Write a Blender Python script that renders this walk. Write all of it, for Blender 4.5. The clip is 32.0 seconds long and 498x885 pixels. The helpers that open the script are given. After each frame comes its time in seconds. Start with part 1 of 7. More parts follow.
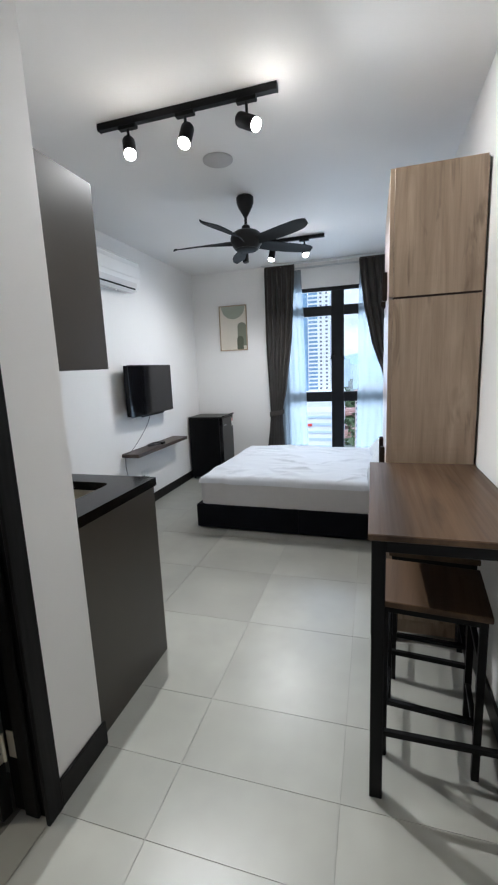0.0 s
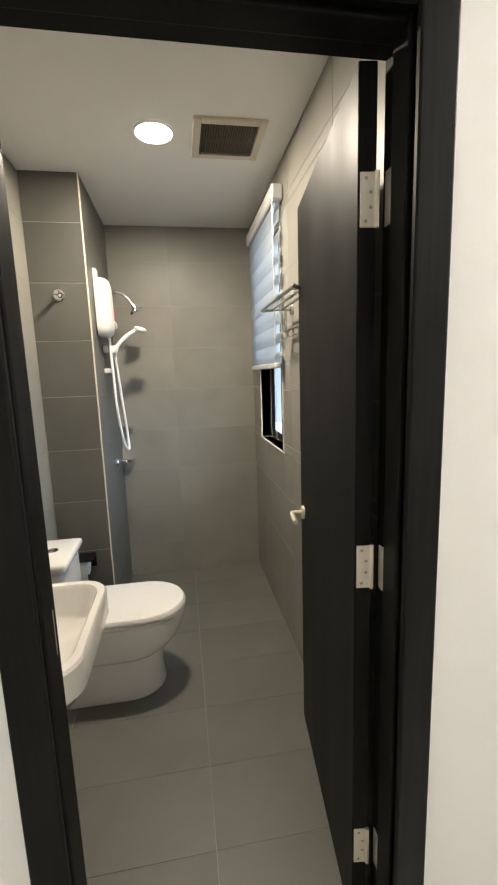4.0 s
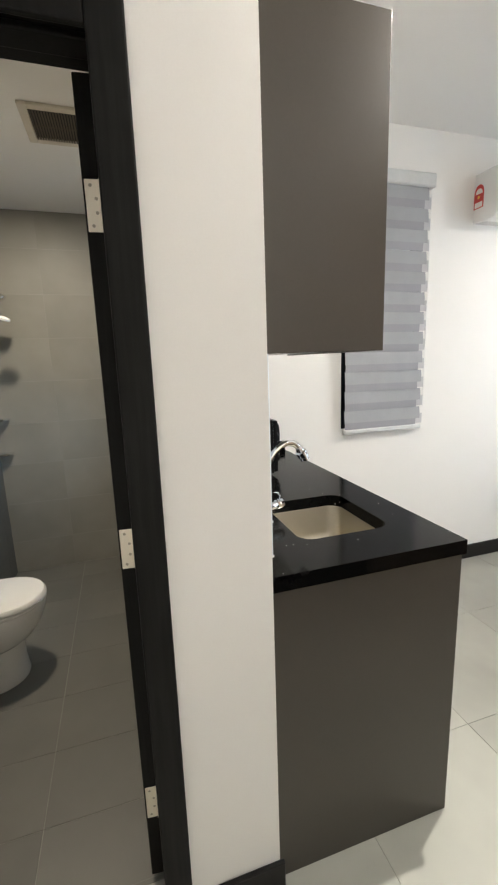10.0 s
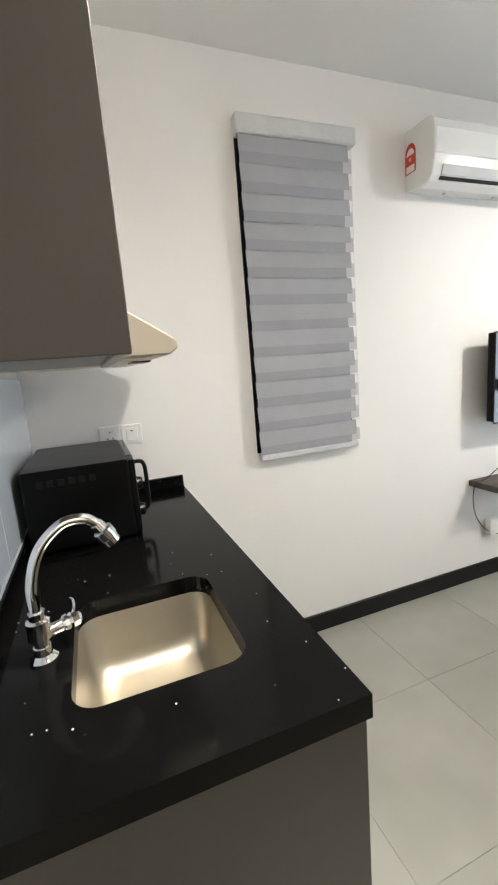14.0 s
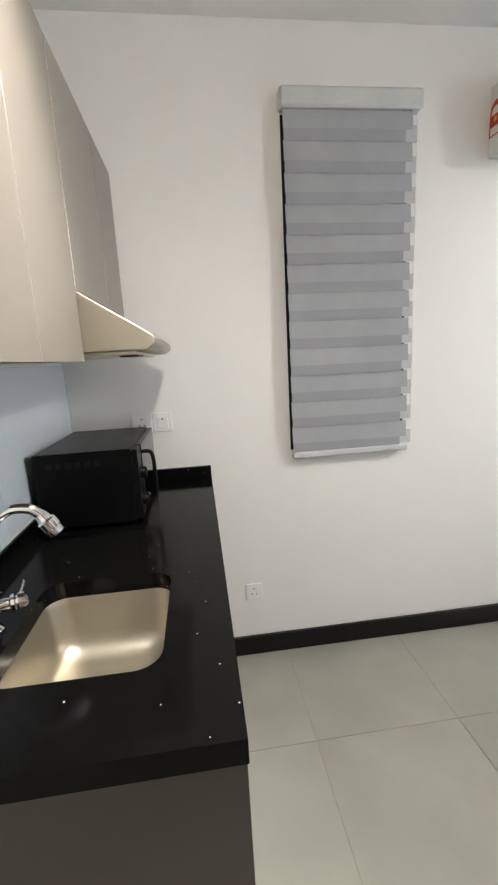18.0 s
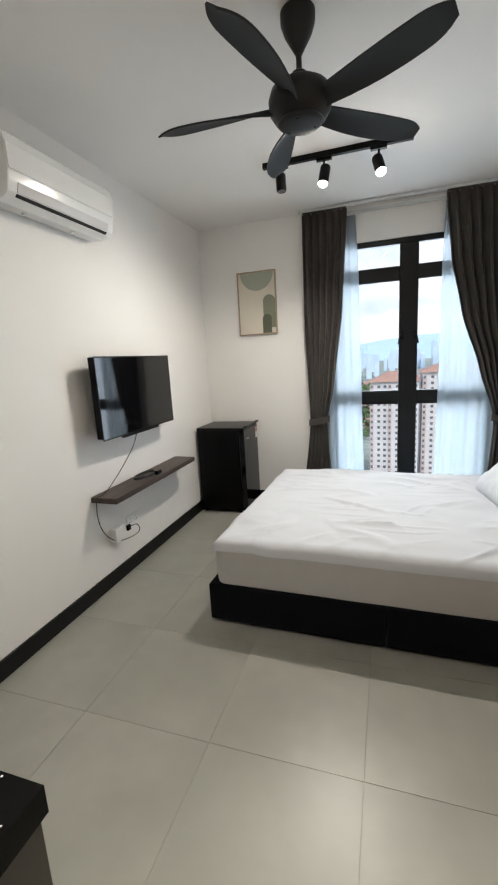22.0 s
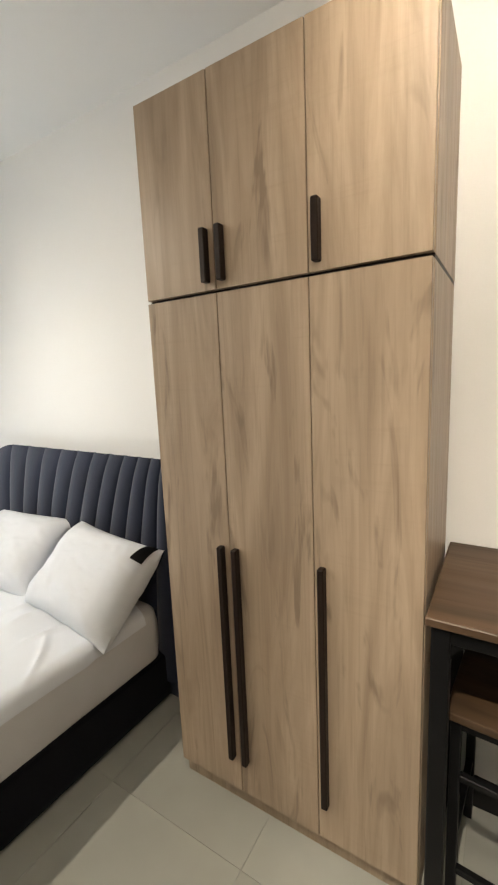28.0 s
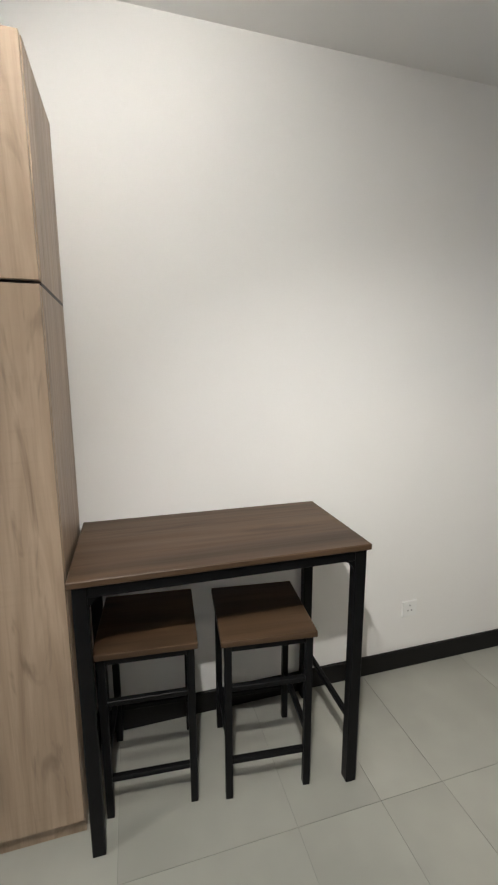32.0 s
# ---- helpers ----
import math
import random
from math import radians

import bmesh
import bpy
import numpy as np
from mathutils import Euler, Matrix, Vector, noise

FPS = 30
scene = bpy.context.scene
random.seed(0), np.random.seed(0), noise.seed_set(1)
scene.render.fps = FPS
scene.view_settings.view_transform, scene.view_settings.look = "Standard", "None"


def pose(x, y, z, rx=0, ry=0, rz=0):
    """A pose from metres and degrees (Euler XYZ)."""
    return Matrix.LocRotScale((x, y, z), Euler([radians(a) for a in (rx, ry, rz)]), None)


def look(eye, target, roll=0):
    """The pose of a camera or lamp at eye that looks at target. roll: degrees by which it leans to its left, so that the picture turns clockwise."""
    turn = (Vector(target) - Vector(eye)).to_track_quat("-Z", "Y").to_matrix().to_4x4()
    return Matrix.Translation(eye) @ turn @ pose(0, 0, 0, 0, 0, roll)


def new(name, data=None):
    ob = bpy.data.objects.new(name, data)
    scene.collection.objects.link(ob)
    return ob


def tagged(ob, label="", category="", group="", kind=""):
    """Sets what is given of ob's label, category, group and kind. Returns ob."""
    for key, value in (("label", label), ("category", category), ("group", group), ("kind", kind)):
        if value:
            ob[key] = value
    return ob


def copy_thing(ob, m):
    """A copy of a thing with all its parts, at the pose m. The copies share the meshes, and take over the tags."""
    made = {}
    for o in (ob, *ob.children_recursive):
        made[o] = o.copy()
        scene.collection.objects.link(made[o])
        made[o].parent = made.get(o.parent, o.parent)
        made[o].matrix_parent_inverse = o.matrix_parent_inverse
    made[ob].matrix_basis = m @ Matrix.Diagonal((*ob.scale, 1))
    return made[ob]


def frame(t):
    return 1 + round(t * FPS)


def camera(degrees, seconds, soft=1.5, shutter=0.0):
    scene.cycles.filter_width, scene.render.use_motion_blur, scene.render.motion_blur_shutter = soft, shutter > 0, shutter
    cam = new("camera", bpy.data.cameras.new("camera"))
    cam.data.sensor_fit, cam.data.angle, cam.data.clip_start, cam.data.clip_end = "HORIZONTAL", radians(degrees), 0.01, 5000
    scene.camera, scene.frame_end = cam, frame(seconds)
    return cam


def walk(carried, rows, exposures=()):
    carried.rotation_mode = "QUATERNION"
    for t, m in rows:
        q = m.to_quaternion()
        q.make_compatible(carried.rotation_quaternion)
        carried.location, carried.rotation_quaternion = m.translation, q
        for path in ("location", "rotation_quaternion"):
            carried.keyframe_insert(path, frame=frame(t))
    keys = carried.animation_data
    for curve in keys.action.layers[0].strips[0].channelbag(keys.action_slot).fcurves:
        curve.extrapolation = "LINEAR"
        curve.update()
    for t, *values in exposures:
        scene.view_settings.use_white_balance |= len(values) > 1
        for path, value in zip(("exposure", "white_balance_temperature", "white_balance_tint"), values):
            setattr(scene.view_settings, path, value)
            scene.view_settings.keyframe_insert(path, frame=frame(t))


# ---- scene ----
cam = camera(61.9, 32.0, soft=2.2)
PATH = [
    (0, (-0.163, 0.319, 1.488), (-0.731, 2.204, 1.137), -2.4),
    (0.5, (-0.211, 0.462, 1.5), (-0.876, 2.318, 1.16), -2.0),
    (1, (-0.262, 0.573, 1.499), (-1.103, 2.355, 1.157), -2.1),
    (1.5, (-0.284, 0.635, 1.498), (-1.432, 2.235, 1.148), -2.0),
    (2, (-0.284, 0.686, 1.5), (-1.728, 2.023, 1.143), -2.0),
    (2.5, (-0.304, 0.71, 1.495), (-1.957, 1.776, 1.134), -2.1),
    (3, (-0.383, 0.736, 1.49), (-2.175, 1.556, 1.148), -2.2),
    (3.5, (-0.452, 0.772, 1.49), (-2.352, 1.332, 1.16), -2.1),
    (4, (-0.493, 0.805, 1.491), (-2.443, 1.116, 1.17), -1.9),
    (4.5, (-0.524, 0.868, 1.492), (-2.499, 0.932, 1.175), -2.0),
    (6.5, (-0.746, 1.013, 1.522), (-2.593, 0.344, 1.148), -4.1),
    (7, (-0.742, 1.106, 1.523), (-2.551, 0.342, 1.144), -4.9),
    (7.5, (-0.712, 1.152, 1.507), (-2.548, 0.444, 1.143), -5.3),
    (8, (-0.664, 1.155, 1.497), (-2.572, 0.669, 1.143), -4.7),
    (8.5, (-0.588, 1.112, 1.490), (-2.545, 0.944, 1.127), -3.9),
    (9, (-0.504, 1.086, 1.486), (-2.465, 1.23, 1.122), -3.0),
    (9.5, (-0.425, 1.150, 1.490), (-2.354, 1.517, 1.114), -2.6),
    (10, (-0.325, 1.211, 1.494), (-2.201, 1.79, 1.11), -2.0),
    (10.5, (-0.27, 1.258, 1.498), (-2.072, 2.046, 1.106), -2.0),
    (11, (-0.271, 1.307, 1.505), (-1.971, 2.287, 1.119), -2.2),
    (11.5, (-0.334, 1.345, 1.511), (-1.928, 2.491, 1.129), -2.6),
    (12, (-0.389, 1.394, 1.491), (-1.919, 2.627, 1.118), -3.4),
    (12.5, (-0.478, 1.499, 1.49), (-2.015, 2.724, 1.119), -4.0),
    (13, (-0.575, 1.629, 1.485), (-2.195, 2.742, 1.114), -4.3),
    (13.5, (-0.649, 1.706, 1.491), (-2.385, 2.626, 1.118), -4.5),
    (14, (-0.734, 1.786, 1.485), (-2.579, 2.467, 1.126), -4.6),
    (14.5, (-0.761, 1.846, 1.485), (-2.691, 2.23, 1.13), -4.7),
    (15, (-0.738, 1.935, 1.498), (-2.705, 2.028, 1.145), -4.7),
    (15.5, (-0.699, 2.003, 1.503), (-2.663, 1.844, 1.159), -4.7),
    (17.5, (-0.701, 2.108, 1.503), (-2.663, 2.041, 1.122), -3.7),
    (18, (-0.715, 2.1, 1.498), (-2.662, 2.325, 1.099), -3.1),
    (18.5, (-0.723, 2.083, 1.495), (-2.602, 2.636, 1.087), -2.5),
    (19, (-0.72, 2.035, 1.483), (-2.472, 2.913, 1.081), -1.9),
    (19.5, (-0.716, 1.995, 1.479), (-2.307, 3.138, 1.075), -1.8),
    (20, (-0.675, 1.97, 1.496), (-2.085, 3.327, 1.08), -1.7),
    (20.5, (-0.647, 1.904, 1.494), (-1.877, 3.427, 1.083), -2.1),
    (21, (-0.636, 1.841, 1.508), (-1.68, 3.497, 1.1), -2.3),
    (21.5, (-0.685, 1.816, 1.508), (-1.523, 3.588, 1.111), -2.9),
    (22, (-0.79, 1.803, 1.494), (-1.416, 3.662, 1.106), -3.3),
    (22.5, (-0.831, 1.8, 1.492), (-1.237, 3.72, 1.106), -3.3),
    (23, (-0.836, 1.852, 1.484), (-1.047, 3.806, 1.112), -3.4),
    (23.5, (-0.843, 1.911, 1.515), (-0.861, 3.875, 1.141), -3.6),
    (24, (-0.842, 1.982, 1.518), (-0.691, 3.943, 1.156), -3.8),
    (24.5, (-0.866, 2.103, 1.516), (-0.544, 4.046, 1.165), -3.9),
    (25, (-0.887, 2.208, 1.521), (-0.403, 4.12, 1.185), -4.0),
    (25.5, (-0.857, 2.301, 1.522), (-0.192, 4.163, 1.219), -3.6),
    (27.5, (-1.094, 2.477, 1.545), (0.426, 3.744, 1.254), -2.6),
    (28, (-1.132, 2.412, 1.547), (0.543, 3.458, 1.231), -2.5),
    (28.5, (-1.184, 2.349, 1.542), (0.621, 3.141, 1.203), -2.2),
    (29, (-1.248, 2.34, 1.545), (0.641, 2.9, 1.202), -2.0),
    (29.5, (-1.316, 2.396, 1.543), (0.623, 2.727, 1.183), -1.6),
    (30, (-1.38, 2.423, 1.548), (0.581, 2.567, 1.181), -1.1),
    (30.5, (-1.43, 2.385, 1.554), (0.536, 2.376, 1.185), -0.6),
    (31, (-1.452, 2.333, 1.553), (0.508, 2.174, 1.187), -0.2),
    (31.5, (-1.425, 2.325, 1.557), (0.513, 1.979, 1.204), -0.1),
    (32, (-1.354, 2.347, 1.567), (0.541, 1.808, 1.222), -0.1),
]
EXPOSURES = [(0.0, 0.93, 5750, 10), (1.0, 0.95, 5950, 10), (2.0, 1.2, 6350, 10), (3.0, 1.67, 6800, 10), (4.0, 1.98, 6500, 10), (7.0, 2.28, 6400, 10), (8.0, 2.18, 6450, 10), (9.0, 1.95, 6600, 10), (10.0, 1.65, 6450, 10), (11.0, 1.39, 6400, 10), (12.0, 1.3, 6400, 10), (14.0, 1.54, 6500, 10), (15.0, 1.54, 6500, 10), (18.0, 1.35, 6450, 10), (19.0, 1.33, 6250, 10), (21.0, 1.08, 6550, 10), (23.0, 0.86, 6750, 10), (25.0, 0.98, 6800, 10), (28.0, 1.15, 7250, 10), (29.0, 1.05, 6750, 10), (30.0, 0.9, 6500, 10), (32.0, 0.72, 6250, 10)]
walk(cam, [(t, look(eye, target, roll)) for t, eye, target, roll in PATH], EXPOSURES)

# ---- world, sun and lamps ----
SUN_EL, SUN_ROT = 66.0, 200.0
world = bpy.data.worlds.new("world")
scene.world = world
world.use_nodes = True
wn = world.node_tree.nodes
sky = wn.new("ShaderNodeTexSky")
sky.sky_type = "NISHITA"
sky.sun_disc = False
sky.sun_elevation, sky.sun_rotation = radians(SUN_EL), radians(SUN_ROT)
sky.air_density, sky.dust_density, sky.ozone_density = 1.0, 1.2, 1.0
wn["Background"].inputs["Strength"].default_value = 0.15
world.node_tree.links.new(sky.outputs[0], wn["Background"].inputs["Color"])

sun = new("sun", bpy.data.lights.new("sun", "SUN"))
sun.data.energy, sun.data.angle, sun.data.color = 1.9, radians(14), (1.0, 0.97, 0.92)
sun.matrix_world = look((20, -60, 70), (0, 0, 0))

WARM = (1.0, 0.95, 0.87)
SPOT_W = 42.0
BATH_W = 8.6
DOOR_SWING = 6.5
daylight = new("window_daylight", bpy.data.lights.new("window_daylight", "AREA"))
daylight.data.shape, daylight.data.size, daylight.data.size_y = "RECTANGLE", 1.30, 2.28
daylight.data.energy, daylight.data.color = 30.0, (0.74, 0.87, 1.0)
daylight.matrix_world = look((-0.605, 6.06, 1.30), (-0.605, 0.0, 1.30))

bath_daylight = new("bathroom_window_daylight", bpy.data.lights.new("bathroom_window_daylight", "AREA"))
bath_daylight.data.shape, bath_daylight.data.size, bath_daylight.data.size_y = "RECTANGLE", 0.50, 0.30
bath_daylight.data.energy, bath_daylight.data.spread, bath_daylight.data.color = 0.75, radians(110), (0.42, 0.68, 1.0)
bath_daylight.matrix_world = look((-3.085, 1.425, 1.24), (-3.085, 0.0, 0.70))


def spot(name, eye, target, watts, size=128, blend=0.8):
    lamp = new(name, bpy.data.lights.new(name, "SPOT"))
    lamp.data.energy, lamp.data.color = watts, WARM
    lamp.data.spot_size, lamp.data.spot_blend, lamp.data.shadow_soft_size = radians(size), blend, 0.012
    lamp.matrix_world = look(eye, target)
    return lamp


# ---- materials ----
def nodes_of(name):
    m = bpy.data.materials.new(name)
    m.use_nodes = True
    return m, m.node_tree.nodes, m.node_tree.links, m.node_tree.nodes["Principled BSDF"]


def mixcol(nd, ln, fac, a, b):
    mx = nd.new("ShaderNodeMix")
    mx.data_type = "RGBA"
    if fac is not None:
        ln.new(fac, mx.inputs["Factor"])
    for sock, v in ((mx.inputs[6], a), (mx.inputs[7], b)):
        if isinstance(v, tuple):
            sock.default_value = (*v, 1)
        else:
            ln.new(v, sock)
    return mx.outputs[2]


def noise_of(nd, ln, scale, detail=4.0, rough=0.55, stretch=(1, 1, 1), distort=0.0):
    co = nd.new("ShaderNodeTexCoord")
    mp = nd.new("ShaderNodeMapping")
    mp.inputs["Scale"].default_value = stretch
    ln.new(co.outputs["Object"], mp.inputs["Vector"])
    nz = nd.new("ShaderNodeTexNoise")
    nz.inputs["Scale"].default_value, nz.inputs["Detail"].default_value = scale, detail
    nz.inputs["Roughness"].default_value, nz.inputs["Distortion"].default_value = rough, distort
    ln.new(mp.outputs[0], nz.inputs["Vector"])
    return nz.outputs["Fac"]


def ramp(nd, ln, fac, lo, hi, a=0.0, b=1.0):
    r = nd.new("ShaderNodeMapRange")
    r.inputs[1].default_value, r.inputs[2].default_value = lo, hi
    r.inputs[3].default_value, r.inputs[4].default_value = a, b
    ln.new(fac, r.inputs[0])
    return r.outputs[0]


def mat(name, base, rough=0.5, metal=0.0, var=0.06, scale=3.0, fine=90.0, bump=0.05, depth=0.001, stretch=(1, 1, 1), rvar=0.08, spec=0.5, coat=0.0, piece=0.0, sheen=0.0):
    """Painted, cast or woven surface: cloudy tone at one scale, grain and relief at another."""
    m, nd, ln, bs = nodes_of(name)
    big = noise_of(nd, ln, scale, 5.0, 0.6, stretch)
    small = noise_of(nd, ln, fine, 3.0, 0.6, stretch)
    lo = tuple(max(0.0, c * (1 - var)) for c in base)
    hi = tuple(min(1.0, c * (1 + var)) for c in base)
    col = mixcol(nd, ln, ramp(nd, ln, big, 0.3, 0.7), lo, hi)
    tone = nd.new("ShaderNodeHueSaturation")
    ln.new(col, tone.inputs["Color"])
    v = ramp(nd, ln, small, 0.25, 0.75, 1 - var * 0.6, 1 + var * 0.6)
    if piece:
        info = nd.new("ShaderNodeObjectInfo")
        r = ramp(nd, ln, info.outputs["Random"], 0, 1, 1 - piece, 1 + piece)
        mu = nd.new("ShaderNodeMath")
        mu.operation = "MULTIPLY"
        ln.new(v, mu.inputs[0])
        ln.new(r, mu.inputs[1])
        v = mu.outputs[0]
    ln.new(v, tone.inputs["Value"])
    ln.new(tone.outputs[0], bs.inputs["Base Color"])
    ln.new(ramp(nd, ln, big, 0.25, 0.75, max(0.02, rough - rvar), min(1, rough + rvar)), bs.inputs["Roughness"])
    bs.inputs["Metallic"].default_value = metal
    bs.inputs["Specular IOR Level"].default_value = spec
    bs.inputs["Coat Weight"].default_value = coat
    bs.inputs["Sheen Weight"].default_value = sheen
    if bump:
        bp = nd.new("ShaderNodeBump")
        bp.inputs["Strength"].default_value, bp.inputs["Distance"].default_value = bump, depth
        ln.new(small, bp.inputs["Height"])
        ln.new(bp.outputs[0], bs.inputs["Normal"])
    return m


def wood(name, dark, light, axis="z", rough=0.45, size=1.0, figure=0.5, saw=0.0, spec=0.4, fine=0.8):
    """Sawn board: long fibres along an axis, cathedral figure and short pores."""
    m, nd, ln, bs = nodes_of(name)
    st = {"z": (1, 1, 0.07), "y": (1, 0.07, 1), "x": (0.07, 1, 1)}[axis]
    info, com = nd.new("ShaderNodeObjectInfo"), nd.new("ShaderNodeCombineXYZ")
    far = ramp(nd, ln, info.outputs["Random"], 0, 1, 0.0, 40.0)
    for i in range(3):
        ln.new(far, com.inputs[i])

    def grain(scale, detail, rough_, along, distort):
        co, ad, mp, nz = nd.new("ShaderNodeTexCoord"), nd.new("ShaderNodeVectorMath"), nd.new("ShaderNodeMapping"), nd.new("ShaderNodeTexNoise")
        ln.new(co.outputs["Object"], ad.inputs[0])
        ln.new(com.outputs[0], ad.inputs[1])
        mp.inputs["Scale"].default_value = tuple(v if v == 1 else along for v in st)
        ln.new(ad.outputs[0], mp.inputs["Vector"])
        ln.new(mp.outputs[0], nz.inputs["Vector"])
        nz.inputs["Scale"].default_value, nz.inputs["Detail"].default_value = scale / size, detail
        nz.inputs["Roughness"].default_value, nz.inputs["Distortion"].default_value = rough_, distort
        return nz.outputs["Fac"]

    broad = grain(8.0, 5.0, 0.62, 0.09, 1.6)
    fibre = grain(70.0, 4.0, 0.65, 0.03, 0.3)
    fig = grain(6.0, 3.0, 0.6, 0.18, 2.7)
    a = mixcol(nd, ln, ramp(nd, ln, broad, 0.32, 0.68), dark, light)
    dk = tuple(c * 0.70 for c in dark)
    b = mixcol(nd, ln, ramp(nd, ln, fibre, 0.50, 0.80, 0.0, fine), a, dk)
    c = mixcol(nd, ln, ramp(nd, ln, fig, 0.58, 0.70, 0.0, figure * 0.6), b, tuple(v * 0.66 for v in dark))
    if saw:
        marks = grain(3.0, 3.0, 0.6, 26.0, 0.6)
        gate = grain(4.0, 2.0, 0.5, 0.5, 1.0)
        both = nd.new("ShaderNodeMath")
        both.operation = "MULTIPLY"
        ln.new(ramp(nd, ln, marks, 0.52, 0.72, 0.0, saw), both.inputs[0])
        ln.new(ramp(nd, ln, gate, 0.46, 0.62), both.inputs[1])
        c = mixcol(nd, ln, both.outputs[0], c, tuple(v * 0.72 for v in dark))
    bs.inputs["Specular IOR Level"].default_value = spec
    ln.new(c, bs.inputs["Base Color"])
    ln.new(ramp(nd, ln, fibre, 0.3, 0.7, rough - 0.06, rough + 0.08), bs.inputs["Roughness"])
    bp = nd.new("ShaderNodeBump")
    bp.inputs["Strength"].default_value, bp.inputs["Distance"].default_value = 0.15, 0.0008
    ln.new(fibre, bp.inputs["Height"])
    ln.new(bp.outputs[0], bs.inputs["Normal"])
    return m


def glow(name, colour, strength):
    m, nd, ln, bs = nodes_of(name)
    bs.inputs["Emission Color"].default_value = (*colour, 1)
    bs.inputs["Emission Strength"].default_value = strength
    bs.inputs["Base Color"].default_value = (0.8, 0.8, 0.8, 1)
    return m


def glass(name, tint=(1, 1, 1), rough=0.0):
    """Thin pane: mostly clear, with a mirror gloss that grows at a slant."""
    m = bpy.data.materials.new(name)
    m.use_nodes = True
    nd, ln = m.node_tree.nodes, m.node_tree.links
    nd.remove(nd["Principled BSDF"])
    tr, gl, mx, fr = nd.new("ShaderNodeBsdfTransparent"), nd.new("ShaderNodeBsdfGlossy"), nd.new("ShaderNodeMixShader"), nd.new("ShaderNodeFresnel")
    tr.inputs["Color"].default_value = (*tint, 1)
    gl.inputs["Roughness"].default_value = rough
    fr.inputs["IOR"].default_value = 1.35
    ln.new(fr.outputs[0], mx.inputs[0])
    ln.new(tr.outputs[0], mx.inputs[1])
    ln.new(gl.outputs[0], mx.inputs[2])
    ln.new(mx.outputs[0], nd["Material Output"].inputs["Surface"])
    return m


def cloth_thin(name, colour, clear):
    """Sheer woven cloth: part open weave, part cloth that lets light through."""
    m = bpy.data.materials.new(name)
    m.use_nodes = True
    nd, ln = m.node_tree.nodes, m.node_tree.links
    nd.remove(nd["Principled BSDF"])
    tr, df, tl = nd.new("ShaderNodeBsdfTransparent"), nd.new("ShaderNodeBsdfDiffuse"), nd.new("ShaderNodeBsdfTranslucent")
    m1, m2 = nd.new("ShaderNodeMixShader"), nd.new("ShaderNodeMixShader")
    for n in (df, tl):
        n.inputs["Color"].default_value = (*colour, 1)
    weave = noise_of(nd, ln, 260.0, 2.0, 0.5, (1, 1, 0.3))
    m1.inputs[0].default_value = 0.8
    ln.new(df.outputs[0], m1.inputs[1])
    ln.new(tl.outputs[0], m1.inputs[2])
    ln.new(ramp(nd, ln, weave, 0.3, 0.7, max(0.0, clear - 0.03), clear + 0.03), m2.inputs[0])
    ln.new(m1.outputs[0], m2.inputs[1])
    ln.new(tr.outputs[0], m2.inputs[2])
    ln.new(m2.outputs[0], nd["Material Output"].inputs["Surface"])
    return m


def flecked(name, base, fleck):
    """Polished engineered stone with small bright chips."""
    m, nd, ln, bs = nodes_of(name)
    co = nd.new("ShaderNodeTexCoord")
    vo = nd.new("ShaderNodeTexVoronoi")
    vo.inputs["Scale"].default_value = 55.0
    ln.new(co.outputs["Object"], vo.inputs["Vector"])
    near = ramp(nd, ln, vo.outputs["Distance"], 0.04, 0.11, 1.0, 0.0)
    sep = nd.new("ShaderNodeSeparateColor")
    ln.new(vo.outputs["Color"], sep.inputs[0])
    few = ramp(nd, ln, sep.outputs[0], 0.80, 0.805)
    mu = nd.new("ShaderNodeMath")
    mu.operation = "MULTIPLY"
    ln.new(near, mu.inputs[0])
    ln.new(few, mu.inputs[1])
    cloud = noise_of(nd, ln, 40.0)
    a = mixcol(nd, ln, cloud, tuple(c * 0.8 for c in base), tuple(c * 1.3 for c in base))
    ln.new(mixcol(nd, ln, mu.outputs[0], a, fleck), bs.inputs["Base Color"])
    ln.new(ramp(nd, ln, noise_of(nd, ln, 6.0), 0.3, 0.7, 0.12, 0.14), bs.inputs["Roughness"])
    bs.inputs["Specular IOR Level"].default_value = 0.10
    return m


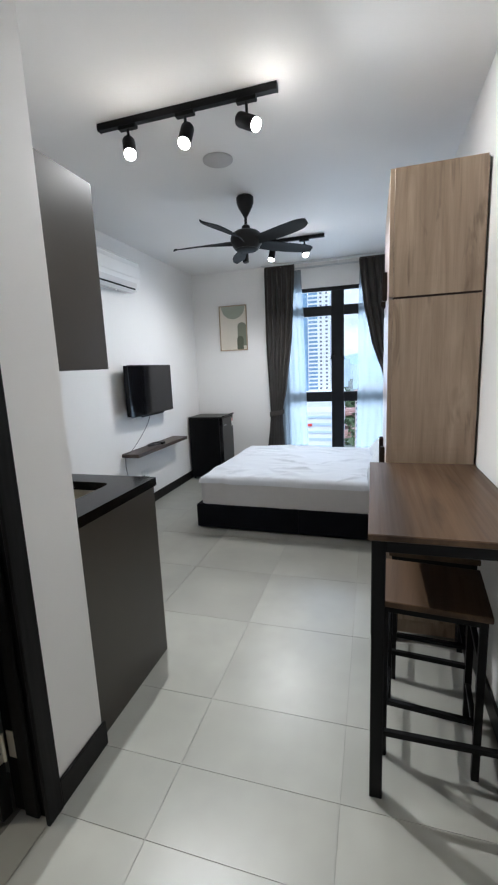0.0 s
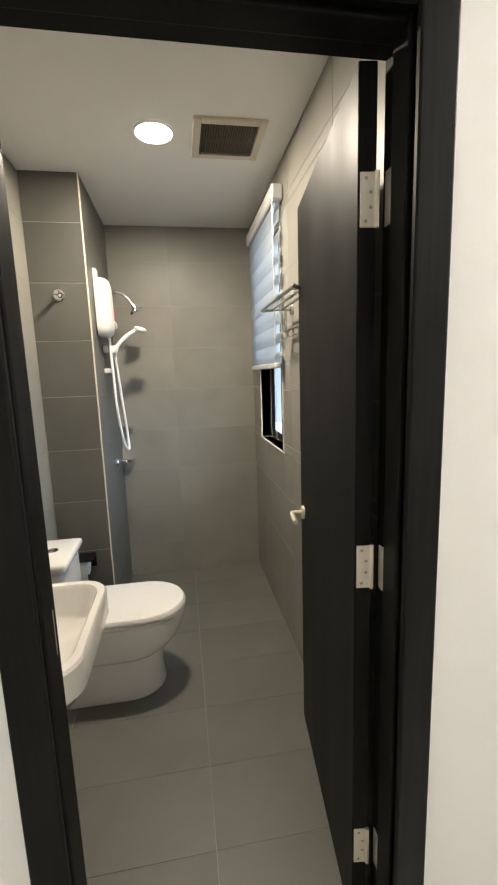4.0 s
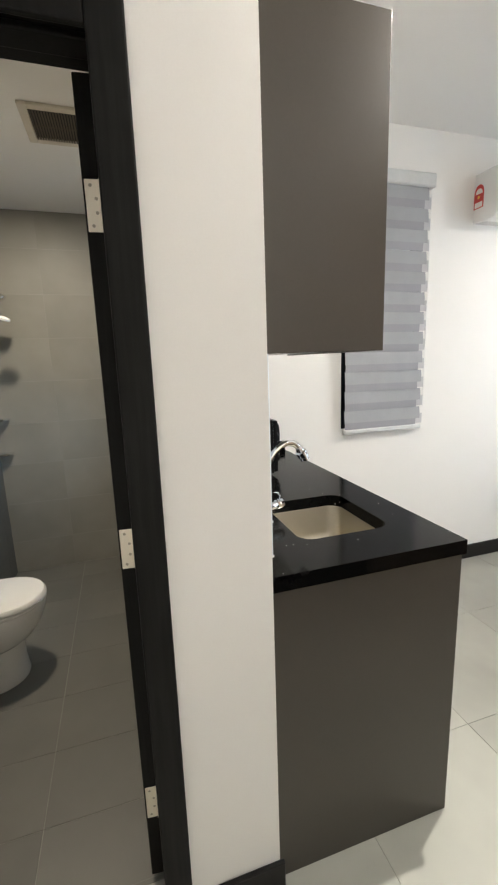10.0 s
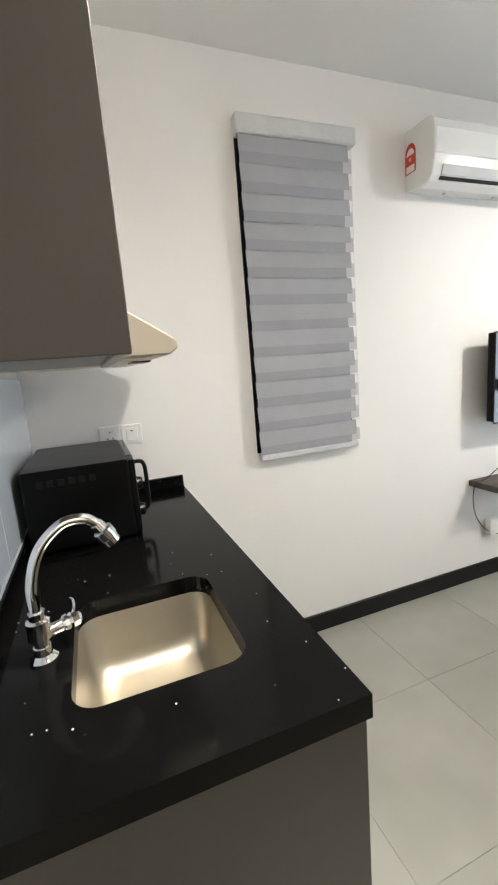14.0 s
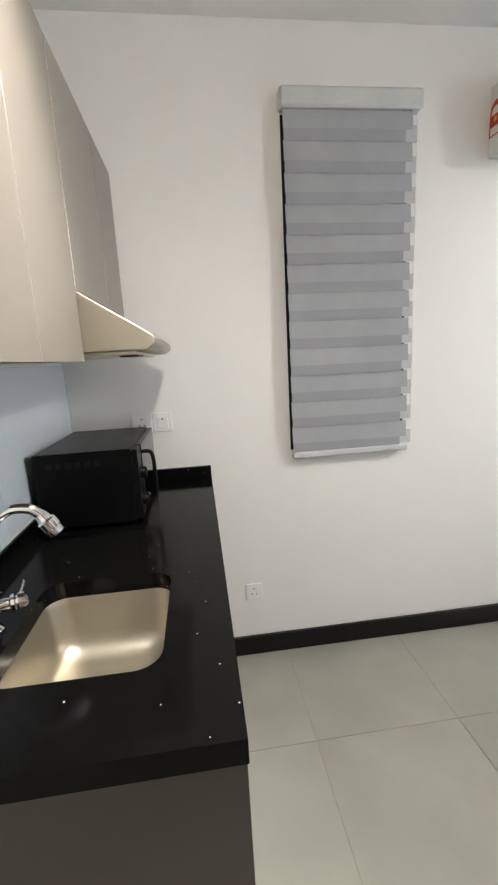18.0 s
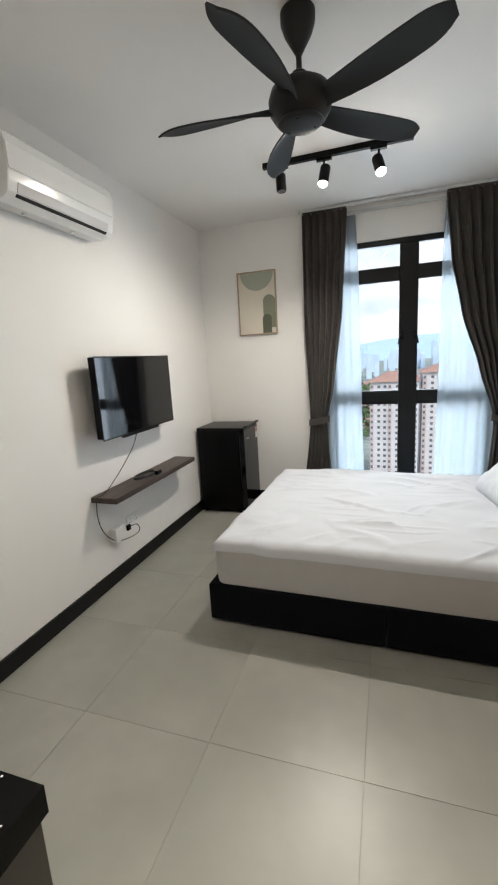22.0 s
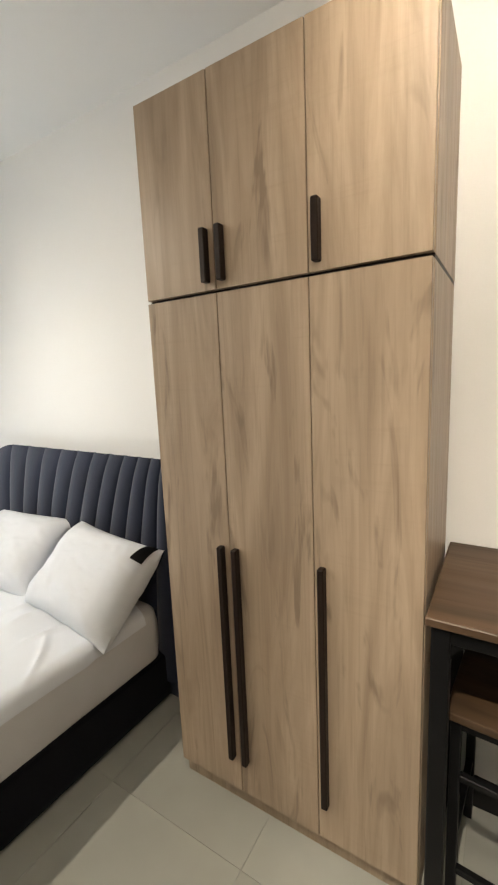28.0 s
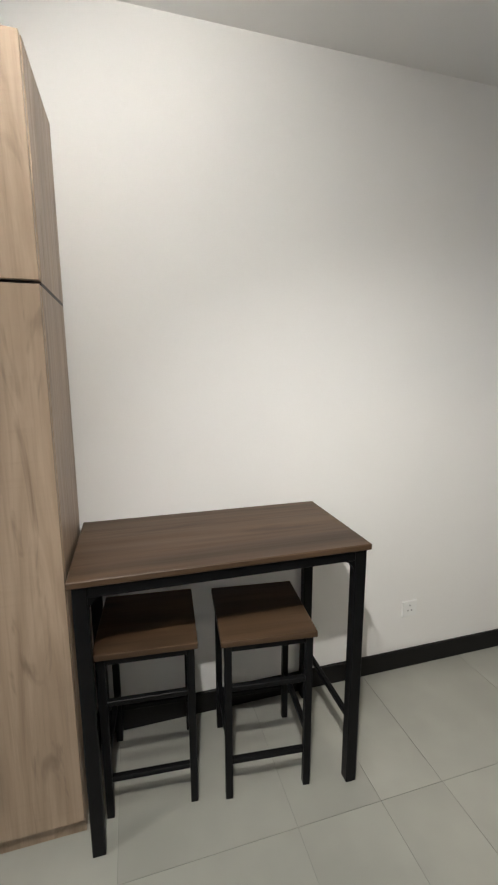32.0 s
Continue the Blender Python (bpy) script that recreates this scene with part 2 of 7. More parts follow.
def porcelain_tile(name, base, rough, var, piece, vein=0.0):
    """Fired floor or wall tile: cloudy cement look that differs from tile to tile."""
    m, nd, ln, bs = nodes_of(name)
    info = nd.new("ShaderNodeObjectInfo")
    co = nd.new("ShaderNodeTexCoord")
    off = nd.new("ShaderNodeVectorMath")
    off.operation = "MULTIPLY_ADD"
    com = nd.new("ShaderNodeCombineXYZ")
    for i, k in enumerate((37.0, 53.0, 71.0)):
        mu = nd.new("ShaderNodeMath")
        mu.operation = "MULTIPLY"
        mu.inputs[1].default_value = k
        ln.new(info.outputs["Random"], mu.inputs[0])
        ln.new(mu.outputs[0], com.inputs[i])
    off.inputs[1].default_value = (1, 1, 1)
    ln.new(co.outputs["Object"], off.inputs[0])
    ln.new(com.outputs[0], off.inputs[2])
    facs = []
    for scale, detail in ((2.2, 3.0), (9.0, 2.5), (160.0, 2.0)):
        nz = nd.new("ShaderNodeTexNoise")
        nz.inputs["Scale"].default_value, nz.inputs["Detail"].default_value, nz.inputs["Roughness"].default_value = scale, detail, 0.5
        ln.new(off.outputs[0], nz.inputs["Vector"])
        facs.append(nz.outputs["Fac"])
    a = mixcol(nd, ln, ramp(nd, ln, facs[0], 0.3, 0.7), tuple(c * (1 - var) for c in base), tuple(c * (1 + var) for c in base))
    b = mixcol(nd, ln, ramp(nd, ln, facs[1], 0.2, 0.9, 0.0, 0.4), a, tuple(c * (1 - 1.2 * var) for c in base))
    hs = nd.new("ShaderNodeHueSaturation")
    ln.new(b, hs.inputs["Color"])
    ln.new(ramp(nd, ln, info.outputs["Random"], 0, 1, 1 - piece, 1 + piece), hs.inputs["Value"])
    ln.new(hs.outputs[0], bs.inputs["Base Color"])
    ln.new(ramp(nd, ln, facs[0], 0.2, 0.8, rough - 0.02, rough + 0.02), bs.inputs["Roughness"])
    bp = nd.new("ShaderNodeBump")
    bp.inputs["Strength"].default_value, bp.inputs["Distance"].default_value = 0.06, 0.0006
    ln.new(facs[2], bp.inputs["Height"])
    ln.new(bp.outputs[0], bs.inputs["Normal"])
    return m


PAINT = mat("white_wall_paint", (0.80, 0.788, 0.768), 0.62, var=0.02, scale=0.9, fine=220, bump=0.12, depth=0.0008)
CEIL = mat("white_ceiling_paint", (0.80, 0.79, 0.77), 0.7, var=0.02, scale=0.7, fine=200, bump=0.1)
BLACKTRIM = mat("black_skirting", (0.006, 0.0055, 0.0055), 0.42, var=0.2, scale=8, spec=0.25)
DOORBLACK = mat("black_stained_door", (0.0105, 0.0103, 0.010), 0.48, var=0.45, scale=5, fine=80, bump=0.35, depth=0.0006, stretch=(1, 1, 0.06), spec=0.10)
TILE = porcelain_tile("grey_floor_tile", (0.328, 0.325, 0.286), 0.34, 0.13, 0.012)
GROUT = mat("grey_grout", (0.27, 0.265, 0.236), 0.85, var=0.28, scale=1.3)
BTILE = porcelain_tile("grey_wall_tile", (0.245, 0.234, 0.207), 0.46, 0.13, 0.03)
PTILE = porcelain_tile("charcoal_wall_tile", (0.112, 0.11, 0.1), 0.38, 0.12, 0.05)
BFLOOR = porcelain_tile("dark_grey_floor_tile", (0.135, 0.132, 0.117), 0.45, 0.14, 0.05)
BGROUT = mat("pale_grout", (0.34, 0.33, 0.30), 0.85, var=0.12, scale=14)
OAK = wood("light_oak_laminate", (0.285, 0.206, 0.141), (0.445, 0.336, 0.240), "z", 0.40, 1.0, 1.3, 0.12, 0.4, 0.5)
WALNUT = wood("dark_walnut_top", (0.036, 0.022, 0.013), (0.105, 0.063, 0.036), "y", 0.42, 2.0, 1.0, 0.0, 0.22, 0.45)
WENGE = wood("dark_wenge_shelf", (0.040, 0.026, 0.021), (0.075, 0.052, 0.042), "y", 0.45, 0.7, 0.3)
HANDLE = mat("dark_bronze_handle", (0.017, 0.0095, 0.0065), 0.48, 0.0, var=0.15, scale=10, spec=0.2)
KITBROWN = mat("grey_brown_laminate", (0.060, 0.052, 0.043), 0.36, var=0.06, scale=2.0, fine=160, bump=0.05, spec=0.4)
KITDOOR = mat("taupe_gloss_door", (0.155, 0.137, 0.116), 0.3, var=0.03, scale=1.2, fine=160, bump=0.0, rvar=0.02)
STONE = flecked("black_quartz", (0.003, 0.003, 0.003), (0.7, 0.7, 0.7))
STEEL = mat("brushed_steel", (0.42, 0.385, 0.315), 0.44, 1.0, var=0.02, scale=5, fine=60, bump=0.0, stretch=(0.3, 6, 6), rvar=0.02)
CHROME = mat("chrome", (0.82, 0.82, 0.83), 0.07, 1.0, var=0.02, scale=4, bump=0.0, rvar=0.03)
NICKEL = mat("satin_nickel", (0.80, 0.74, 0.63), 0.45, 0.7, var=0.02, rvar=0.02, scale=20, bump=0.0)
BLACKMETAL = mat("black_powder_coat", (0.005, 0.005, 0.0055), 0.45, 0.1, var=0.2, scale=20, fine=300, bump=0.2, spec=0.15)
BLACKPLAST = mat("black_plastic", (0.003, 0.003, 0.0033), 0.3, var=0.15, scale=9, fine=200, bump=0.0, spec=0.14, rvar=0.02)
BLACKGLOSS = mat("black_gloss_screen", (0.003, 0.003, 0.004), 0.06, var=0.1, scale=3, bump=0.0, rvar=0.02, spec=0.4)
WHITEPLAST = mat("white_plastic", (0.80, 0.80, 0.79), 0.28, var=0.008, scale=5, fine=200, bump=0.0, rvar=0.015)
HEATWHITE = mat("off_white_heater_plastic", (0.60, 0.585, 0.575), 0.30, var=0.01, scale=5, bump=0.0, rvar=0.015)
SATIN = mat("satin_steel", (0.62, 0.61, 0.58), 0.32, 1.0, var=0.02, scale=9, bump=0.0, rvar=0.02)
ACWHITE = mat("white_gloss_plastic", (0.80, 0.80, 0.79), 0.16, var=0.008, scale=5, bump=0.0, rvar=0.0)
CERAMIC = mat("white_glazed_ceramic", (0.80, 0.78, 0.74), 0.10, var=0.015, scale=4, bump=0.0, rvar=0.04, coat=0.4)
NAVY = mat("navy_upholstery", (0.015, 0.020, 0.040), 0.85, var=0.15, scale=5, fine=420, bump=0.5, depth=0.0008, sheen=0.25, spec=0.2)
BEDBASE = mat("black_fabric_bed_base", (0.004, 0.0045, 0.007), 0.85, var=0.2, scale=5, fine=420, bump=0.5, sheen=0.05, spec=0.1)
SHEET = mat("white_cotton_sheet", (0.64, 0.662, 0.70), 0.85, var=0.025, scale=4, fine=380, bump=0.25, depth=0.0008, sheen=0.1)
SIDE = mat("pale_grey_fitted_sheet", (0.54, 0.53, 0.53), 0.88, var=0.04, scale=5, fine=380, bump=0.25)
CURTAIN = mat("charcoal_curtain", (0.060, 0.053, 0.047), 0.92, var=0.14, scale=8, fine=460, bump=0.5, sheen=0.12, spec=0.1)
SHEER = cloth_thin("white_sheer", (0.40, 0.445, 0.48), 0.44)
BLINDPALE = cloth_thin("pale_zebra_fabric", (0.72, 0.76, 0.80), 0.04)
FROST = cloth_thin("frosted_pane", (0.86, 0.93, 0.98), 0.1)
BLIND = mat("grey_blind_fabric", (0.35, 0.36, 0.385), 0.8, var=0.05, scale=7, fine=480, bump=0.35)
BLINDLOW = mat("grey_blind_voile", (0.305, 0.313, 0.338), 0.8, var=0.05, scale=7, fine=480, bump=0.35)
BLINDBACK = mat("pale_blind_back", (0.52, 0.52, 0.54), 0.8, var=0.05, scale=7, fine=480, bump=0.3)
ALU = mat("pale_blind_rail", (0.60, 0.61, 0.61), 0.4, 0.2, var=0.05, scale=9)
WINFRAME = mat("black_window_frame", (0.010, 0.011, 0.013), 0.4, 0.3, var=0.15, scale=9, spec=0.3)
PANE = glass("clear_pane", (0.97, 0.985, 1.0))
MIRROR = mat("mirror_glass", (0.9, 0.9, 0.9), 0.02, 1.0, var=0.0, scale=4, bump=0.0, rvar=0.0)
SPLASH = mat("pale_glass_splashback", (0.78, 0.84, 0.90), 0.10, var=0.01, scale=2, bump=0.0, rvar=0.03, coat=0.5)
LENS = glow("lit_lamp_lens", (1.0, 0.90, 0.76), 75.0)
DOWN = glow("lit_downlight", (1.0, 0.90, 0.74), 14.0)
DARKLENS = mat("unlit_lamp_lens", (0.10, 0.10, 0.10), 0.2)
VENTDARK = mat("dark_vent_slats", (0.10, 0.085, 0.065), 0.7, var=0.2, scale=12)
VENTWHITE = mat("yellowed_white_vent", (0.62, 0.57, 0.48), 0.5, var=0.04, scale=8)
ARTPAPER = mat("beige_print", (0.66, 0.61, 0.52), 0.6, var=0.03, scale=6)
ARTSAGE = mat("sage_print", (0.34, 0.36, 0.29), 0.6, var=0.05, scale=6)
ARTOLIVE = mat("olive_print", (0.20, 0.21, 0.155), 0.6, var=0.05, scale=6)
ARTDARK = mat("dark_olive_print", (0.095, 0.105, 0.07), 0.6, var=0.06, scale=6)
ARTFRAME = wood("pale_wood_frame", (0.36, 0.27, 0.18), (0.46, 0.36, 0.25), "z", 0.5)
REDINK = mat("red_sticker", (0.55, 0.04, 0.03), 0.4, var=0.05, scale=20)
YELLOWINK = mat("yellow_sticker", (0.8, 0.55, 0.08), 0.4, var=0.05, scale=20)
WHITEINK = mat("white_sticker", (0.8, 0.78, 0.74), 0.4, var=0.03, scale=20)
GREYINK = mat("grey_sticker", (0.35, 0.35, 0.35), 0.4, var=0.03, scale=20)
PAPER = mat("tissue_paper", (0.80, 0.79, 0.77), 0.9, var=0.03, scale=9, fine=300, bump=0.4)
RUBBER = mat("black_cable", (0.015, 0.015, 0.015), 0.5, var=0.1, scale=20)
GREYDISC = mat("grey_ceiling_disc", (0.46, 0.45, 0.44), 0.6, var=0.04, scale=8)
FANBLACK = mat("matt_black_fan", (0.010, 0.0095, 0.0095), 0.42, var=0.12, scale=6, fine=200, bump=0.05, spec=0.3)
FANBLADE = mat("dark_grey_fan_blade", (0.026, 0.029, 0.031), 0.68, var=0.1, scale=5, fine=160, bump=0.05, spec=0.2)
DARKGAP = mat("dark_recess", (0.02, 0.02, 0.02), 0.8, var=0.1, scale=9)

# ---- mesh helpers ----
def thing(name, at, label, category, group="", kind=""):
    """The empty at a thing's base; its parts are given in world metres."""
    ob = new(name)
    ob.matrix_basis = Matrix.Translation(at)
    ob.empty_display_size = 0.05
    return tagged(ob, label, category, group, kind)


def part(name, bm, material, parent=None, label="", smooth=False):
    """Links a bmesh, in world metres, as one mesh under a thing or under a part."""
    me = bpy.data.meshes.new(name)
    bmesh.ops.recalc_face_normals(bm, faces=bm.faces)
    for f in bm.faces:
        f.smooth = smooth
    bm.to_mesh(me)
    bm.free()
    me.materials.append(material)
    if smooth:
        me.set_sharp_from_angle(angle=radians(38))
    ob = new(name, me)
    if parent is not None:
        ob.parent = parent
        if parent.data is None:
            ob.matrix_parent_inverse = parent.matrix_basis.inverted()
    return tagged(ob, label)


def box(a, b, bevel=0.002, seg=1, bm=None):
    """A box between two corners, its edges eased."""
    one = bmesh.new()
    bmesh.ops.create_cube(one, size=1.0)
    for v in one.verts:
        v.co = Vector([a[i] + (b[i] - a[i]) * (v.co[i] + 0.5) for i in range(3)])
    if bevel:
        bmesh.ops.bevel(one, geom=list(one.edges), offset=min(bevel, 0.45 * min(abs(b[i] - a[i]) for i in range(3))), segments=seg, profile=0.5, affect="EDGES")
    return merge(bm, one)


def merge(bm, one):
    if bm is None:
        return one
    me = bpy.data.meshes.new("tmp")
    one.to_mesh(me)
    one.free()
    bm.from_mesh(me)
    bpy.data.meshes.remove(me)
    return bm


def ring_at(c, axis_u, axis_v, r, n, bm, ru=1.0, rv=1.0):
    return [bm.verts.new(c + axis_u * (r * ru * math.cos(2 * math.pi * i / n)) + axis_v * (r * rv * math.sin(2 * math.pi * i / n))) for i in range(n)]


def loft(rings, bm, cap0=True, cap1=True, closed=True):
    """Skins a row of equal rings of verts."""
    for p, q in zip(rings, rings[1:]):
        n = len(p)
        for i in range(n if closed else n - 1):
            j = (i + 1) % n
            bm.faces.new((p[i], p[j], q[j], q[i]))
    if cap0 and closed:
        bm.faces.new(rings[0][::-1])
    if cap1 and closed:
        bm.faces.new(rings[-1])
    return bm


def frame_of(d):
    d = d.normalized()
    u = d.orthogonal().normalized()
    return u, d.cross(u).normalized()


def turned(p0, p1, profile, n=24, bm=None):
    """A body of revolution from p0 to p1: profile rows are (share of the way, radius)."""
    one = bmesh.new()
    p0, p1 = Vector(p0), Vector(p1)
    u, v = frame_of(p1 - p0)
    loft([ring_at(p0.lerp(p1, s), u, v, max(r, 1e-4), n, one) for s, r in profile], one)
    return merge(bm, one)


def rod(p0, p1, r, n=14, bm=None):
    return turned(p0, p1, ((0, r * 0.9), (0.004, r), (0.996, r), (1, r * 0.9)), n, bm)


def smooth_path(pts, steps=8):
    """A Catmull-Rom curve through points."""
    pts = [Vector(p) for p in pts]
    ext = [2 * pts[0] - pts[1]] + pts + [2 * pts[-1] - pts[-2]]
    out = []
    for a, b, c, d in zip(ext, ext[1:], ext[2:], ext[3:]):
        for k in range(steps):
            s = k / steps
            out.append(0.5 * ((2 * b) + (c - a) * s + (2 * a - 5 * b + 4 * c - d) * s * s + (3 * b - a - 3 * c + d) * s ** 3))
    return out + [pts[-1]]


def tube(pts, r, n=10, steps=8, bm=None):
    """A round bar swept along a smooth curve."""
    one = bmesh.new()
    path = smooth_path(pts, steps)
    u, v = frame_of(path[1] - path[0])
    rings = []
    for i, p in enumerate(path):
        d = (path[min(i + 1, len(path) - 1)] - path[max(i - 1, 0)]).normalized()
        u = (u - d * u.dot(d)).normalized()
        rings.append(ring_at(p, u, d.cross(u), r, n, one))
    loft(rings, one)
    return merge(bm, one)


def prism(poly, axis, a, b, bevel=0.0, bm=None):
    """A polygon in the plane across an axis, drawn out from a to b along it."""
    one = bmesh.new()
    put = {"x": lambda p, w: (w, p[0], p[1]), "y": lambda p, w: (p[0], w, p[1]), "z": lambda p, w: (p[0], p[1], w)}[axis]
    r0 = [one.verts.new(put(p, a)) for p in poly]
    r1 = [one.verts.new(put(p, b)) for p in poly]
    loft([r0, r1], one)
    if bevel:
        bmesh.ops.recalc_face_normals(one, faces=one.faces)
        bmesh.ops.bevel(one, geom=list(one.edges), offset=bevel, segments=1, profile=0.5, affect="EDGES", clamp_overlap=True)
    return merge(bm, one)


def round_rect(x0, y0, x1, y1, r, n=6):
    """The corners, counter-clockwise, of a rectangle with rounded corners."""
    out = []
    for cx, cy, a0 in ((x1 - r, y1 - r, 0), (x0 + r, y1 - r, 90), (x0 + r, y0 + r, 180), (x1 - r, y0 + r, 270)):
        for i in range(n + 1):
            a = radians(a0 + 90 * i / n)
            out.append((cx + r * math.cos(a), cy + r * math.sin(a)))
    return out


def slab_with_hole(x0, y0, x1, y1, z0, z1, hole):
    """A worktop with a hole through it."""
    bm = bmesh.new()
    cx = sum(p[0] for p in hole) / len(hole)
    cy = sum(p[1] for p in hole) / len(hole)
    outer = []
    for px, py in hole:
        dx, dy = px - cx, py - cy
        k = min((x1 - cx) / dx if dx > 1e-9 else (x0 - cx) / dx if dx < -1e-9 else 1e9, (y1 - cy) / dy if dy > 1e-9 else (y0 - cy) / dy if dy < -1e-9 else 1e9)
        outer.append((cx + dx * k, cy + dy * k))
    for corner in ((x0, y0), (x1, y0), (x1, y1), (x0, y1)):
        i = min(range(len(outer)), key=lambda q: (outer[q][0] - corner[0]) ** 2 + (outer[q][1] - corner[1]) ** 2)
        outer[i] = corner
    rings = [[bm.verts.new((*p, z)) for p in pts] for pts, z in ((hole, z0), (hole, z1), (outer, z1), (outer, z0))]
    loft(rings + [rings[0]], bm, False, False)
    return bm


def sheet_of(nu, nv, fn, thick=0.004, bm=None, closed_u=False):
    """A thin skin fn(u, v), 0 to 1 each, given real thickness along its normals."""
    one = bmesh.new()
    grid = [[Vector(fn(i / (nu - 1), j / (nv - 1))) for j in range(nv)] for i in range(nu)]
    sides = []
    for sgn in (0.5, -0.5):
        rows = []
        for i in range(nu):
            row = []
            for j in range(nv):
                du = grid[min(i + 1, nu - 1)][j] - grid[max(i - 1, 0)][j]
                dv = grid[i][min(j + 1, nv - 1)] - grid[i][max(j - 1, 0)]
                nrm = du.cross(dv)
                nrm = nrm.normalized() if nrm.length > 1e-12 else Vector((0, 0, 1))
                row.append(one.verts.new(grid[i][j] + nrm * (thick * sgn)))
            rows.append(row)
        sides.append(rows)
    a, b = sides
    for i in range(nu - 1):
        for j in range(nv - 1):
            one.faces.new((a[i][j], a[i + 1][j], a[i + 1][j + 1], a[i][j + 1]))
            one.faces.new((b[i][j], b[i][j + 1], b[i + 1][j + 1], b[i + 1][j]))
    for i in range(nu - 1):
        for j in (0, nv - 1):
            one.faces.new((a[i][j], a[i + 1][j], b[i + 1][j], b[i][j]))
    for j in range(nv - 1):
        for i in (0, nu - 1):
            one.faces.new((a[i][j], a[i][j + 1], b[i][j + 1], b[i][j]))
    return merge(bm, one)


# ---- plan ----
W, E, N, S = -2.60, 0.335, 5.95, -0.60
H = 2.79
BATH_X, BATH_Y0, BATH_Y1 = -3.71, 0.05, 1.37
BATH_H, BATH_Z = 2.555, -0.05
PIL_X, PIL_Y = -2.945, 0.345
KIT_Y = 1.53
DOOR_Y0, DOOR_Y1, DOOR_H = 0.520, 1.236, 2.085
WALL_X0, WALL_X1 = -1.335, -1.20
WIN = (-1.30, 0.09, 0.12, 2.475)
WWIN = (2.515, 3.07, 1.06, 2.46)
BWIN = (-3.40, -2.77, 1.05, 2.36)


def structure(name, bm, material, label, category, smooth=False):
    return tagged(part(name, bm, material, None, label, smooth), label, category, "", "structure")


def wall_with_opening(axis, at0, at1, lo, hi, top, hole, z0=0.0):
    """A wall across an axis from lo to hi, with a rectangular hole (lo, hi, bottom, top) through it."""
    bm = bmesh.new()
    h0, h1, b, t = hole

    def piece(p, q, z, zz):
        if q - p > 1e-6 and zz - z > 1e-6:
            if axis == "y":
                box((p, at0, z), (q, at1, zz), 0, bm=bm)
            else:
                box((at0, p, z), (at1, q, zz), 0, bm=bm)

    piece(lo, h0, z0, top)
    piece(h1, hi, z0, top)
    piece(h0, h1, z0, b)
    piece(h0, h1, t, top)
    return bm


structure("wall_north", wall_with_opening("y", N, N + 0.16, W - 0.15, E + 0.15, H, WIN), PAINT, "white painted wall with a tall window opening", "wall")
structure("wall_west", wall_with_opening("x", W - 0.15, W, KIT_Y, N, H, WWIN), PAINT, "white painted wall with a small blind-covered window", "wall")
structure("wall_east", box((E, S, 0), (E + 0.15, N, H), 0), PAINT, "plain white painted wall", "wall")
structure("wall_south", box((WALL_X0, S - 0.15, 0), (E + 0.15, S, H), 0), PAINT, "plain white painted wall at the entrance", "wall")
structure("wall_bathroom_front", wall_with_opening("x", WALL_X0, WALL_X1, S, KIT_Y, H, (DOOR_Y0 - 0.025, DOOR_Y1 + 0.025, 0.0, DOOR_H + 0.025)), PAINT, "cream white wall with the bathroom doorway", "wall")
structure("wall_kitchen_back", wall_with_opening("y", BATH_Y1 + 0.002, KIT_Y, BATH_X - 0.15, WALL_X0, H, (BWIN[0], BWIN[1], BWIN[2], BWIN[3]), -0.19), PAINT, "white wall between bathroom and kitchen", "wall")
structure("wall_bathroom_back", box((BATH_X - 0.15, BATH_Y0 - 0.15, -0.19), (BATH_X - 0.0012, BATH_Y1 + 0.002, H), 0), BGROUT, "bathroom back wall behind its tiles", "wall")
structure("wall_bathroom_side", box((BATH_X - 0.002, BATH_Y0 - 0.15, -0.19), (WALL_X0, BATH_Y0 - 0.0012, H), 0), BGROUT, "bathroom side wall behind its tiles", "wall")
structure("pillar", box((BATH_X - 0.002, BATH_Y0 - 0.002, BATH_Z), (PIL_X - 0.0012, PIL_Y - 0.0012, BATH_H), 0), BGROUT, "boxed pipe shaft in the bathroom corner behind tiles", "pillar")
structure("ceiling", box((W - 0.15, S - 0.15, H), (E + 0.15, N + 0.16, H + 0.15), 0), CEIL, "flat white painted ceiling", "ceiling")
structure("bathroom_ceiling", box((BATH_X - 0.002, BATH_Y0 - 0.002, BATH_H), (WALL_X0, BATH_Y1 + 0.002, BATH_H + 0.1), 0), CEIL, "lower white bathroom ceiling", "ceiling")
FLOOR = structure("floor", box((W - 0.15, KIT_Y, -0.2), (E + 0.15, N + 0.16, -0.0025), 0, bm=box((WALL_X0 + 0.004, S - 0.15, -0.2), (E + 0.15, KIT_Y, -0.0025), 0)), GROUT, "pale grey large-format tiled floor", "floor")
BATHFLOOR = structure("bathroom_floor", box((BATH_X - 0.002, BATH_Y0 - 0.002, -0.19), (WALL_X0 - 0.005, BATH_Y1 + 0.002, BATH_Z - 0.0015), 0), GROUT, "dark grey tiled bathroom floor", "floor")

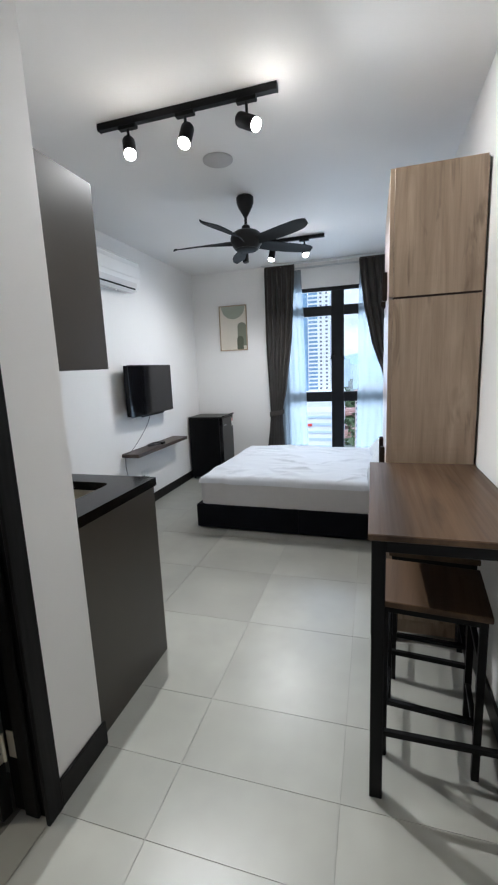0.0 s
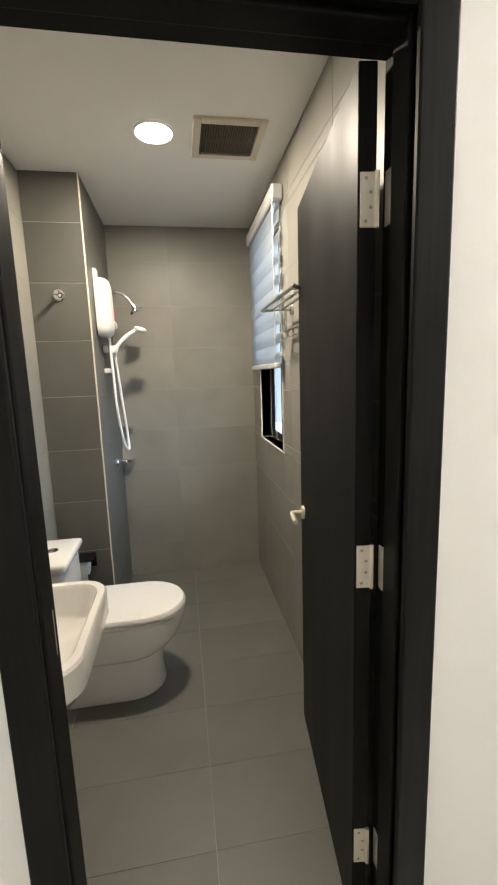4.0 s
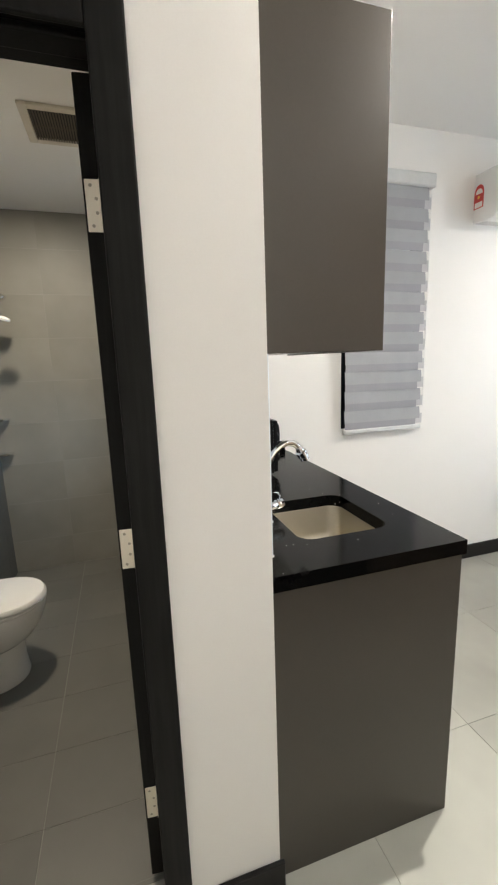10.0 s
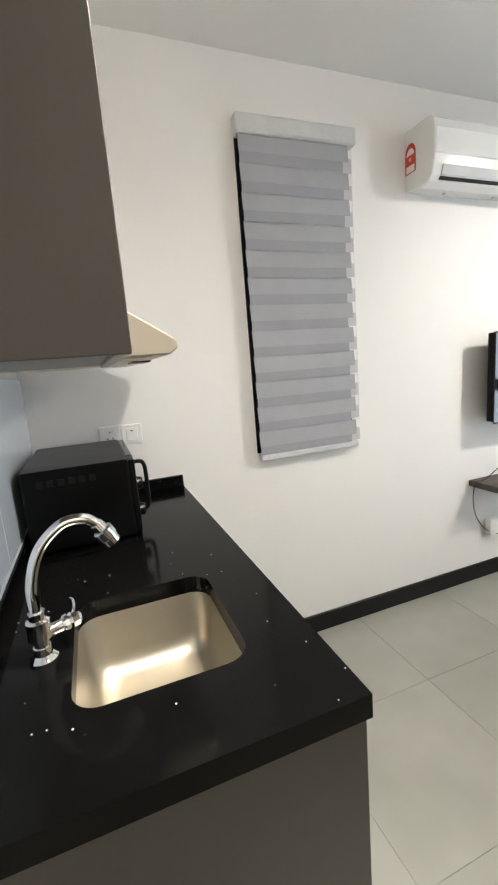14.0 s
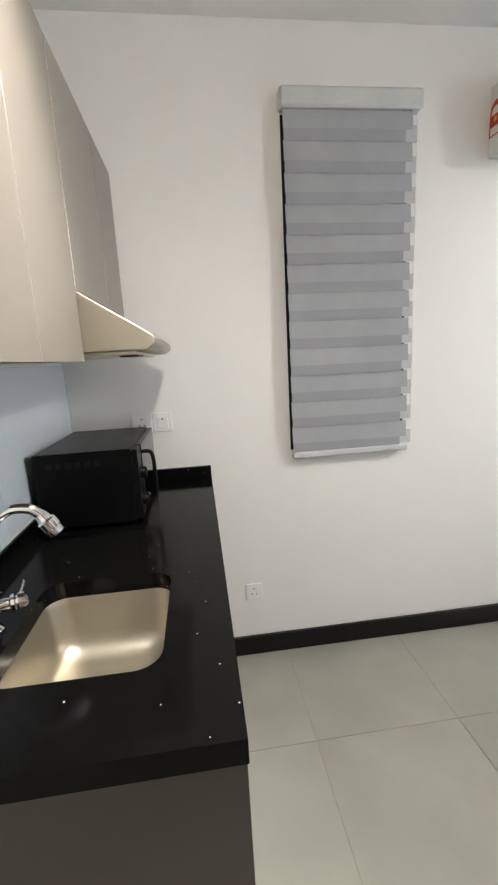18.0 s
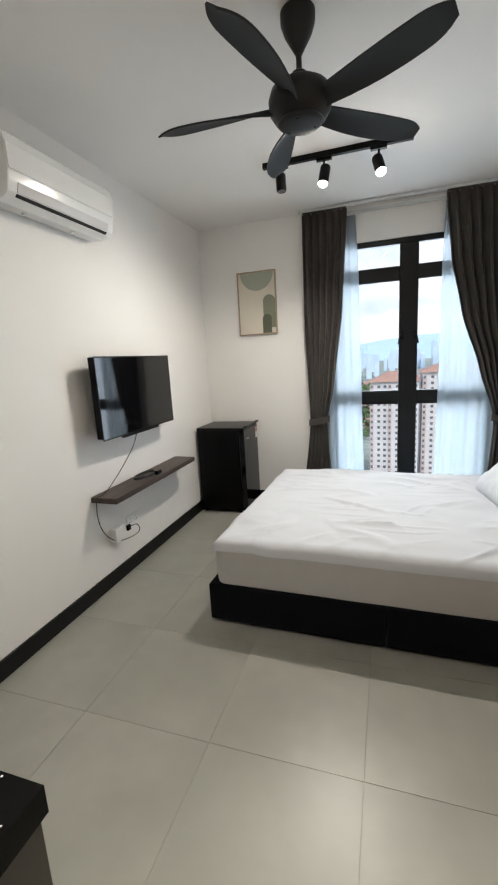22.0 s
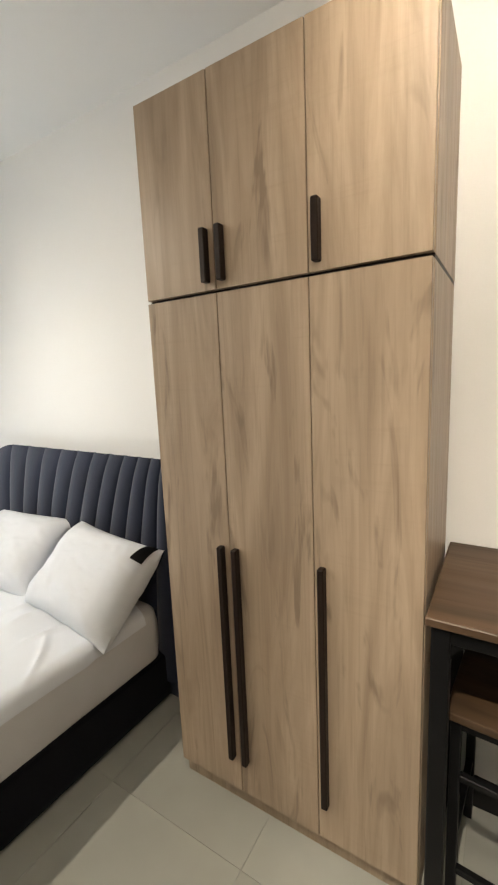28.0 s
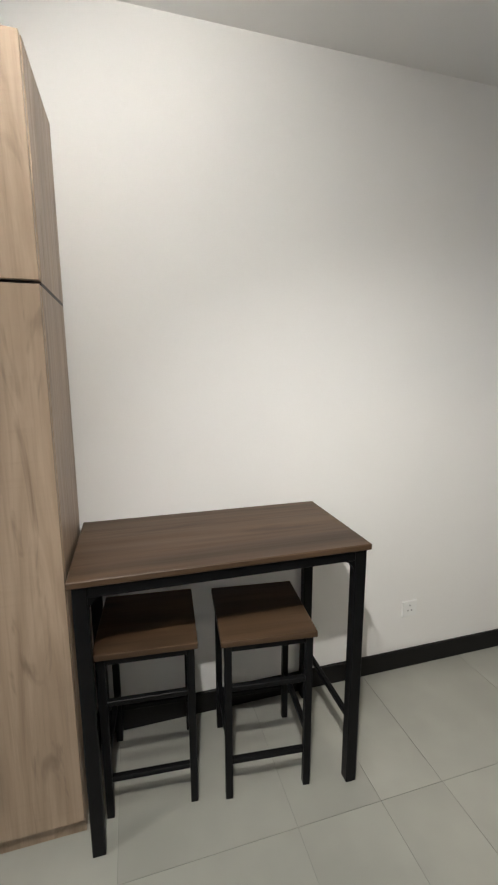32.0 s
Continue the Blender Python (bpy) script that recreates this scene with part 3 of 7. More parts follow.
# skirting boards, butted end to end
SK = 0.105
for nm, a, b in (
    ("baseboard_west", (W, 2.10, 0), (W + 0.014, N - 0.014, SK)),
    ("baseboard_north", (W, N - 0.014, 0), (E - 0.014, N, SK)),
    ("baseboard_east", (E - 0.014, S, 0), (E, N, SK)),
    ("baseboard_bathroom", (WALL_X1, 1.2805, 0), (WALL_X1 + 0.014, KIT_Y + 0.012, SK)),
    ("baseboard_entry", (WALL_X1, S, 0), (WALL_X1 + 0.014, DOOR_Y0 - 0.0445, SK)),
    ("baseboard_south", (WALL_X1 + 0.014, S, 0), (E - 0.014, S + 0.014, SK)),
):
    structure(nm, box(a, b, 0.003), BLACKTRIM, "black skirting board along the white wall", "skirting")

# ---- bathroom doorway ----
dw = thing("door_1", (WALL_X1, DOOR_Y1, 0), "black wooden bathroom door standing open, with black frame", "door", "", "structure")
CAS = 0.044
xf = WALL_X1 + 0.016
part("casing", box((WALL_X1 + 0.0005, DOOR_Y1 - 0.024, 0), (xf, DOOR_Y1 + CAS, DOOR_H + CAS + 0.02), 0.004, 2), DOORBLACK, dw)
part("casing", box((WALL_X1 + 0.0005, DOOR_Y0 - CAS, 0), (xf, DOOR_Y0 + 0.024, DOOR_H + CAS + 0.02), 0.004, 2), DOORBLACK, dw)
part("casing", box((WALL_X1 + 0.0005, DOOR_Y0 + 0.024, DOOR_H - 0.024), (xf, DOOR_Y1 - 0.024, DOOR_H + CAS + 0.02), 0.004, 2), DOORBLACK, dw)
for ya, yb in ((DOOR_Y1, DOOR_Y1 + 0.025), (DOOR_Y0 - 0.025, DOOR_Y0)):
    part("jamb", box((WALL_X0 - 0.018, ya, 0), (WALL_X1, yb, DOOR_H), 0.002), DOORBLACK, dw)
part("head_jamb", box((WALL_X0 - 0.018, DOOR_Y0 - 0.025, DOOR_H), (WALL_X1, DOOR_Y1 + 0.025, DOOR_H + 0.025), 0.002), DOORBLACK, dw)
for ya, yb in ((DOOR_Y1 - 0.014, DOOR_Y1), (DOOR_Y0, DOOR_Y0 + 0.014)):
    part("door_stop", box((WALL_X0 + 0.038, ya, 0), (WALL_X0 + 0.095, yb, DOOR_H), 0.005, 3), DOORBLACK, dw)
part("door_stop", box((WALL_X0 + 0.038, DOOR_Y0 + 0.014, DOOR_H - 0.014), (WALL_X0 + 0.095, DOOR_Y1 - 0.014, DOOR_H), 0.005, 3), DOORBLACK, dw)
part("strike_plate", box((WALL_X0 + 0.001, DOOR_Y0, 0.93), (WALL_X0 + 0.034, DOOR_Y0 + 0.002, 1.03), 0.0008), NICKEL, dw)
part("strike_hole", box((WALL_X0 + 0.010, DOOR_Y0 + 0.002, 0.965), (WALL_X0 + 0.024, DOOR_Y0 + 0.0026, 0.995), 0), DARKGAP, dw)
hx, hy = WALL_X0 - 0.006, DOOR_Y1 - 0.020
LEAF = 0.715
swing = Matrix.Translation((hx, hy, 0)) @ Matrix.Rotation(radians(-DOOR_SWING), 4, "Z")


def swung(bm):
    bmesh.ops.transform(bm, matrix=swing, verts=bm.verts)
    return bm


leaf = part("leaf", swung(box((-LEAF, -0.038, 0.008), (0.0, 0.0, DOOR_H - 0.006), 0.002)), DOORBLACK, dw)
for hz in (1.83, 1.045, 0.27):
    hg = part("hinge", box((hx + 0.002, DOOR_Y1 - 0.003, hz - 0.052), (hx + 0.052, DOOR_Y1, hz + 0.052), 0.001), NICKEL, dw, "satin nickel butt hinge")
    part("hinge_leaf", swung(box((0.0, -0.034, hz - 0.052), (0.0025, 0.0, hz + 0.052), 0.001)), NICKEL, hg)
    part("pin", rod((hx + 0.003, hy, hz - 0.053), (hx + 0.003, hy, hz + 0.053), 0.005, 10), NICKEL, hg)
    for k, dz in enumerate((-0.04, -0.014, 0.014, 0.04)):
        oy = -0.018 + (0.006 if k in (1, 2) else -0.004)
        part("screw", swung(turned((0.0022, oy, hz + dz), (0.003, oy, hz + dz), ((0, 0.0042), (1, 0.003)), 8)), STEEL, hg)
for sgn, ys_ in ((-1, -0.038), (1, 0.0)):
    hd = part("door_handle", swung(turned((-LEAF + 0.06, ys_, 0.955), (-LEAF + 0.06, ys_ + sgn * 0.010, 0.955), ((0, 0.026), (0.8, 0.026), (1, 0.022)), 20)), NICKEL, leaf, "satin nickel lever handle")
    part("lever", swung(tube(((-LEAF + 0.06, ys_ + sgn * 0.008, 0.955), (-LEAF + 0.06, ys_ + sgn * 0.038, 0.955), (-LEAF + 0.072, ys_ + sgn * 0.048, 0.955), (-LEAF + 0.16, ys_ + sgn * 0.048, 0.952)), 0.009)), NICKEL, dw, "satin nickel lever", True)
part("latch_plate", swung(box((-LEAF - 0.002, -0.030, 0.90), (-LEAF, -0.008, 1.01), 0.0008)), NICKEL, leaf)
structure("threshold", box((WALL_X0 - 0.012, DOOR_Y0, BATH_Z), (WALL_X0 + 0.004, DOOR_Y1, -0.001), 0.002), BFLOOR, "dark stone threshold at the bathroom door", "threshold")


# ---- windows ----
def bar(a, b, mat_, parent, name="window_frame", bevel=0.004):
    return part(name, box(a, b, bevel), mat_, parent)


wn_ = thing("window_1", (-0.6, N, WIN[2]), "tall black aluminium window with fixed and casement panes", "window", "", "structure")
y0, y1 = N + 0.02, N + 0.075
bar((WIN[0], y0, WIN[2]), (WIN[0] + 0.06, y1, WIN[3]), WINFRAME, wn_)
bar((WIN[1] - 0.06, y0, WIN[2]), (WIN[1], y1, WIN[3]), WINFRAME, wn_)
bar((WIN[0] + 0.06, y0, WIN[3] - 0.05), (WIN[1] - 0.06, y1, WIN[3]), WINFRAME, wn_)
bar((WIN[0] + 0.06, y0, WIN[2]), (WIN[1] - 0.06, y1, WIN[2] + 0.06), WINFRAME, wn_)
ML, MR = -0.685, -0.525
bar((ML, y0 - 0.005, WIN[2] + 0.06), (MR, y1, WIN[3] - 0.05), WINFRAME, wn_, "mullion")
for za, zb in ((2.118, 2.243), (1.008, 1.137)):
    for xa, xb in ((WIN[0] + 0.06, ML), (MR, WIN[1] - 0.06)):
        bar((xa, y0, za), (xb, y1, zb), WINFRAME, wn_, "transom")
for za, zb in ((2.243, WIN[3] - 0.05), (1.137, 2.118), (WIN[2] + 0.06, 1.008)):
    for xa, xb in ((WIN[0] + 0.06, ML), (MR, WIN[1] - 0.06)):
        pn = part("pane", box((xa, y0 + 0.025, za), (xb, y0 + 0.031, zb), 0), PANE, wn_)
        pn.visible_shadow = False
for sx in (ML + 0.03, MR - 0.03):
    hn = part("window_handle", box((sx - 0.012, y0 - 0.02, 1.60), (sx + 0.012, y0 - 0.004, 1.67), 0.003), BLACKMETAL, wn_)
    part("lever", tube(((sx, y0 - 0.018, 1.64), (sx + (0.02 if sx > -0.6 else -0.02), y0 - 0.045, 1.63), (sx + (0.035 if sx > -0.6 else -0.035), y0 - 0.05, 1.56)), 0.007), BLACKMETAL, hn)
part("window_sill", box((WIN[0], N, WIN[2] - 0.012), (WIN[1], N + 0.02, WIN[2]), 0.002), WINFRAME, wn_)

ww = thing("window_2", (W, 2.8, WWIN[2]), "small black framed window behind the zebra blind", "window", "", "structure")
xa, xb = W - 0.06, W + 0.004
for a, b in (((xa, WWIN[0], WWIN[2]), (xb, WWIN[0] + 0.05, WWIN[3])), ((xa, WWIN[1] - 0.05, WWIN[2]), (xb, WWIN[1], WWIN[3])), ((xa, WWIN[0] + 0.05, WWIN[2]), (xb, WWIN[1] - 0.05, WWIN[2] + 0.05)), ((xa, WWIN[0] + 0.05, WWIN[3] - 0.05), (xb, WWIN[1] - 0.05, WWIN[3]))):
    bar(a, b, WINFRAME, ww)
pn = part("pane", box((W - 0.04, WWIN[0] + 0.05, WWIN[2] + 0.05), (W - 0.034, WWIN[1] - 0.05, WWIN[3] - 0.05), 0), PANE, ww)
pn.visible_shadow = False

bw = thing("window_3", (-3.1, BATH_Y1, BWIN[2]), "small dark framed bathroom window with pale reveal", "window", "", "structure")
ya, yb = BATH_Y1 + 0.07, BATH_Y1 + 0.11
for a, b in (((BWIN[0], ya, BWIN[2]), (BWIN[0] + 0.05, yb, BWIN[3])), ((BWIN[1] - 0.05, ya, BWIN[2]), (BWIN[1], yb, BWIN[3])), ((BWIN[0] + 0.05, ya, BWIN[2]), (BWIN[1] - 0.05, yb, BWIN[2] + 0.05)), ((BWIN[0] + 0.05, ya, BWIN[3] - 0.05), (BWIN[1] - 0.05, yb, BWIN[3])), ((-3.105, ya, BWIN[2] + 0.05), (-3.065, yb, BWIN[3] - 0.05))):
    bar(a, b, WINFRAME, bw)
pn = part("pane", box((BWIN[0] + 0.05, ya + 0.015, BWIN[2] + 0.05), (BWIN[1] - 0.05, ya + 0.02, BWIN[3] - 0.05), 0), FROST, bw)
pn.visible_shadow = False
for a, b in (((BWIN[0] - 0.012, BATH_Y1 - 0.006, BWIN[2] - 0.012), (BWIN[1] + 0.012, BATH_Y1 + 0.07, BWIN[2])), ((BWIN[0] - 0.012, BATH_Y1 - 0.006, BWIN[2]), (BWIN[0], BATH_Y1 + 0.07, BWIN[3])), ((BWIN[1], BATH_Y1 - 0.006, BWIN[2]), (BWIN[1] + 0.012, BATH_Y1 + 0.07, BWIN[3]))):
    part("window_sill", box(a, b, 0.002), VENTWHITE, bw)


# ---- curtains ----
def curtain(name, label, left, right, y, top, bottom, pleats, material, amp, tie=None, thick=0.004, nv=44, seed=0):
    """A pleated curtain between two edge curves left(z) and right(z)."""
    root = thing(name, ((left(bottom) + right(bottom)) / 2, y, bottom), label, "curtain")
    rnd = random.Random(seed)
    ph = [rnd.uniform(-0.5, 0.5) for _ in range(pleats + 2)]

    def at(u, v):
        z = top + (bottom - top) * v
        a, b = left(z), right(z)
        k = u * pleats
        i = int(min(k, pleats - 1e-6))
        w = ph[i] * (1 - (k - i)) + ph[i + 1] * (k - i)
        wide = b - a
        squeeze = min(1.0, max(0.25, wide / (0.06 * pleats)))
        fold = math.sin(2 * math.pi * (k + 0.22 * w * (0.4 + v))) + 0.18 * math.sin(4 * math.pi * k + 3 * w + 2.5 * v)
        head = 0.5 + 0.5 * min(1, v / 0.06)
        pinch = 1.0
        if tie:
            pinch = 1 - 0.45 * math.exp(-((z - tie) / 0.09) ** 2)
        return (a + wide * u + 0.012 * w * math.sin(5 * v + i) * v, y + amp * fold * head * pinch * (0.75 + 0.25 / squeeze), z)

    part("cloth", sheet_of(pleats * 10 + 1, nv, at, thick), material, root, "", True)
    if amp > 0.015:
        part("heading_tape", box((left(top) + 0.005, y - 0.004, top - 0.002), (right(top) - 0.005, y + 0.004, top + 0.02), 0.002), material, root)
    return root


def lerp_rows(rows):
    def f(z):
        for (z0, a), (z1, b) in zip(rows, rows[1:]):
            if z <= z0 and z >= z1:
                s = (z0 - z) / (z0 - z1)
                s = s * s * (3 - 2 * s) * 0.35 + s * 0.65
                return a + (b - a) * s
        return rows[0][1] if z > rows[0][0] else rows[-1][1]
    return f


CY = 5.845
cl = curtain("curtain", "charcoal blackout curtain tied back, touching the floor", lerp_rows(((2.73, -1.525), (1.9, -1.525), (0.90, -1.495), (0.80, -1.50), (0.0, -1.60))), lerp_rows(((2.73, -1.13), (1.9, -1.175), (1.2, -1.26), (0.90, -1.325), (0.80, -1.325), (0.0, -1.28))), CY, 2.745, 0.015, 6, CURTAIN, 0.034, 0.88, seed=3)
part("tieback", sheet_of(40, 5, lambda u, v: (-1.41 + 0.098 * math.cos(2 * math.pi * u), CY + 0.055 * math.sin(2 * math.pi * u), 0.905 - 0.06 * v + 0.02 * math.cos(2 * math.pi * u)), 0.006), CURTAIN, cl, "charcoal cloth tieback", True)
cr = curtain("curtain", "charcoal blackout curtain swept aside and tied back", lerp_rows(((2.73, -0.335), (2.25, -0.285), (1.8, -0.19), (1.3, -0.03), (0.93, 0.085), (0.80, 0.10), (0.0, 0.04))), lerp_rows(((2.73, 0.318), (1.5, 0.305), (0.90, 0.25), (0.80, 0.25), (0.0, 0.30))), CY, 2.745, 0.015, 8, CURTAIN, 0.034, 0.88, seed=8)
part("tieback", sheet_of(40, 5, lambda u, v: (0.172 + 0.092 * math.cos(2 * math.pi * u), CY + 0.055 * math.sin(2 * math.pi * u), 0.90 - 0.06 * v - 0.02 * math.cos(2 * math.pi * u)), 0.006), CURTAIN, cr, "charcoal cloth tieback", True)
curtain("sheer_curtain", "white sheer voile curtain drawn to the side", lerp_rows(((2.70, -1.48), (0.0, -1.48))), lerp_rows(((2.70, -1.06), (2.2, -1.035), (1.2, -1.01), (0.0, -0.985))), 5.905, 2.70, 0.015, 6, SHEER, 0.008, None, 0.0015, 30, 5)
curtain("sheer_curtain", "white sheer voile curtain behind the dark drape", lerp_rows(((2.70, -0.33), (2.2, -0.345), (1.2, -0.35), (0.0, -0.37))), lerp_rows(((2.70, 0.30), (0.0, 0.30))), 5.905, 2.70, 0.015, 7, SHEER, 0.008, None, 0.0015, 30, 6)
rail = thing("curtain_rail", (-0.6, CY, 2.75), "pale grey double curtain rail under the ceiling", "curtain rail")
part("track", box((-1.56, CY - 0.012, 2.762), (E - 0.005, CY + 0.012, 2.784), 0.002), ALU, rail)
part("track", box((-1.53, 5.895, 2.712), (E - 0.005, 5.917, 2.732), 0.002), ALU, rail)
for bx in (-1.4, -0.6, 0.2):
    part("bracket", box((bx - 0.015, CY + 0.013, 2.774), (bx + 0.015, N, 2.79), 0.002), WHITEPLAST, rail)
    part("bracket", box((bx - 0.010, 5.90, 2.732), (bx + 0.010, 5.915, 2.772), 0.001), WHITEPLAST, rail)

# ---- track lights ----
def track_light(name, y, x0, x1, heads, label):
    root = thing(name, ((x0 + x1) / 2, y, H), label, "track light", "ceiling track lights")
    part("track", box((x0, y - 0.017, H - 0.034), (x1, y + 0.017, H), 0.002), BLACKMETAL, root)
    for xc in (x0, x1):
        part("end_cap", box((xc - 0.004, y - 0.018, H - 0.035), (xc + 0.004, y + 0.018, H - 0.0005), 0.001), BLACKPLAST, root)
    for hx_, target, watts, wide in heads:
        ad = part("adapter", box((hx_ - 0.05, y - 0.016, H - 0.052), (hx_ + 0.05, y + 0.016, H - 0.033), 0.002), BLACKPLAST, root)
        part("stem", rod((hx_, y, H - 0.052), (hx_, y, H - 0.105), 0.007), BLACKMETAL, ad)
        c = Vector((hx_, y, H - 0.135))
        d = (Vector(target) - c).normalized()
        hd_ = part("lamp_head", turned(c - d * 0.055, c + d * 0.055, ((0, 0.02), (0.02, 0.030), (0.12, 0.0335), (0.94, 0.0335), (1, 0.031)), 28), BLACKMETAL, root, "black cylinder spotlight head", True)
        tip = c + d * 0.0555
        if watts:
            bulb = turned(tip - d * 0.002, tip + d * 0.022, ((0, 0.029), (0.45, 0.028), (0.8, 0.019), (1, 0.006)), 24)
            part("lens", bulb, LENS, hd_, "glowing warm bulb", True)
            spot("track_spot", tuple(tip + d * 0.05), target, watts, wide)
        else:
            part("lens", turned(tip - d * 0.002, tip + d * 0.002, ((0, 0.029), (1, 0.028)), 24), DARKLENS, hd_, "unlit lens")
    return root


track_light("track_light", 2.475, -1.57, -0.606, ((-1.40, (-0.45, 0.95, 0.0), SPOT_W * 1.95, 100), (-1.075, (-1.15, 1.00, 0.1), SPOT_W * 0.55, 156), (-0.755, (0.335, 2.10, 1.98), SPOT_W * 0.40, 122)), "black ceiling track light with three lit spotlights")
track_light("track_light", 4.832, -1.592, -0.646, ((-1.475, (-1.40, 4.70, 0.5), 0, 0), (-1.185, (-1.60, 4.35, 0.2), SPOT_W * 1.15, 168), (-0.845, (-0.4, 4.2, 1.0), SPOT_W * 0.24, 150)), "black ceiling track light with one spotlight unlit")

# ---- ceiling fan ----
FX, FY = -1.122, 3.662
fan = thing("ceiling_fan", (FX, FY, H), "matt black five-blade ceiling fan hanging from the ceiling", "ceiling fan")
part("canopy", turned((FX, FY, H), (FX, FY, 2.642), ((0, 0.060), (0.06, 0.067), (0.3, 0.066), (0.55, 0.053), (0.8, 0.031), (1, 0.014)), 32), FANBLACK, fan, "", True)
part("downrod", rod((FX, FY, 2.646), (FX, FY, 2.575), 0.011), FANBLACK, fan, "", True)
hub = part("motor_housing", turned((FX, FY, 2.588), (FX, FY, 2.408), ((0, 0.018), (0.05, 0.030), (0.21, 0.037), (0.23, 0.052), (0.27, 0.084), (0.38, 0.114), (0.56, 0.125), (0.76, 0.122), (0.92, 0.104), (1, 0.092)), 40), FANBLACK, fan, "", True)
part("lower_cap", turned((FX, FY, 2.409), (FX, FY, 2.396), ((0, 0.087), (0.5, 0.084), (1, 0.074)), 40), FANBLADE, hub, "grey round cap", True)
for k in range(3):
    a = 2.1 * k + 0.5
    part("screw", turned((FX + 0.06 * math.cos(a), FY + 0.06 * math.sin(a), 2.398), (FX + 0.06 * math.cos(a), FY + 0.06 * math.sin(a), 2.393), ((0, 0.006), (1, 0.005)), 10), BLACKMETAL, hub)


def fan_blade(angle):
    c, s = math.cos(angle), math.sin(angle)

    def at(u, v):
        r = 0.09 + 0.51 * u
        w = (0.024 + 0.042 * math.sin(math.pi * (u * 0.72 + 0.02))) * math.sqrt(max(0.12, 1 - max(0, (u - 0.80) / 0.205) ** 2))
        sweep = 0.05 * u * u
        q = (v - 0.5) * 2 * w * 0.9 - sweep
        z = 2.468 - 0.012 * u - (v - 0.5) * 0.045 * (1 - 0.45 * u) - 0.012 * (2 * v - 1) ** 2 * (1 - u)
        return (FX + r * c - q * s, FY + r * s + q * c, z)

    return sheet_of(22, 8, at, 0.007)


for k in range(5):
    part("blade", fan_blade(radians(72 * k + 46)), FANBLADE, fan, "", True)

disc = thing("ceiling_disc", (-1.113, 3.05, H), "grey round ceiling cover plate", "ceiling plate")
part("plate", turned((-1.113, 3.05, H), (-1.113, 3.05, H - 0.012), ((0, 0.095), (0.6, 0.095), (1, 0.088)), 36), GREYDISC, disc, "", True)


# ---- air conditioner ----
ac = thing("air_conditioner", (W, 3.85, 2.29), "white wall-mounted split air conditioner with red energy label", "air conditioner")
AY0, AY1, AZ0, AZ1 = 3.44, 4.215, 2.283, 2.572
prof = [(W, AZ0 + 0.012), (W + 0.10, AZ0), (W + 0.155, AZ0 + 0.010), (W + 0.178, AZ0 + 0.030), (W + 0.192, AZ0 + 0.075), (W + 0.198, AZ0 + 0.115), (W + 0.20, AZ1 - 0.06), (W + 0.19, AZ1 - 0.02), (W + 0.165, AZ1 - 0.003), (W + 0.14, AZ1), (W, AZ1)]
part("body", prism(prof, "y", AY0, AY1, 0.004), ACWHITE, ac, "", False)
part("louvre", prism([(W + 0.176, AZ0 + 0.031), (W + 0.182, AZ0 + 0.031), (W + 0.1955, AZ0 + 0.073), (W + 0.190, AZ0 + 0.074)], "y", AY0 + 0.055, AY1 - 0.055, 0.001), HEATWHITE, ac, "closed swing louvre")
part("outlet_gap", prism([(W + 0.163, AZ0 + 0.015), (W + 0.166, AZ0 + 0.0155), (W + 0.1785, AZ0 + 0.0265), (W + 0.174, AZ0 + 0.0285)], "y", AY0 + 0.055, AY1 - 0.055), DARKGAP, ac, "dark slot under the louvre")
part("front_panel", prism([(W + 0.199, AZ0 + 0.115), (W + 0.203, AZ0 + 0.12), (W + 0.2035, AZ1 - 0.065), (W + 0.200, AZ1 - 0.058)], "y", AY0 + 0.004, AY1 - 0.004), ACWHITE, ac)
for fy in (AY0 + 0.2, AY0 + 0.55):
    part("foot_cap", rod((W + 0.06, fy, AZ0 + 0.006), (W + 0.06, fy, AZ0 - 0.006), 0.01), ACWHITE, ac)
st = part("energy_label", prism([(W + 0.045 + 0.05 * math.cos(a) * 0.72 - 0.005, AZ0 + 0.175 + 0.05 * math.sin(a)) for a in [math.pi * i / 12 for i in range(13)]] + [(W + 0.004, AZ0 + 0.09), (W + 0.076, AZ0 + 0.09)], "y", AY0 - 0.0015, AY0), REDINK, ac, "red and white energy label")
part("label_dial", prism([(W + 0.04 + 0.026 * math.cos(a), AZ0 + 0.172 + 0.03 * math.sin(a)) for a in [math.pi * i / 10 for i in range(11)]], "y", AY0 - 0.0022, AY0 - 0.0015), WHITEINK, st)
part("label_field", prism([(W + 0.012, AZ0 + 0.095), (W + 0.068, AZ0 + 0.095), (W + 0.068, AZ0 + 0.125), (W + 0.012, AZ0 + 0.125)], "y", AY0 - 0.0022, AY0 - 0.0015), WHITEINK, st)
part("label_star", prism([(W + 0.04 + (0.012 if i % 2 else 0.006) * math.cos(a), AZ0 + 0.152 + (0.012 if i % 2 else 0.006) * math.sin(a)) for i, a in enumerate([math.pi * i / 5 for i in range(10)])], "y", AY0 - 0.003, AY0 - 0.0022), YELLOWINK, st)


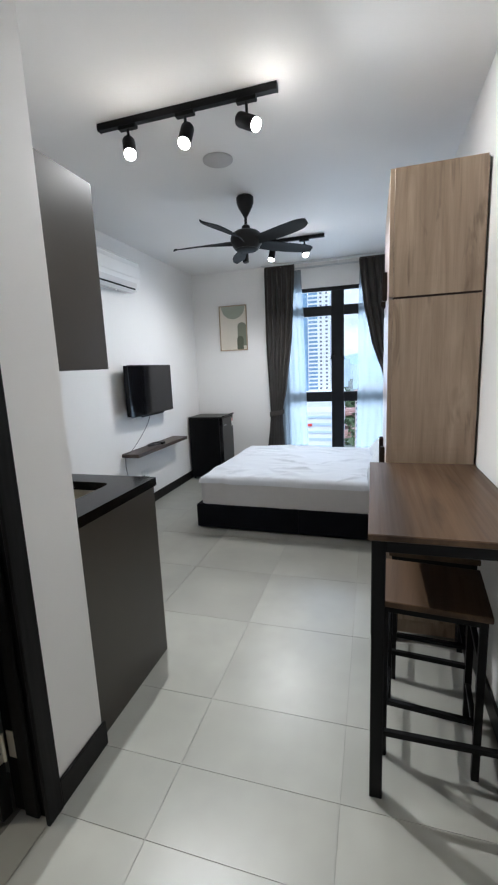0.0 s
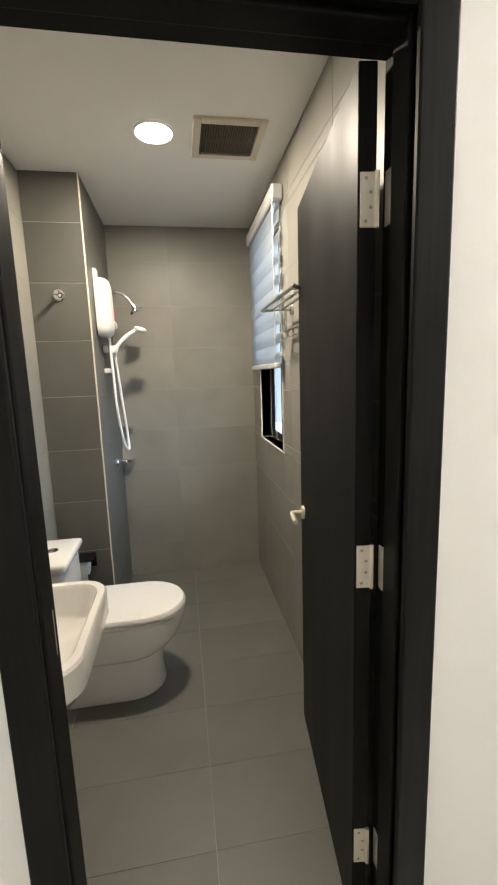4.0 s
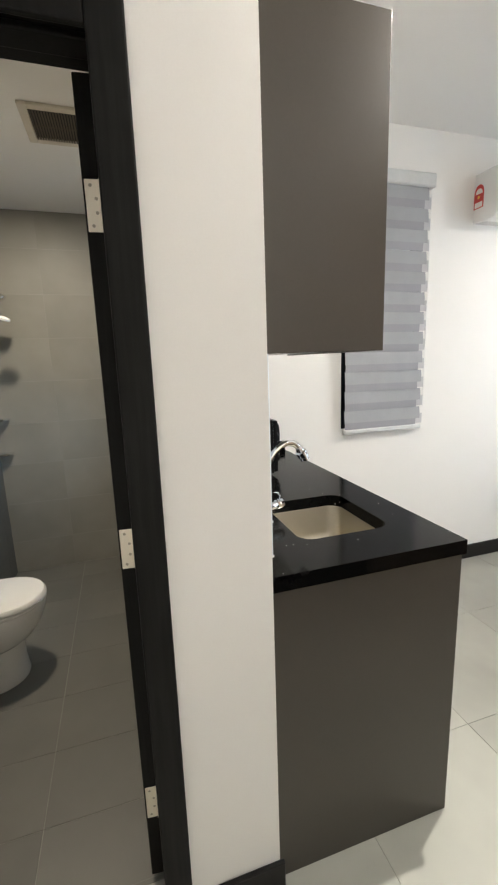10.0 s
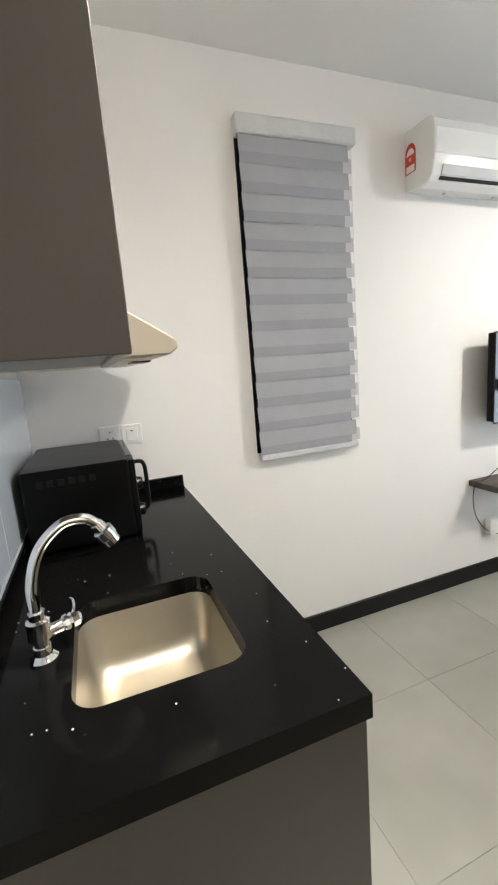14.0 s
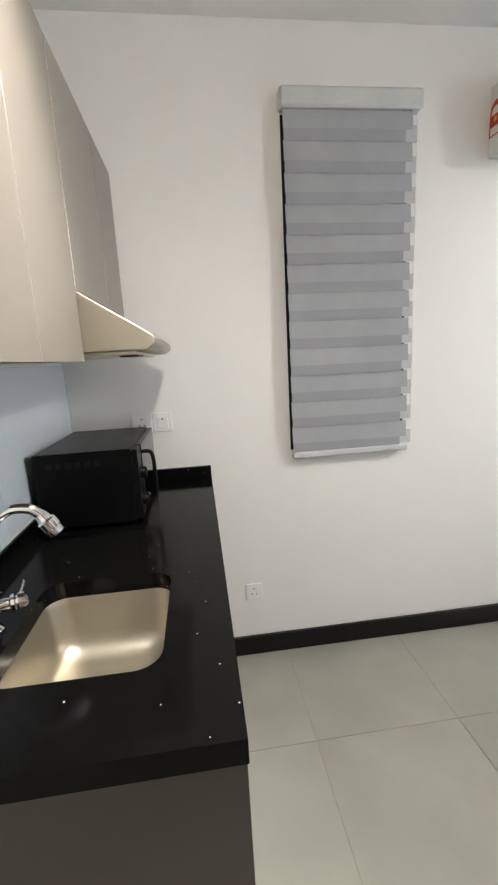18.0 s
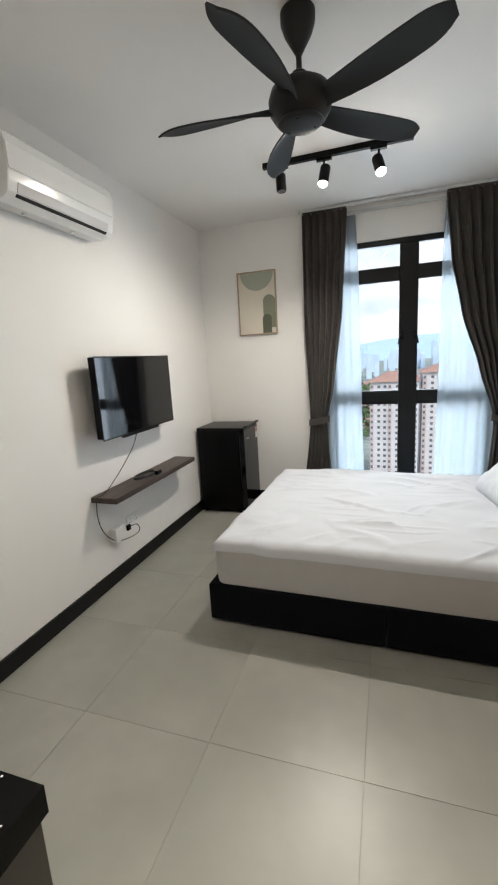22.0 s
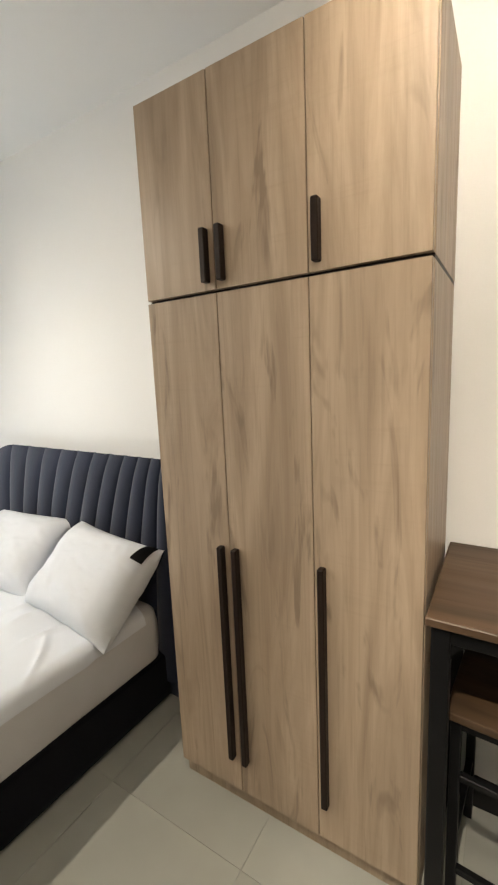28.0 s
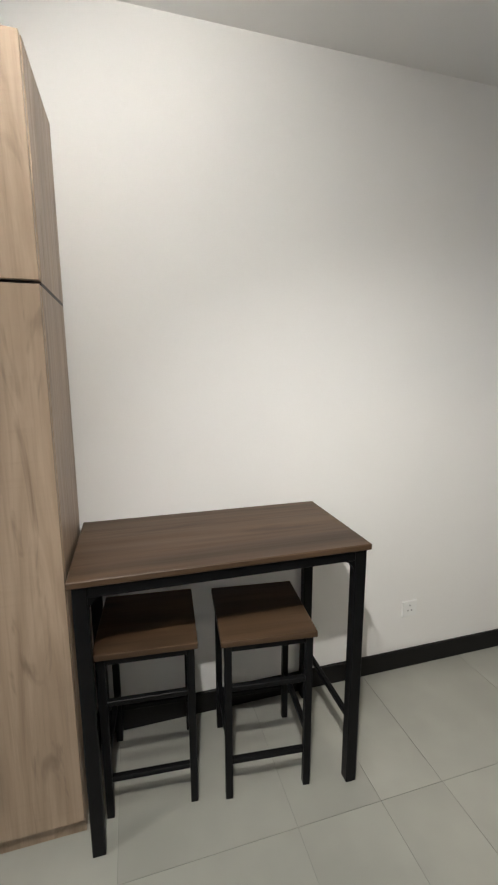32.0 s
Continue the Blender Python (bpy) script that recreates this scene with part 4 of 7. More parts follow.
# ---- zebra blinds ----
def zebra_blind(name, label, at, top, bottom, front, back, bands, horizontal, depth, dropped=True, cloth=BLIND, behind=BLINDBACK, low=BLINDLOW):
    """A zebra blind: horizontal is 'y' (on a wall across x) or 'x'; 'at' is the wall's face and the way out is depth's sign."""
    (f0, f1), (b0, b1) = front, back

    def bx(p, q, da, db, z0, z1, bv=0.002):
        if horizontal == "y":
            return box((at + da, p, z0), (at + db, q, z1), bv)
        lo, hi = sorted((at + da, at + db))
        return box((p, lo, z0), (q, hi, z1), bv)

    sgn = 1 if depth > 0 else -1
    base = (at, (f0 + f1) / 2, bottom) if horizontal == "y" else ((f0 + f1) / 2, at, bottom)
    root = thing(name, base, label, "blind")
    part("headrail", bx(f0, f1, sgn * 0.002, depth, top - 0.075, top, 0.008), ALU, root, "pale aluminium cassette", False)
    pitch = (top - 0.075 - bottom) / bands
    for k in range(bands):
        z1 = top - 0.07 - k * pitch
        part("back_band", bx(b0, b1, sgn * 0.022, sgn * 0.0235, z1 - pitch * 0.97, z1 - pitch * 0.42, 0), behind, root)
        jit = 0.0015 * math.sin(7.3 * k)

        def slat(u, v, z1=z1, jit=jit):
            o = sgn * (depth * sgn * 0.62 + 0.004 * math.sin(math.pi * v) + 0.005 * v + jit)
            p = f0 + 0.012 + (f1 - f0 - 0.05) * u
            z = z1 - pitch * 1.02 * v - 0.004 * u * (1 if k % 2 else 0.3)
            return (at + o, p, z) if horizontal == "y" else (p, at + o, z)

        part("band", sheet_of(5, 4, lambda u, v: slat(u, v * 0.62), 0.0016), cloth, root, "", True)
        part("voile_band", sheet_of(5, 4, lambda u, v: slat(0.004 + u * 0.94, 0.62 + v * 0.38), 0.0012), low, root, "", True)
    part("bottom_rail", bx(f0 + 0.01, f1 - 0.03, depth * 0.35, depth * 0.85, bottom - 0.022, bottom + 0.006, 0.006), ALU, root, "pale bottom rail")
    part("pull_chain", rod((at + depth * 0.6, f1 - 0.015, top - 0.07), (at + depth * 0.6, f1 - 0.015, bottom + 0.12), 0.002, 6) if horizontal == "y" else rod((f1 - 0.02, at + depth * 0.9, top - 0.07), (f1 - 0.02, at + depth * 0.9, bottom - 0.4), 0.002, 6), WHITEPLAST, root)
    return root


zebra_blind("zebra_blind", "grey zebra roller blind lowered over a small window", W, 2.535, 1.05, (2.505, 3.105), (2.555, 3.10), 12, "y", 0.062)
zebra_blind("zebra_blind", "grey zebra roller blind half lowered over the bathroom window", BATH_Y1, 2.43, 1.545, (-3.48, -2.68), (-3.46, -2.70), 8, "x", -0.062, True, BLINDPALE, BLINDPALE, BLINDPALE)

# ---- television, shelf, cables ----
tv = thing("television", (-2.49, 4.392, 1.05), "black flat-screen television on a wall bracket", "television")
TX = -2.462
part("body", box((TX - 0.055, 3.945, 1.055), (TX - 0.004, 4.84, 1.565), 0.006, 2), BLACKPLAST, tv)
part("bezel", merge(box((TX - 0.004, 3.936, 1.045), (TX, 4.849, 1.053), 0.001), merge(box((TX - 0.004, 3.936, 1.561), (TX, 4.849, 1.569), 0.001), merge(box((TX - 0.004, 3.936, 1.053), (TX, 3.944, 1.561), 0.001), box((TX - 0.004, 4.841, 1.053), (TX, 4.849, 1.561), 0.001)))), BLACKPLAST, tv)
part("screen", box((TX - 0.003, 3.944, 1.053), (TX - 0.001, 4.841, 1.561), 0), BLACKGLOSS, tv, "dark glossy screen switched off")
part("sensor_bar", box((TX - 0.03, 4.16, 1.027), (TX - 0.004, 4.62, 1.046), 0.004), BLACKPLAST, tv)
part("bracket", box((W, 4.25, 1.2), (W + 0.02, 4.55, 1.42), 0.003), BLACKMETAL, tv)
part("bracket_arm", box((W + 0.02, 4.36, 1.27), (TX - 0.055, 4.44, 1.35), 0.004), BLACKMETAL, tv)
shelf = thing("wall_shelf", (W, 4.48, 0.645), "dark wenge floating wall shelf below the television", "shelf")
part("board", box((W, 3.91, 0.645), (-2.405, 5.06, 0.682), 0.002), WENGE, shelf)
cbl = thing("power_cable", (W + 0.1, 4.2, 0.682), "thin black cable hanging from the television to the socket", "cable")
part("cord", tube(((TX - 0.02, 4.33, 1.03), (W + 0.10, 4.28, 0.93), (W + 0.09, 4.12, 0.80), (W + 0.08, 3.98, 0.71), (W + 0.07, 3.93, 0.69), (W + 0.06, 3.895, 0.68), (W + 0.045, 3.90, 0.55), (W + 0.03, 3.96, 0.42), (W + 0.04, 4.06, 0.32), (W + 0.05, 4.22, 0.28), (W + 0.07, 4.30, 0.30), (W + 0.075, 4.27, 0.36), (W + 0.06, 4.20, 0.37)), 0.003, 7, 6), RUBBER, cbl, "", True)
box_ = thing("cable_coil", (-2.50, 4.42, 0.682), "small black coil of cable lying on the shelf", "cable")
part("coil", tube([(-2.50 + 0.045 * math.cos(a), 4.40 + 0.12 * math.sin(a), 0.692 + 0.008 * (a / 6.3)) for a in [0.5 * i for i in range(25)]], 0.006, 8, 4), RUBBER, box_, "", True)
part("plug", box((-2.47, 4.47, 0.682), (-2.43, 4.53, 0.71), 0.004), BLACKPLAST, box_)


def socket(name, label, face, c, wide, high, way, toggles=1, pins=True):
    """A wall plate; way 'x' faces +x, '-x' faces -x."""
    sg = 1 if way == "x" else -1
    root = thing(name, (face, c[0], c[1] - high / 2), label, "socket")
    lo, hi = sorted((face, face + sg * 0.009))
    pl = part("plate", box((lo, c[0] - wide / 2, c[1] - high / 2), (hi, c[0] + wide / 2, c[1] + high / 2), 0.003, 2), WHITEPLAST, root)
    f = face + sg * 0.009
    for k in range(toggles):
        cy = c[0] + (k - (toggles - 1) / 2) * wide / max(1, toggles)
        if pins:
            lo, hi = sorted((f, f + sg * 0.003))
            part("switch", box((lo, cy + 0.012, c[1] + 0.010), (hi, cy + 0.026, c[1] + 0.032), 0.001), WHITEPLAST, root)
            for dy, dz in ((0, 0.018), (-0.011, -0.010), (0.011, -0.010)):
                lo, hi = sorted((f, f + sg * 0.0006))
                part("pin_hole", box((lo, cy - 0.004 + dy, c[1] + dz - 0.004), (hi, cy + 0.004 + dy, c[1] + dz + 0.004), 0), GREYINK, root)
        else:
            lo, hi = sorted((f, f + sg * 0.004))
            part("rocker", box((lo, cy - 0.024, c[1] - 0.028), (hi, cy + 0.024, c[1] + 0.028), 0.002), WHITEPLAST, root)
            lo, hi = sorted((f + sg * 0.004, f + sg * 0.0046))
            part("marker", box((lo, cy - 0.004, c[1] + 0.012), (hi, cy + 0.004, c[1] + 0.018), 0), DARKGAP, root)
    return root


socket("wall_socket", "white wall socket low on the white wall", W, (2.303, 0.350), 0.086, 0.086, "x")
socket("wall_socket", "white wall socket low on the white wall near the bar table", E, (0.998, 0.338), 0.086, 0.086, "-x")
socket("wall_socket", "white double wall socket with a plug under the shelf", W, (4.32, 0.375), 0.146, 0.086, "x", 2)
pg = thing("power_plug", (W + 0.009, 4.10, 0.32), "grey-white power adapter plugged in below the shelf", "plug")
part("body", box((W + 0.009, 4.045, 0.305), (W + 0.055, 4.155, 0.405), 0.006, 2), WHITEPLAST, pg)
part("cord_plug", box((W + 0.055, 4.16, 0.35), (W + 0.075, 4.20, 0.39), 0.004), BLACKPLAST, pg)
socket("wall_socket", "white wall plate behind the power adapter", W, (4.10, 0.355), 0.086, 0.086, "x")
socket("light_switch", "white rocker switch above the kitchen counter", W, (1.933, 1.237), 0.086, 0.086, "x", 1, False)
socket("wall_socket", "white socket above the kitchen counter", W, (1.842, 1.237), 0.086, 0.086, "x", 1, True)

# ---- mini fridge ----
fr = thing("mini_fridge", (-2.35, 5.72, 0.0), "black mini fridge standing in the corner on the tiles", "fridge")
part("cabinet", box((W + 0.03, 5.49, 0.03), (-2.135, 5.925, 0.845), 0.006, 2), BLACKPLAST, fr)
part("top_plate", box((W + 0.028, 5.485, 0.845), (-2.08, 5.93, 0.864), 0.005, 2), BLACKPLAST, fr)
fd = part("door", box((-2.128, 5.487, 0.06), (-2.08, 5.928, 0.843), 0.008, 2), BLACKGLOSS, fr, "glossy black fridge door")
part("handle_lip", box((-2.085, 5.50, 0.864), (-2.055, 5.915, 0.880), 0.004), BLACKPLAST, fr)
part("sticker", box((-2.0802, 5.86, 0.70), (-2.079, 5.91, 0.81), 0), WHITEINK, fd, "small white and red label")
part("sticker_band", box((-2.0792, 5.865, 0.77), (-2.0782, 5.905, 0.80), 0), REDINK, fd)
part("maker_plate", box((-2.0802, 5.56, 0.74), (-2.079, 5.64, 0.752), 0), GREYINK, fd)
part("kick_panel", box((-2.135, 5.50, 0.02), (-2.10, 5.915, 0.058), 0.003), BLACKPLAST, fr)
for fx_, fy_ in ((-2.54, 5.53), (-2.17, 5.53), (-2.54, 5.88), (-2.17, 5.88)):
    part("foot", rod((fx_, fy_, 0), (fx_, fy_, 0.032), 0.015), BLACKPLAST, fr)

# ---- framed print ----
art = thing("framed_print", (-2.02, N, 1.745), "framed abstract print with sage and olive arches on beige", "picture")
AX0, AX1, PZ0, PZ1 = -2.210, -1.816, 1.741, 2.342
FY0, FY1 = N - 0.024, N
for a, b in (((AX0, FY0, PZ0), (AX0 + 0.011, FY1, PZ1)), ((AX1 - 0.011, FY0, PZ0), (AX1, FY1, PZ1)), ((AX0 + 0.011, FY0, PZ0), (AX1 - 0.011, FY1, PZ0 + 0.011)), ((AX0 + 0.011, FY0, PZ1 - 0.011), (AX1 - 0.011, FY1, PZ1))):
    part("frame", box(a, b, 0.0015), ARTFRAME, art)
IX0, IX1, IZ0, IZ1 = AX0 + 0.011, AX1 - 0.011, PZ0 + 0.011, PZ1 - 0.011
cv = part("print", box((IX0, N - 0.014, IZ0), (IX1, N - 0.002, IZ1), 0), ARTPAPER, art, "beige print surface")


def arc(cx, cz, r, a0, a1, n=24):
    return [(cx + r * math.cos(radians(a0 + (a1 - a0) * i / n)), cz + r * math.sin(radians(a0 + (a1 - a0) * i / n))) for i in range(n + 1)]


part("half_moon", prism(arc((IX0 + IX1) / 2 + 0.005, IZ1 - 0.002, 0.168, 180, 360), "y", N - 0.0148, N - 0.0141), ARTSAGE, cv)
part("arch", prism(arc(IX1 - 0.063, IZ0 + 0.30, 0.062, 0, 180) + [(IX1 - 0.125, IZ0 + 0.05), (IX1 - 0.001, IZ0 + 0.05)], "y", N - 0.0148, N - 0.0141), ARTOLIVE, cv)
part("small_arch", prism(arc(IX1 - 0.09, IZ0 + 0.135, 0.046, 0, 180) + [(IX1 - 0.136, IZ0), (IX1 - 0.044, IZ0)], "y", N - 0.0156, N - 0.0149), ARTDARK, cv)

# ---- bed ----
BX0, BX1, BY0, BY1 = -1.742, 0.215, 3.80, 5.45
bed = thing("bed", (-0.76, 4.62, 0), "queen bed with black base, navy channelled headboard and white mattress", "bed")
for bxa, bxb in ((BX0, -0.7635), (-0.7605, BX1)):
    part("base", box((bxa, BY0, 0.016), (bxb, BY1, 0.240), 0.012, 3), BEDBASE, bed, "black fabric divan base half")
for fx_ in (BX0 + 0.08, -0.70, BX1 - 0.1):
    for fy_ in (BY0 + 0.08, BY1 - 0.08):
        part("foot", rod((fx_, fy_, 0), (fx_, fy_, 0.02), 0.025), BLACKPLAST, bed)


def soft_box(x0, y0, z0, x1, y1, z1, r, wrinkle, nx=90, ny=80):
    """A mattress: rounded edges, slightly bellied sides and a lightly creased top."""
    bm = bmesh.new()
    rings = []
    levels = [(0.0, 0.012), (0.015, 0.0), (0.30, -0.006), (0.65, -0.006), (1 - r / (z1 - z0), 0.0)]
    for s, inset in levels:
        rings.append((z0 + (z1 - z0) * s, inset))
    for k in range(1, 6):
        a = radians(90 * k / 6)
        rings.append((z1 - r + r * math.sin(a), r * (1 - math.cos(a))))
    verts = []
    for z, inset in rings:
        pts = round_rect(x0 + inset, y0 + inset, x1 - inset, y1 - inset, max(0.02, 0.07 - inset * 0.5), 6)
        out = []
        for (ax, ay), (bx_, by_) in zip(pts, pts[1:] + pts[:1]):
            n = max(1, int(math.hypot(bx_ - ax, by_ - ay) / 0.08))
            out += [(ax + (bx_ - ax) * i / n, ay + (by_ - ay) * i / n) for i in range(n)]
        verts.append((z, out))
    n = min(len(o) for _, o in verts)
    rr = []
    for z, out in verts:
        idx = [out[int(i * len(out) / n)] for i in range(n)]
        rr.append([bm.verts.new((px, py, z + wrinkle * 0.5 * noise.noise(Vector((px * 6, py * 6, z * 8))))) for px, py in idx])
    loft(rr, bm, True, False)
    # top as a fan of inner rings
    cx, cy = (x0 + x1) / 2, (y0 + y1) / 2
    last = rr[-1]
    for s in (0.97, 0.93, 0.88, 0.82, 0.75, 0.67, 0.58, 0.48, 0.37, 0.25, 0.12):
        ring = []
        for v in rr[-1]:
            px, py = cx + (v.co.x - cx) * s, cy + (v.co.y - cy) * s
            ring.append(bm.verts.new((px, py, z1 + 0.004)))
        for i in range(n):
            j = (i + 1) % n
            bm.faces.new((last[i], last[j], ring[j], ring[i]))
        last = ring
    bm.faces.new(last)
    return bm


part("mattress", soft_box(BX0 + 0.035, BY0 + 0.02, 0.238, BX1 - 0.01, BY1 - 0.03, 0.495, 0.05, 0.004), SIDE, bed, "mattress in a pale grey fitted sheet", True)


def crease(x, y, ang, along, across, seed, width):
    """A thin ridge that wanders along one direction of the cloth."""
    c, s_ = math.cos(ang), math.sin(ang)
    p, q = x * c + y * s_, -x * s_ + y * c
    n = noise.noise(Vector((p * along, q * across + 0.5 * noise.noise(Vector((p * 2.2, q * 2.2, seed + 7))), seed)))
    gate = max(0.0, min(1.0, 3.2 * noise.noise(Vector((p * 1.9, q * 1.9, seed + 20)))))
    return gate * max(0.0, 1 - abs(n) / width) ** 1.5


def duvet_at(u, v):
    """A white sheet over the mattress, creased along slanting lines, its edge lapping over the rim."""
    x0, x1, y0_, y1_ = BX0 + 0.029, 0.10, BY0 + 0.013, BY1 - 0.022
    x, y = x0 + (x1 - x0) * u, y0_ + (y1_ - y0_) * v
    d = min(u * (x1 - x0), v * (y1_ - y0_), (1 - v) * (y1_ - y0_))
    z = 0.004 * noise.noise(Vector((x * 7, y * 7, 5))) + 0.008 * noise.noise(Vector((x * 1.6, y * 1.6, 9)))
    z += 0.022 * crease(x, y, 0.35, 0.7, 3.6, 1.0, 0.17) + 0.020 * crease(x, y, -0.45, 0.8, 3.8, 4.0, 0.16)
    z += 0.018 * crease(x, y, 0.9, 0.9, 4.2, 11.0, 0.16) + 0.006 * crease(x, y, 0.1, 1.6, 9.0, 15.0, 0.2)
    calm = min(1.0, d / 0.12)
    z = 0.507 + z * (0.45 + 0.55 * calm)
    x_out, y_out = 0.004 * noise.noise(Vector((x * 9, y * 9, 2))), 0.004 * noise.noise(Vector((x * 9, y * 9, 12)))
    if d < 0.06:
        a = 1 - d / 0.06
        z -= 0.066 * (1 - math.sqrt(max(0, 1 - a * a)))
        x, y = x + x_out * a, y + y_out * a
    return (x, y, z)


sh = thing("bed_sheet", (-0.8, 4.6, 0.5), "white creased cotton sheet spread over the mattress", "sheet")
part("cloth", sheet_of(190, 170, duvet_at, 0.003), SHEET, sh, "", True)


def headboard():
    HB0, HB1, top, chan = 3.735, 5.47, 1.19, 13
    pitch = (HB1 - HB0) / chan
    out = []
    for k in range(chan):
        a, b = HB0 + k * pitch, HB0 + (k + 1) * pitch

        def ztop(y):
            near, far = min(1, (y - HB0) / 0.07), min(1, (HB1 - y) / 0.30)
            return top - 0.06 * (1 - math.sqrt(max(0, 1 - (1 - near) ** 2))) - 0.34 * (1 - math.sqrt(max(0, 1 - (1 - far) ** 2)))

        def fn(u, v, a=a, b=b):
            y = a + (b - a) * u
            zt = ztop(min(max(y, HB0 + 0.002), HB1 - 0.002))
            z = 0.10 + (zt + 0.006 - 0.10) * v
            bul = math.sin(math.pi * u) ** 0.6 * (1 - 0.75 * v ** 8)
            roll = 0.012 * max(0, (v - 0.9) / 0.1) ** 2
            yy = y - 0.30 * v ** 1.8 * math.sin(math.pi * (y - HB0) / (HB1 - HB0)) ** 0.7
            return (0.222 - 0.028 * bul + roll, yy, z)

        out.append(sheet_of(10, 20, fn, 0.01))
    return out


for bm_ in headboard():
    part("channel", bm_, NAVY, bed, "navy padded headboard channel", True)
part("headboard_back", prism([(3.745, 0.0), (5.43, 0.0), (5.43, 0.76)] + [(5.04 + 0.38 * math.cos(radians(a)), 0.76 + 0.40 * math.sin(radians(a))) for a in range(10, 91, 10)] + [(3.80, 1.165), (3.745, 1.12)], "x", 0.224, 0.325), NAVY, bed)


def pillow_skin(centre, size, rx, ry, rz, seed):
    """The surface of a plump pillow, pinched at its corners: at(u, v, side)."""
    L, Wd, T = size
    m = pose(*centre, rx, ry, rz)

    def at(u, v, side, lift=0.0):
        a, b = 2 * u - 1, 2 * v - 1
        ex = (1 - a ** 4) ** 0.62 * (1 - b ** 4) ** 0.62
        k = 1 - 0.07 * (1 - abs(a) ** 2) * abs(b) ** 3
        j = 1 - 0.07 * (1 - abs(b) ** 2) * abs(a) ** 3
        z = side * T / 2 * ex * (1 + 0.14 * noise.noise(Vector((a * 2.2, b * 2.2, seed)))) + 0.006 * noise.noise(Vector((a * 7, b * 7, seed + 3))) * ex
        z += side * 0.006 * ex ** 0.5 * crease(a, b, 0.4 * seed, 0.9, 2.6, seed, 0.2) + side * 0.005 * ex ** 0.5 * crease(a, b, 0.4 * seed + 1.5, 0.9, 2.6, seed + 5, 0.2)
        return m @ Vector((a * L / 2 * j, b * Wd / 2 * k, z + lift))

    return at


def pillow(at, n=48):
    bm = bmesh.new()
    top_ = [[bm.verts.new(at(i / n, j / n, 1)) for j in range(n + 1)] for i in range(n + 1)]
    bot = [[top_[i][j] if i in (0, n) or j in (0, n) else bm.verts.new(at(i / n, j / n, -1)) for j in range(n + 1)] for i in range(n + 1)]
    for i in range(n):
        for j in range(n):
            bm.faces.new((top_[i][j], top_[i + 1][j], top_[i + 1][j + 1], top_[i][j + 1]))
            bm.faces.new((bot[i][j], bot[i][j + 1], bot[i + 1][j + 1], bot[i + 1][j]))
    return bm


PILLOWS = []
for c_, r_, sd, lb in (((0.015, 4.06, 0.655), (4, -42, -5), 1.0, "white plump pillow with a dark corner tag, leaning on the headboard"), ((0.02, 4.74, 0.65), (0, -40, 8), 4.0, "white plump pillow leaning on the headboard")):
    pl_ = thing("pillow", (c_[0], c_[1], 0.51), lb, "pillow", "pillows on the bed")
    PILLOWS.append(pl_)
    skin = pillow_skin(c_, (0.46, 0.63, 0.235), *r_, sd)
    part("cover", pillow(skin), SHEET, pl_, "", True)
    if sd == 1.0:
        part("corner_tag", sheet_of(14, 8, lambda u, v: skin(0.78 + 0.205 * u, 0.03 + 0.075 * v, 1, 0.005), 0.004), BLACKPLAST, pl_, "dark glossy plastic tag", True)

# the bed stands a little askew to the wall, with what lies on it
BED_TURN = pose(-0.72, 3.775, 0, 0, 0, -1.5) @ pose(0.70, -3.80, 0)
for ob in [bed, sh] + PILLOWS:
    ob.matrix_basis = BED_TURN @ ob.matrix_basis

# ---- wardrobe ----
WX, WY0, WY1, WZ = -0.092, 2.563, 3.430, 2.377
wd = thing("wardrobe", (0.12, 3.0, 0), "tall light oak wardrobe with three doors and top boxes", "wardrobe")
SEAM = 1.797
part("side_panel", box((WX + 0.021, WY0, 0.077), (E - 0.016, WY0 + 0.018, SEAM - 0.006), 0.001), OAK, wd)
part("side_panel", box((WX + 0.021, WY1 - 0.018, 0.077), (E - 0.016, WY1, SEAM - 0.006), 0.001), OAK, wd)
part("side_panel", box((WX + 0.021, WY0 - 0.001, SEAM + 0.004), (E - 0.016, WY0 + 0.018, WZ), 0.001), OAK, wd)
part("side_panel", box((WX + 0.021, WY1 - 0.018, SEAM + 0.004), (E - 0.016, WY1, WZ), 0.001), OAK, wd)
part("deck", box((WX + 0.02, WY0, SEAM - 0.006), (E - 0.016, WY1, SEAM + 0.004), 0), HANDLE, wd)
part("top_panel", box((WX + 0.021, WY0 + 0.018, WZ - 0.018), (E - 0.016, WY1 - 0.018, WZ), 0.001), OAK, wd)
part("plinth_side", box((WX + 0.049, WY0 + 0.001, 0.0), (E - 0.02, WY0 + 0.018, 0.0765), 0.001), OAK, wd)
part("plinth_side", box((WX + 0.049, WY1 - 0.018, 0.0), (E - 0.02, WY1 - 0.001, 0.0765), 0.001), OAK, wd)
part("back_panel", box((E - 0.016, WY0 + 0.005, 0.01), (E - 0.010, WY1 - 0.005, WZ - 0.01), 0), OAK, wd)
part("inner_carcass", box((WX + 0.024, WY0 + 0.018, 0.085), (WX + 0.034, WY1 - 0.018, WZ - 0.02), 0), DARKGAP, wd)
part("plinth", box((WX + 0.030, WY0 + 0.001, 0.0), (WX + 0.048, WY1 - 0.001, 0.076), 0.001), OAK, wd)
ys = [WY0, 2.860, 3.152, WY1]
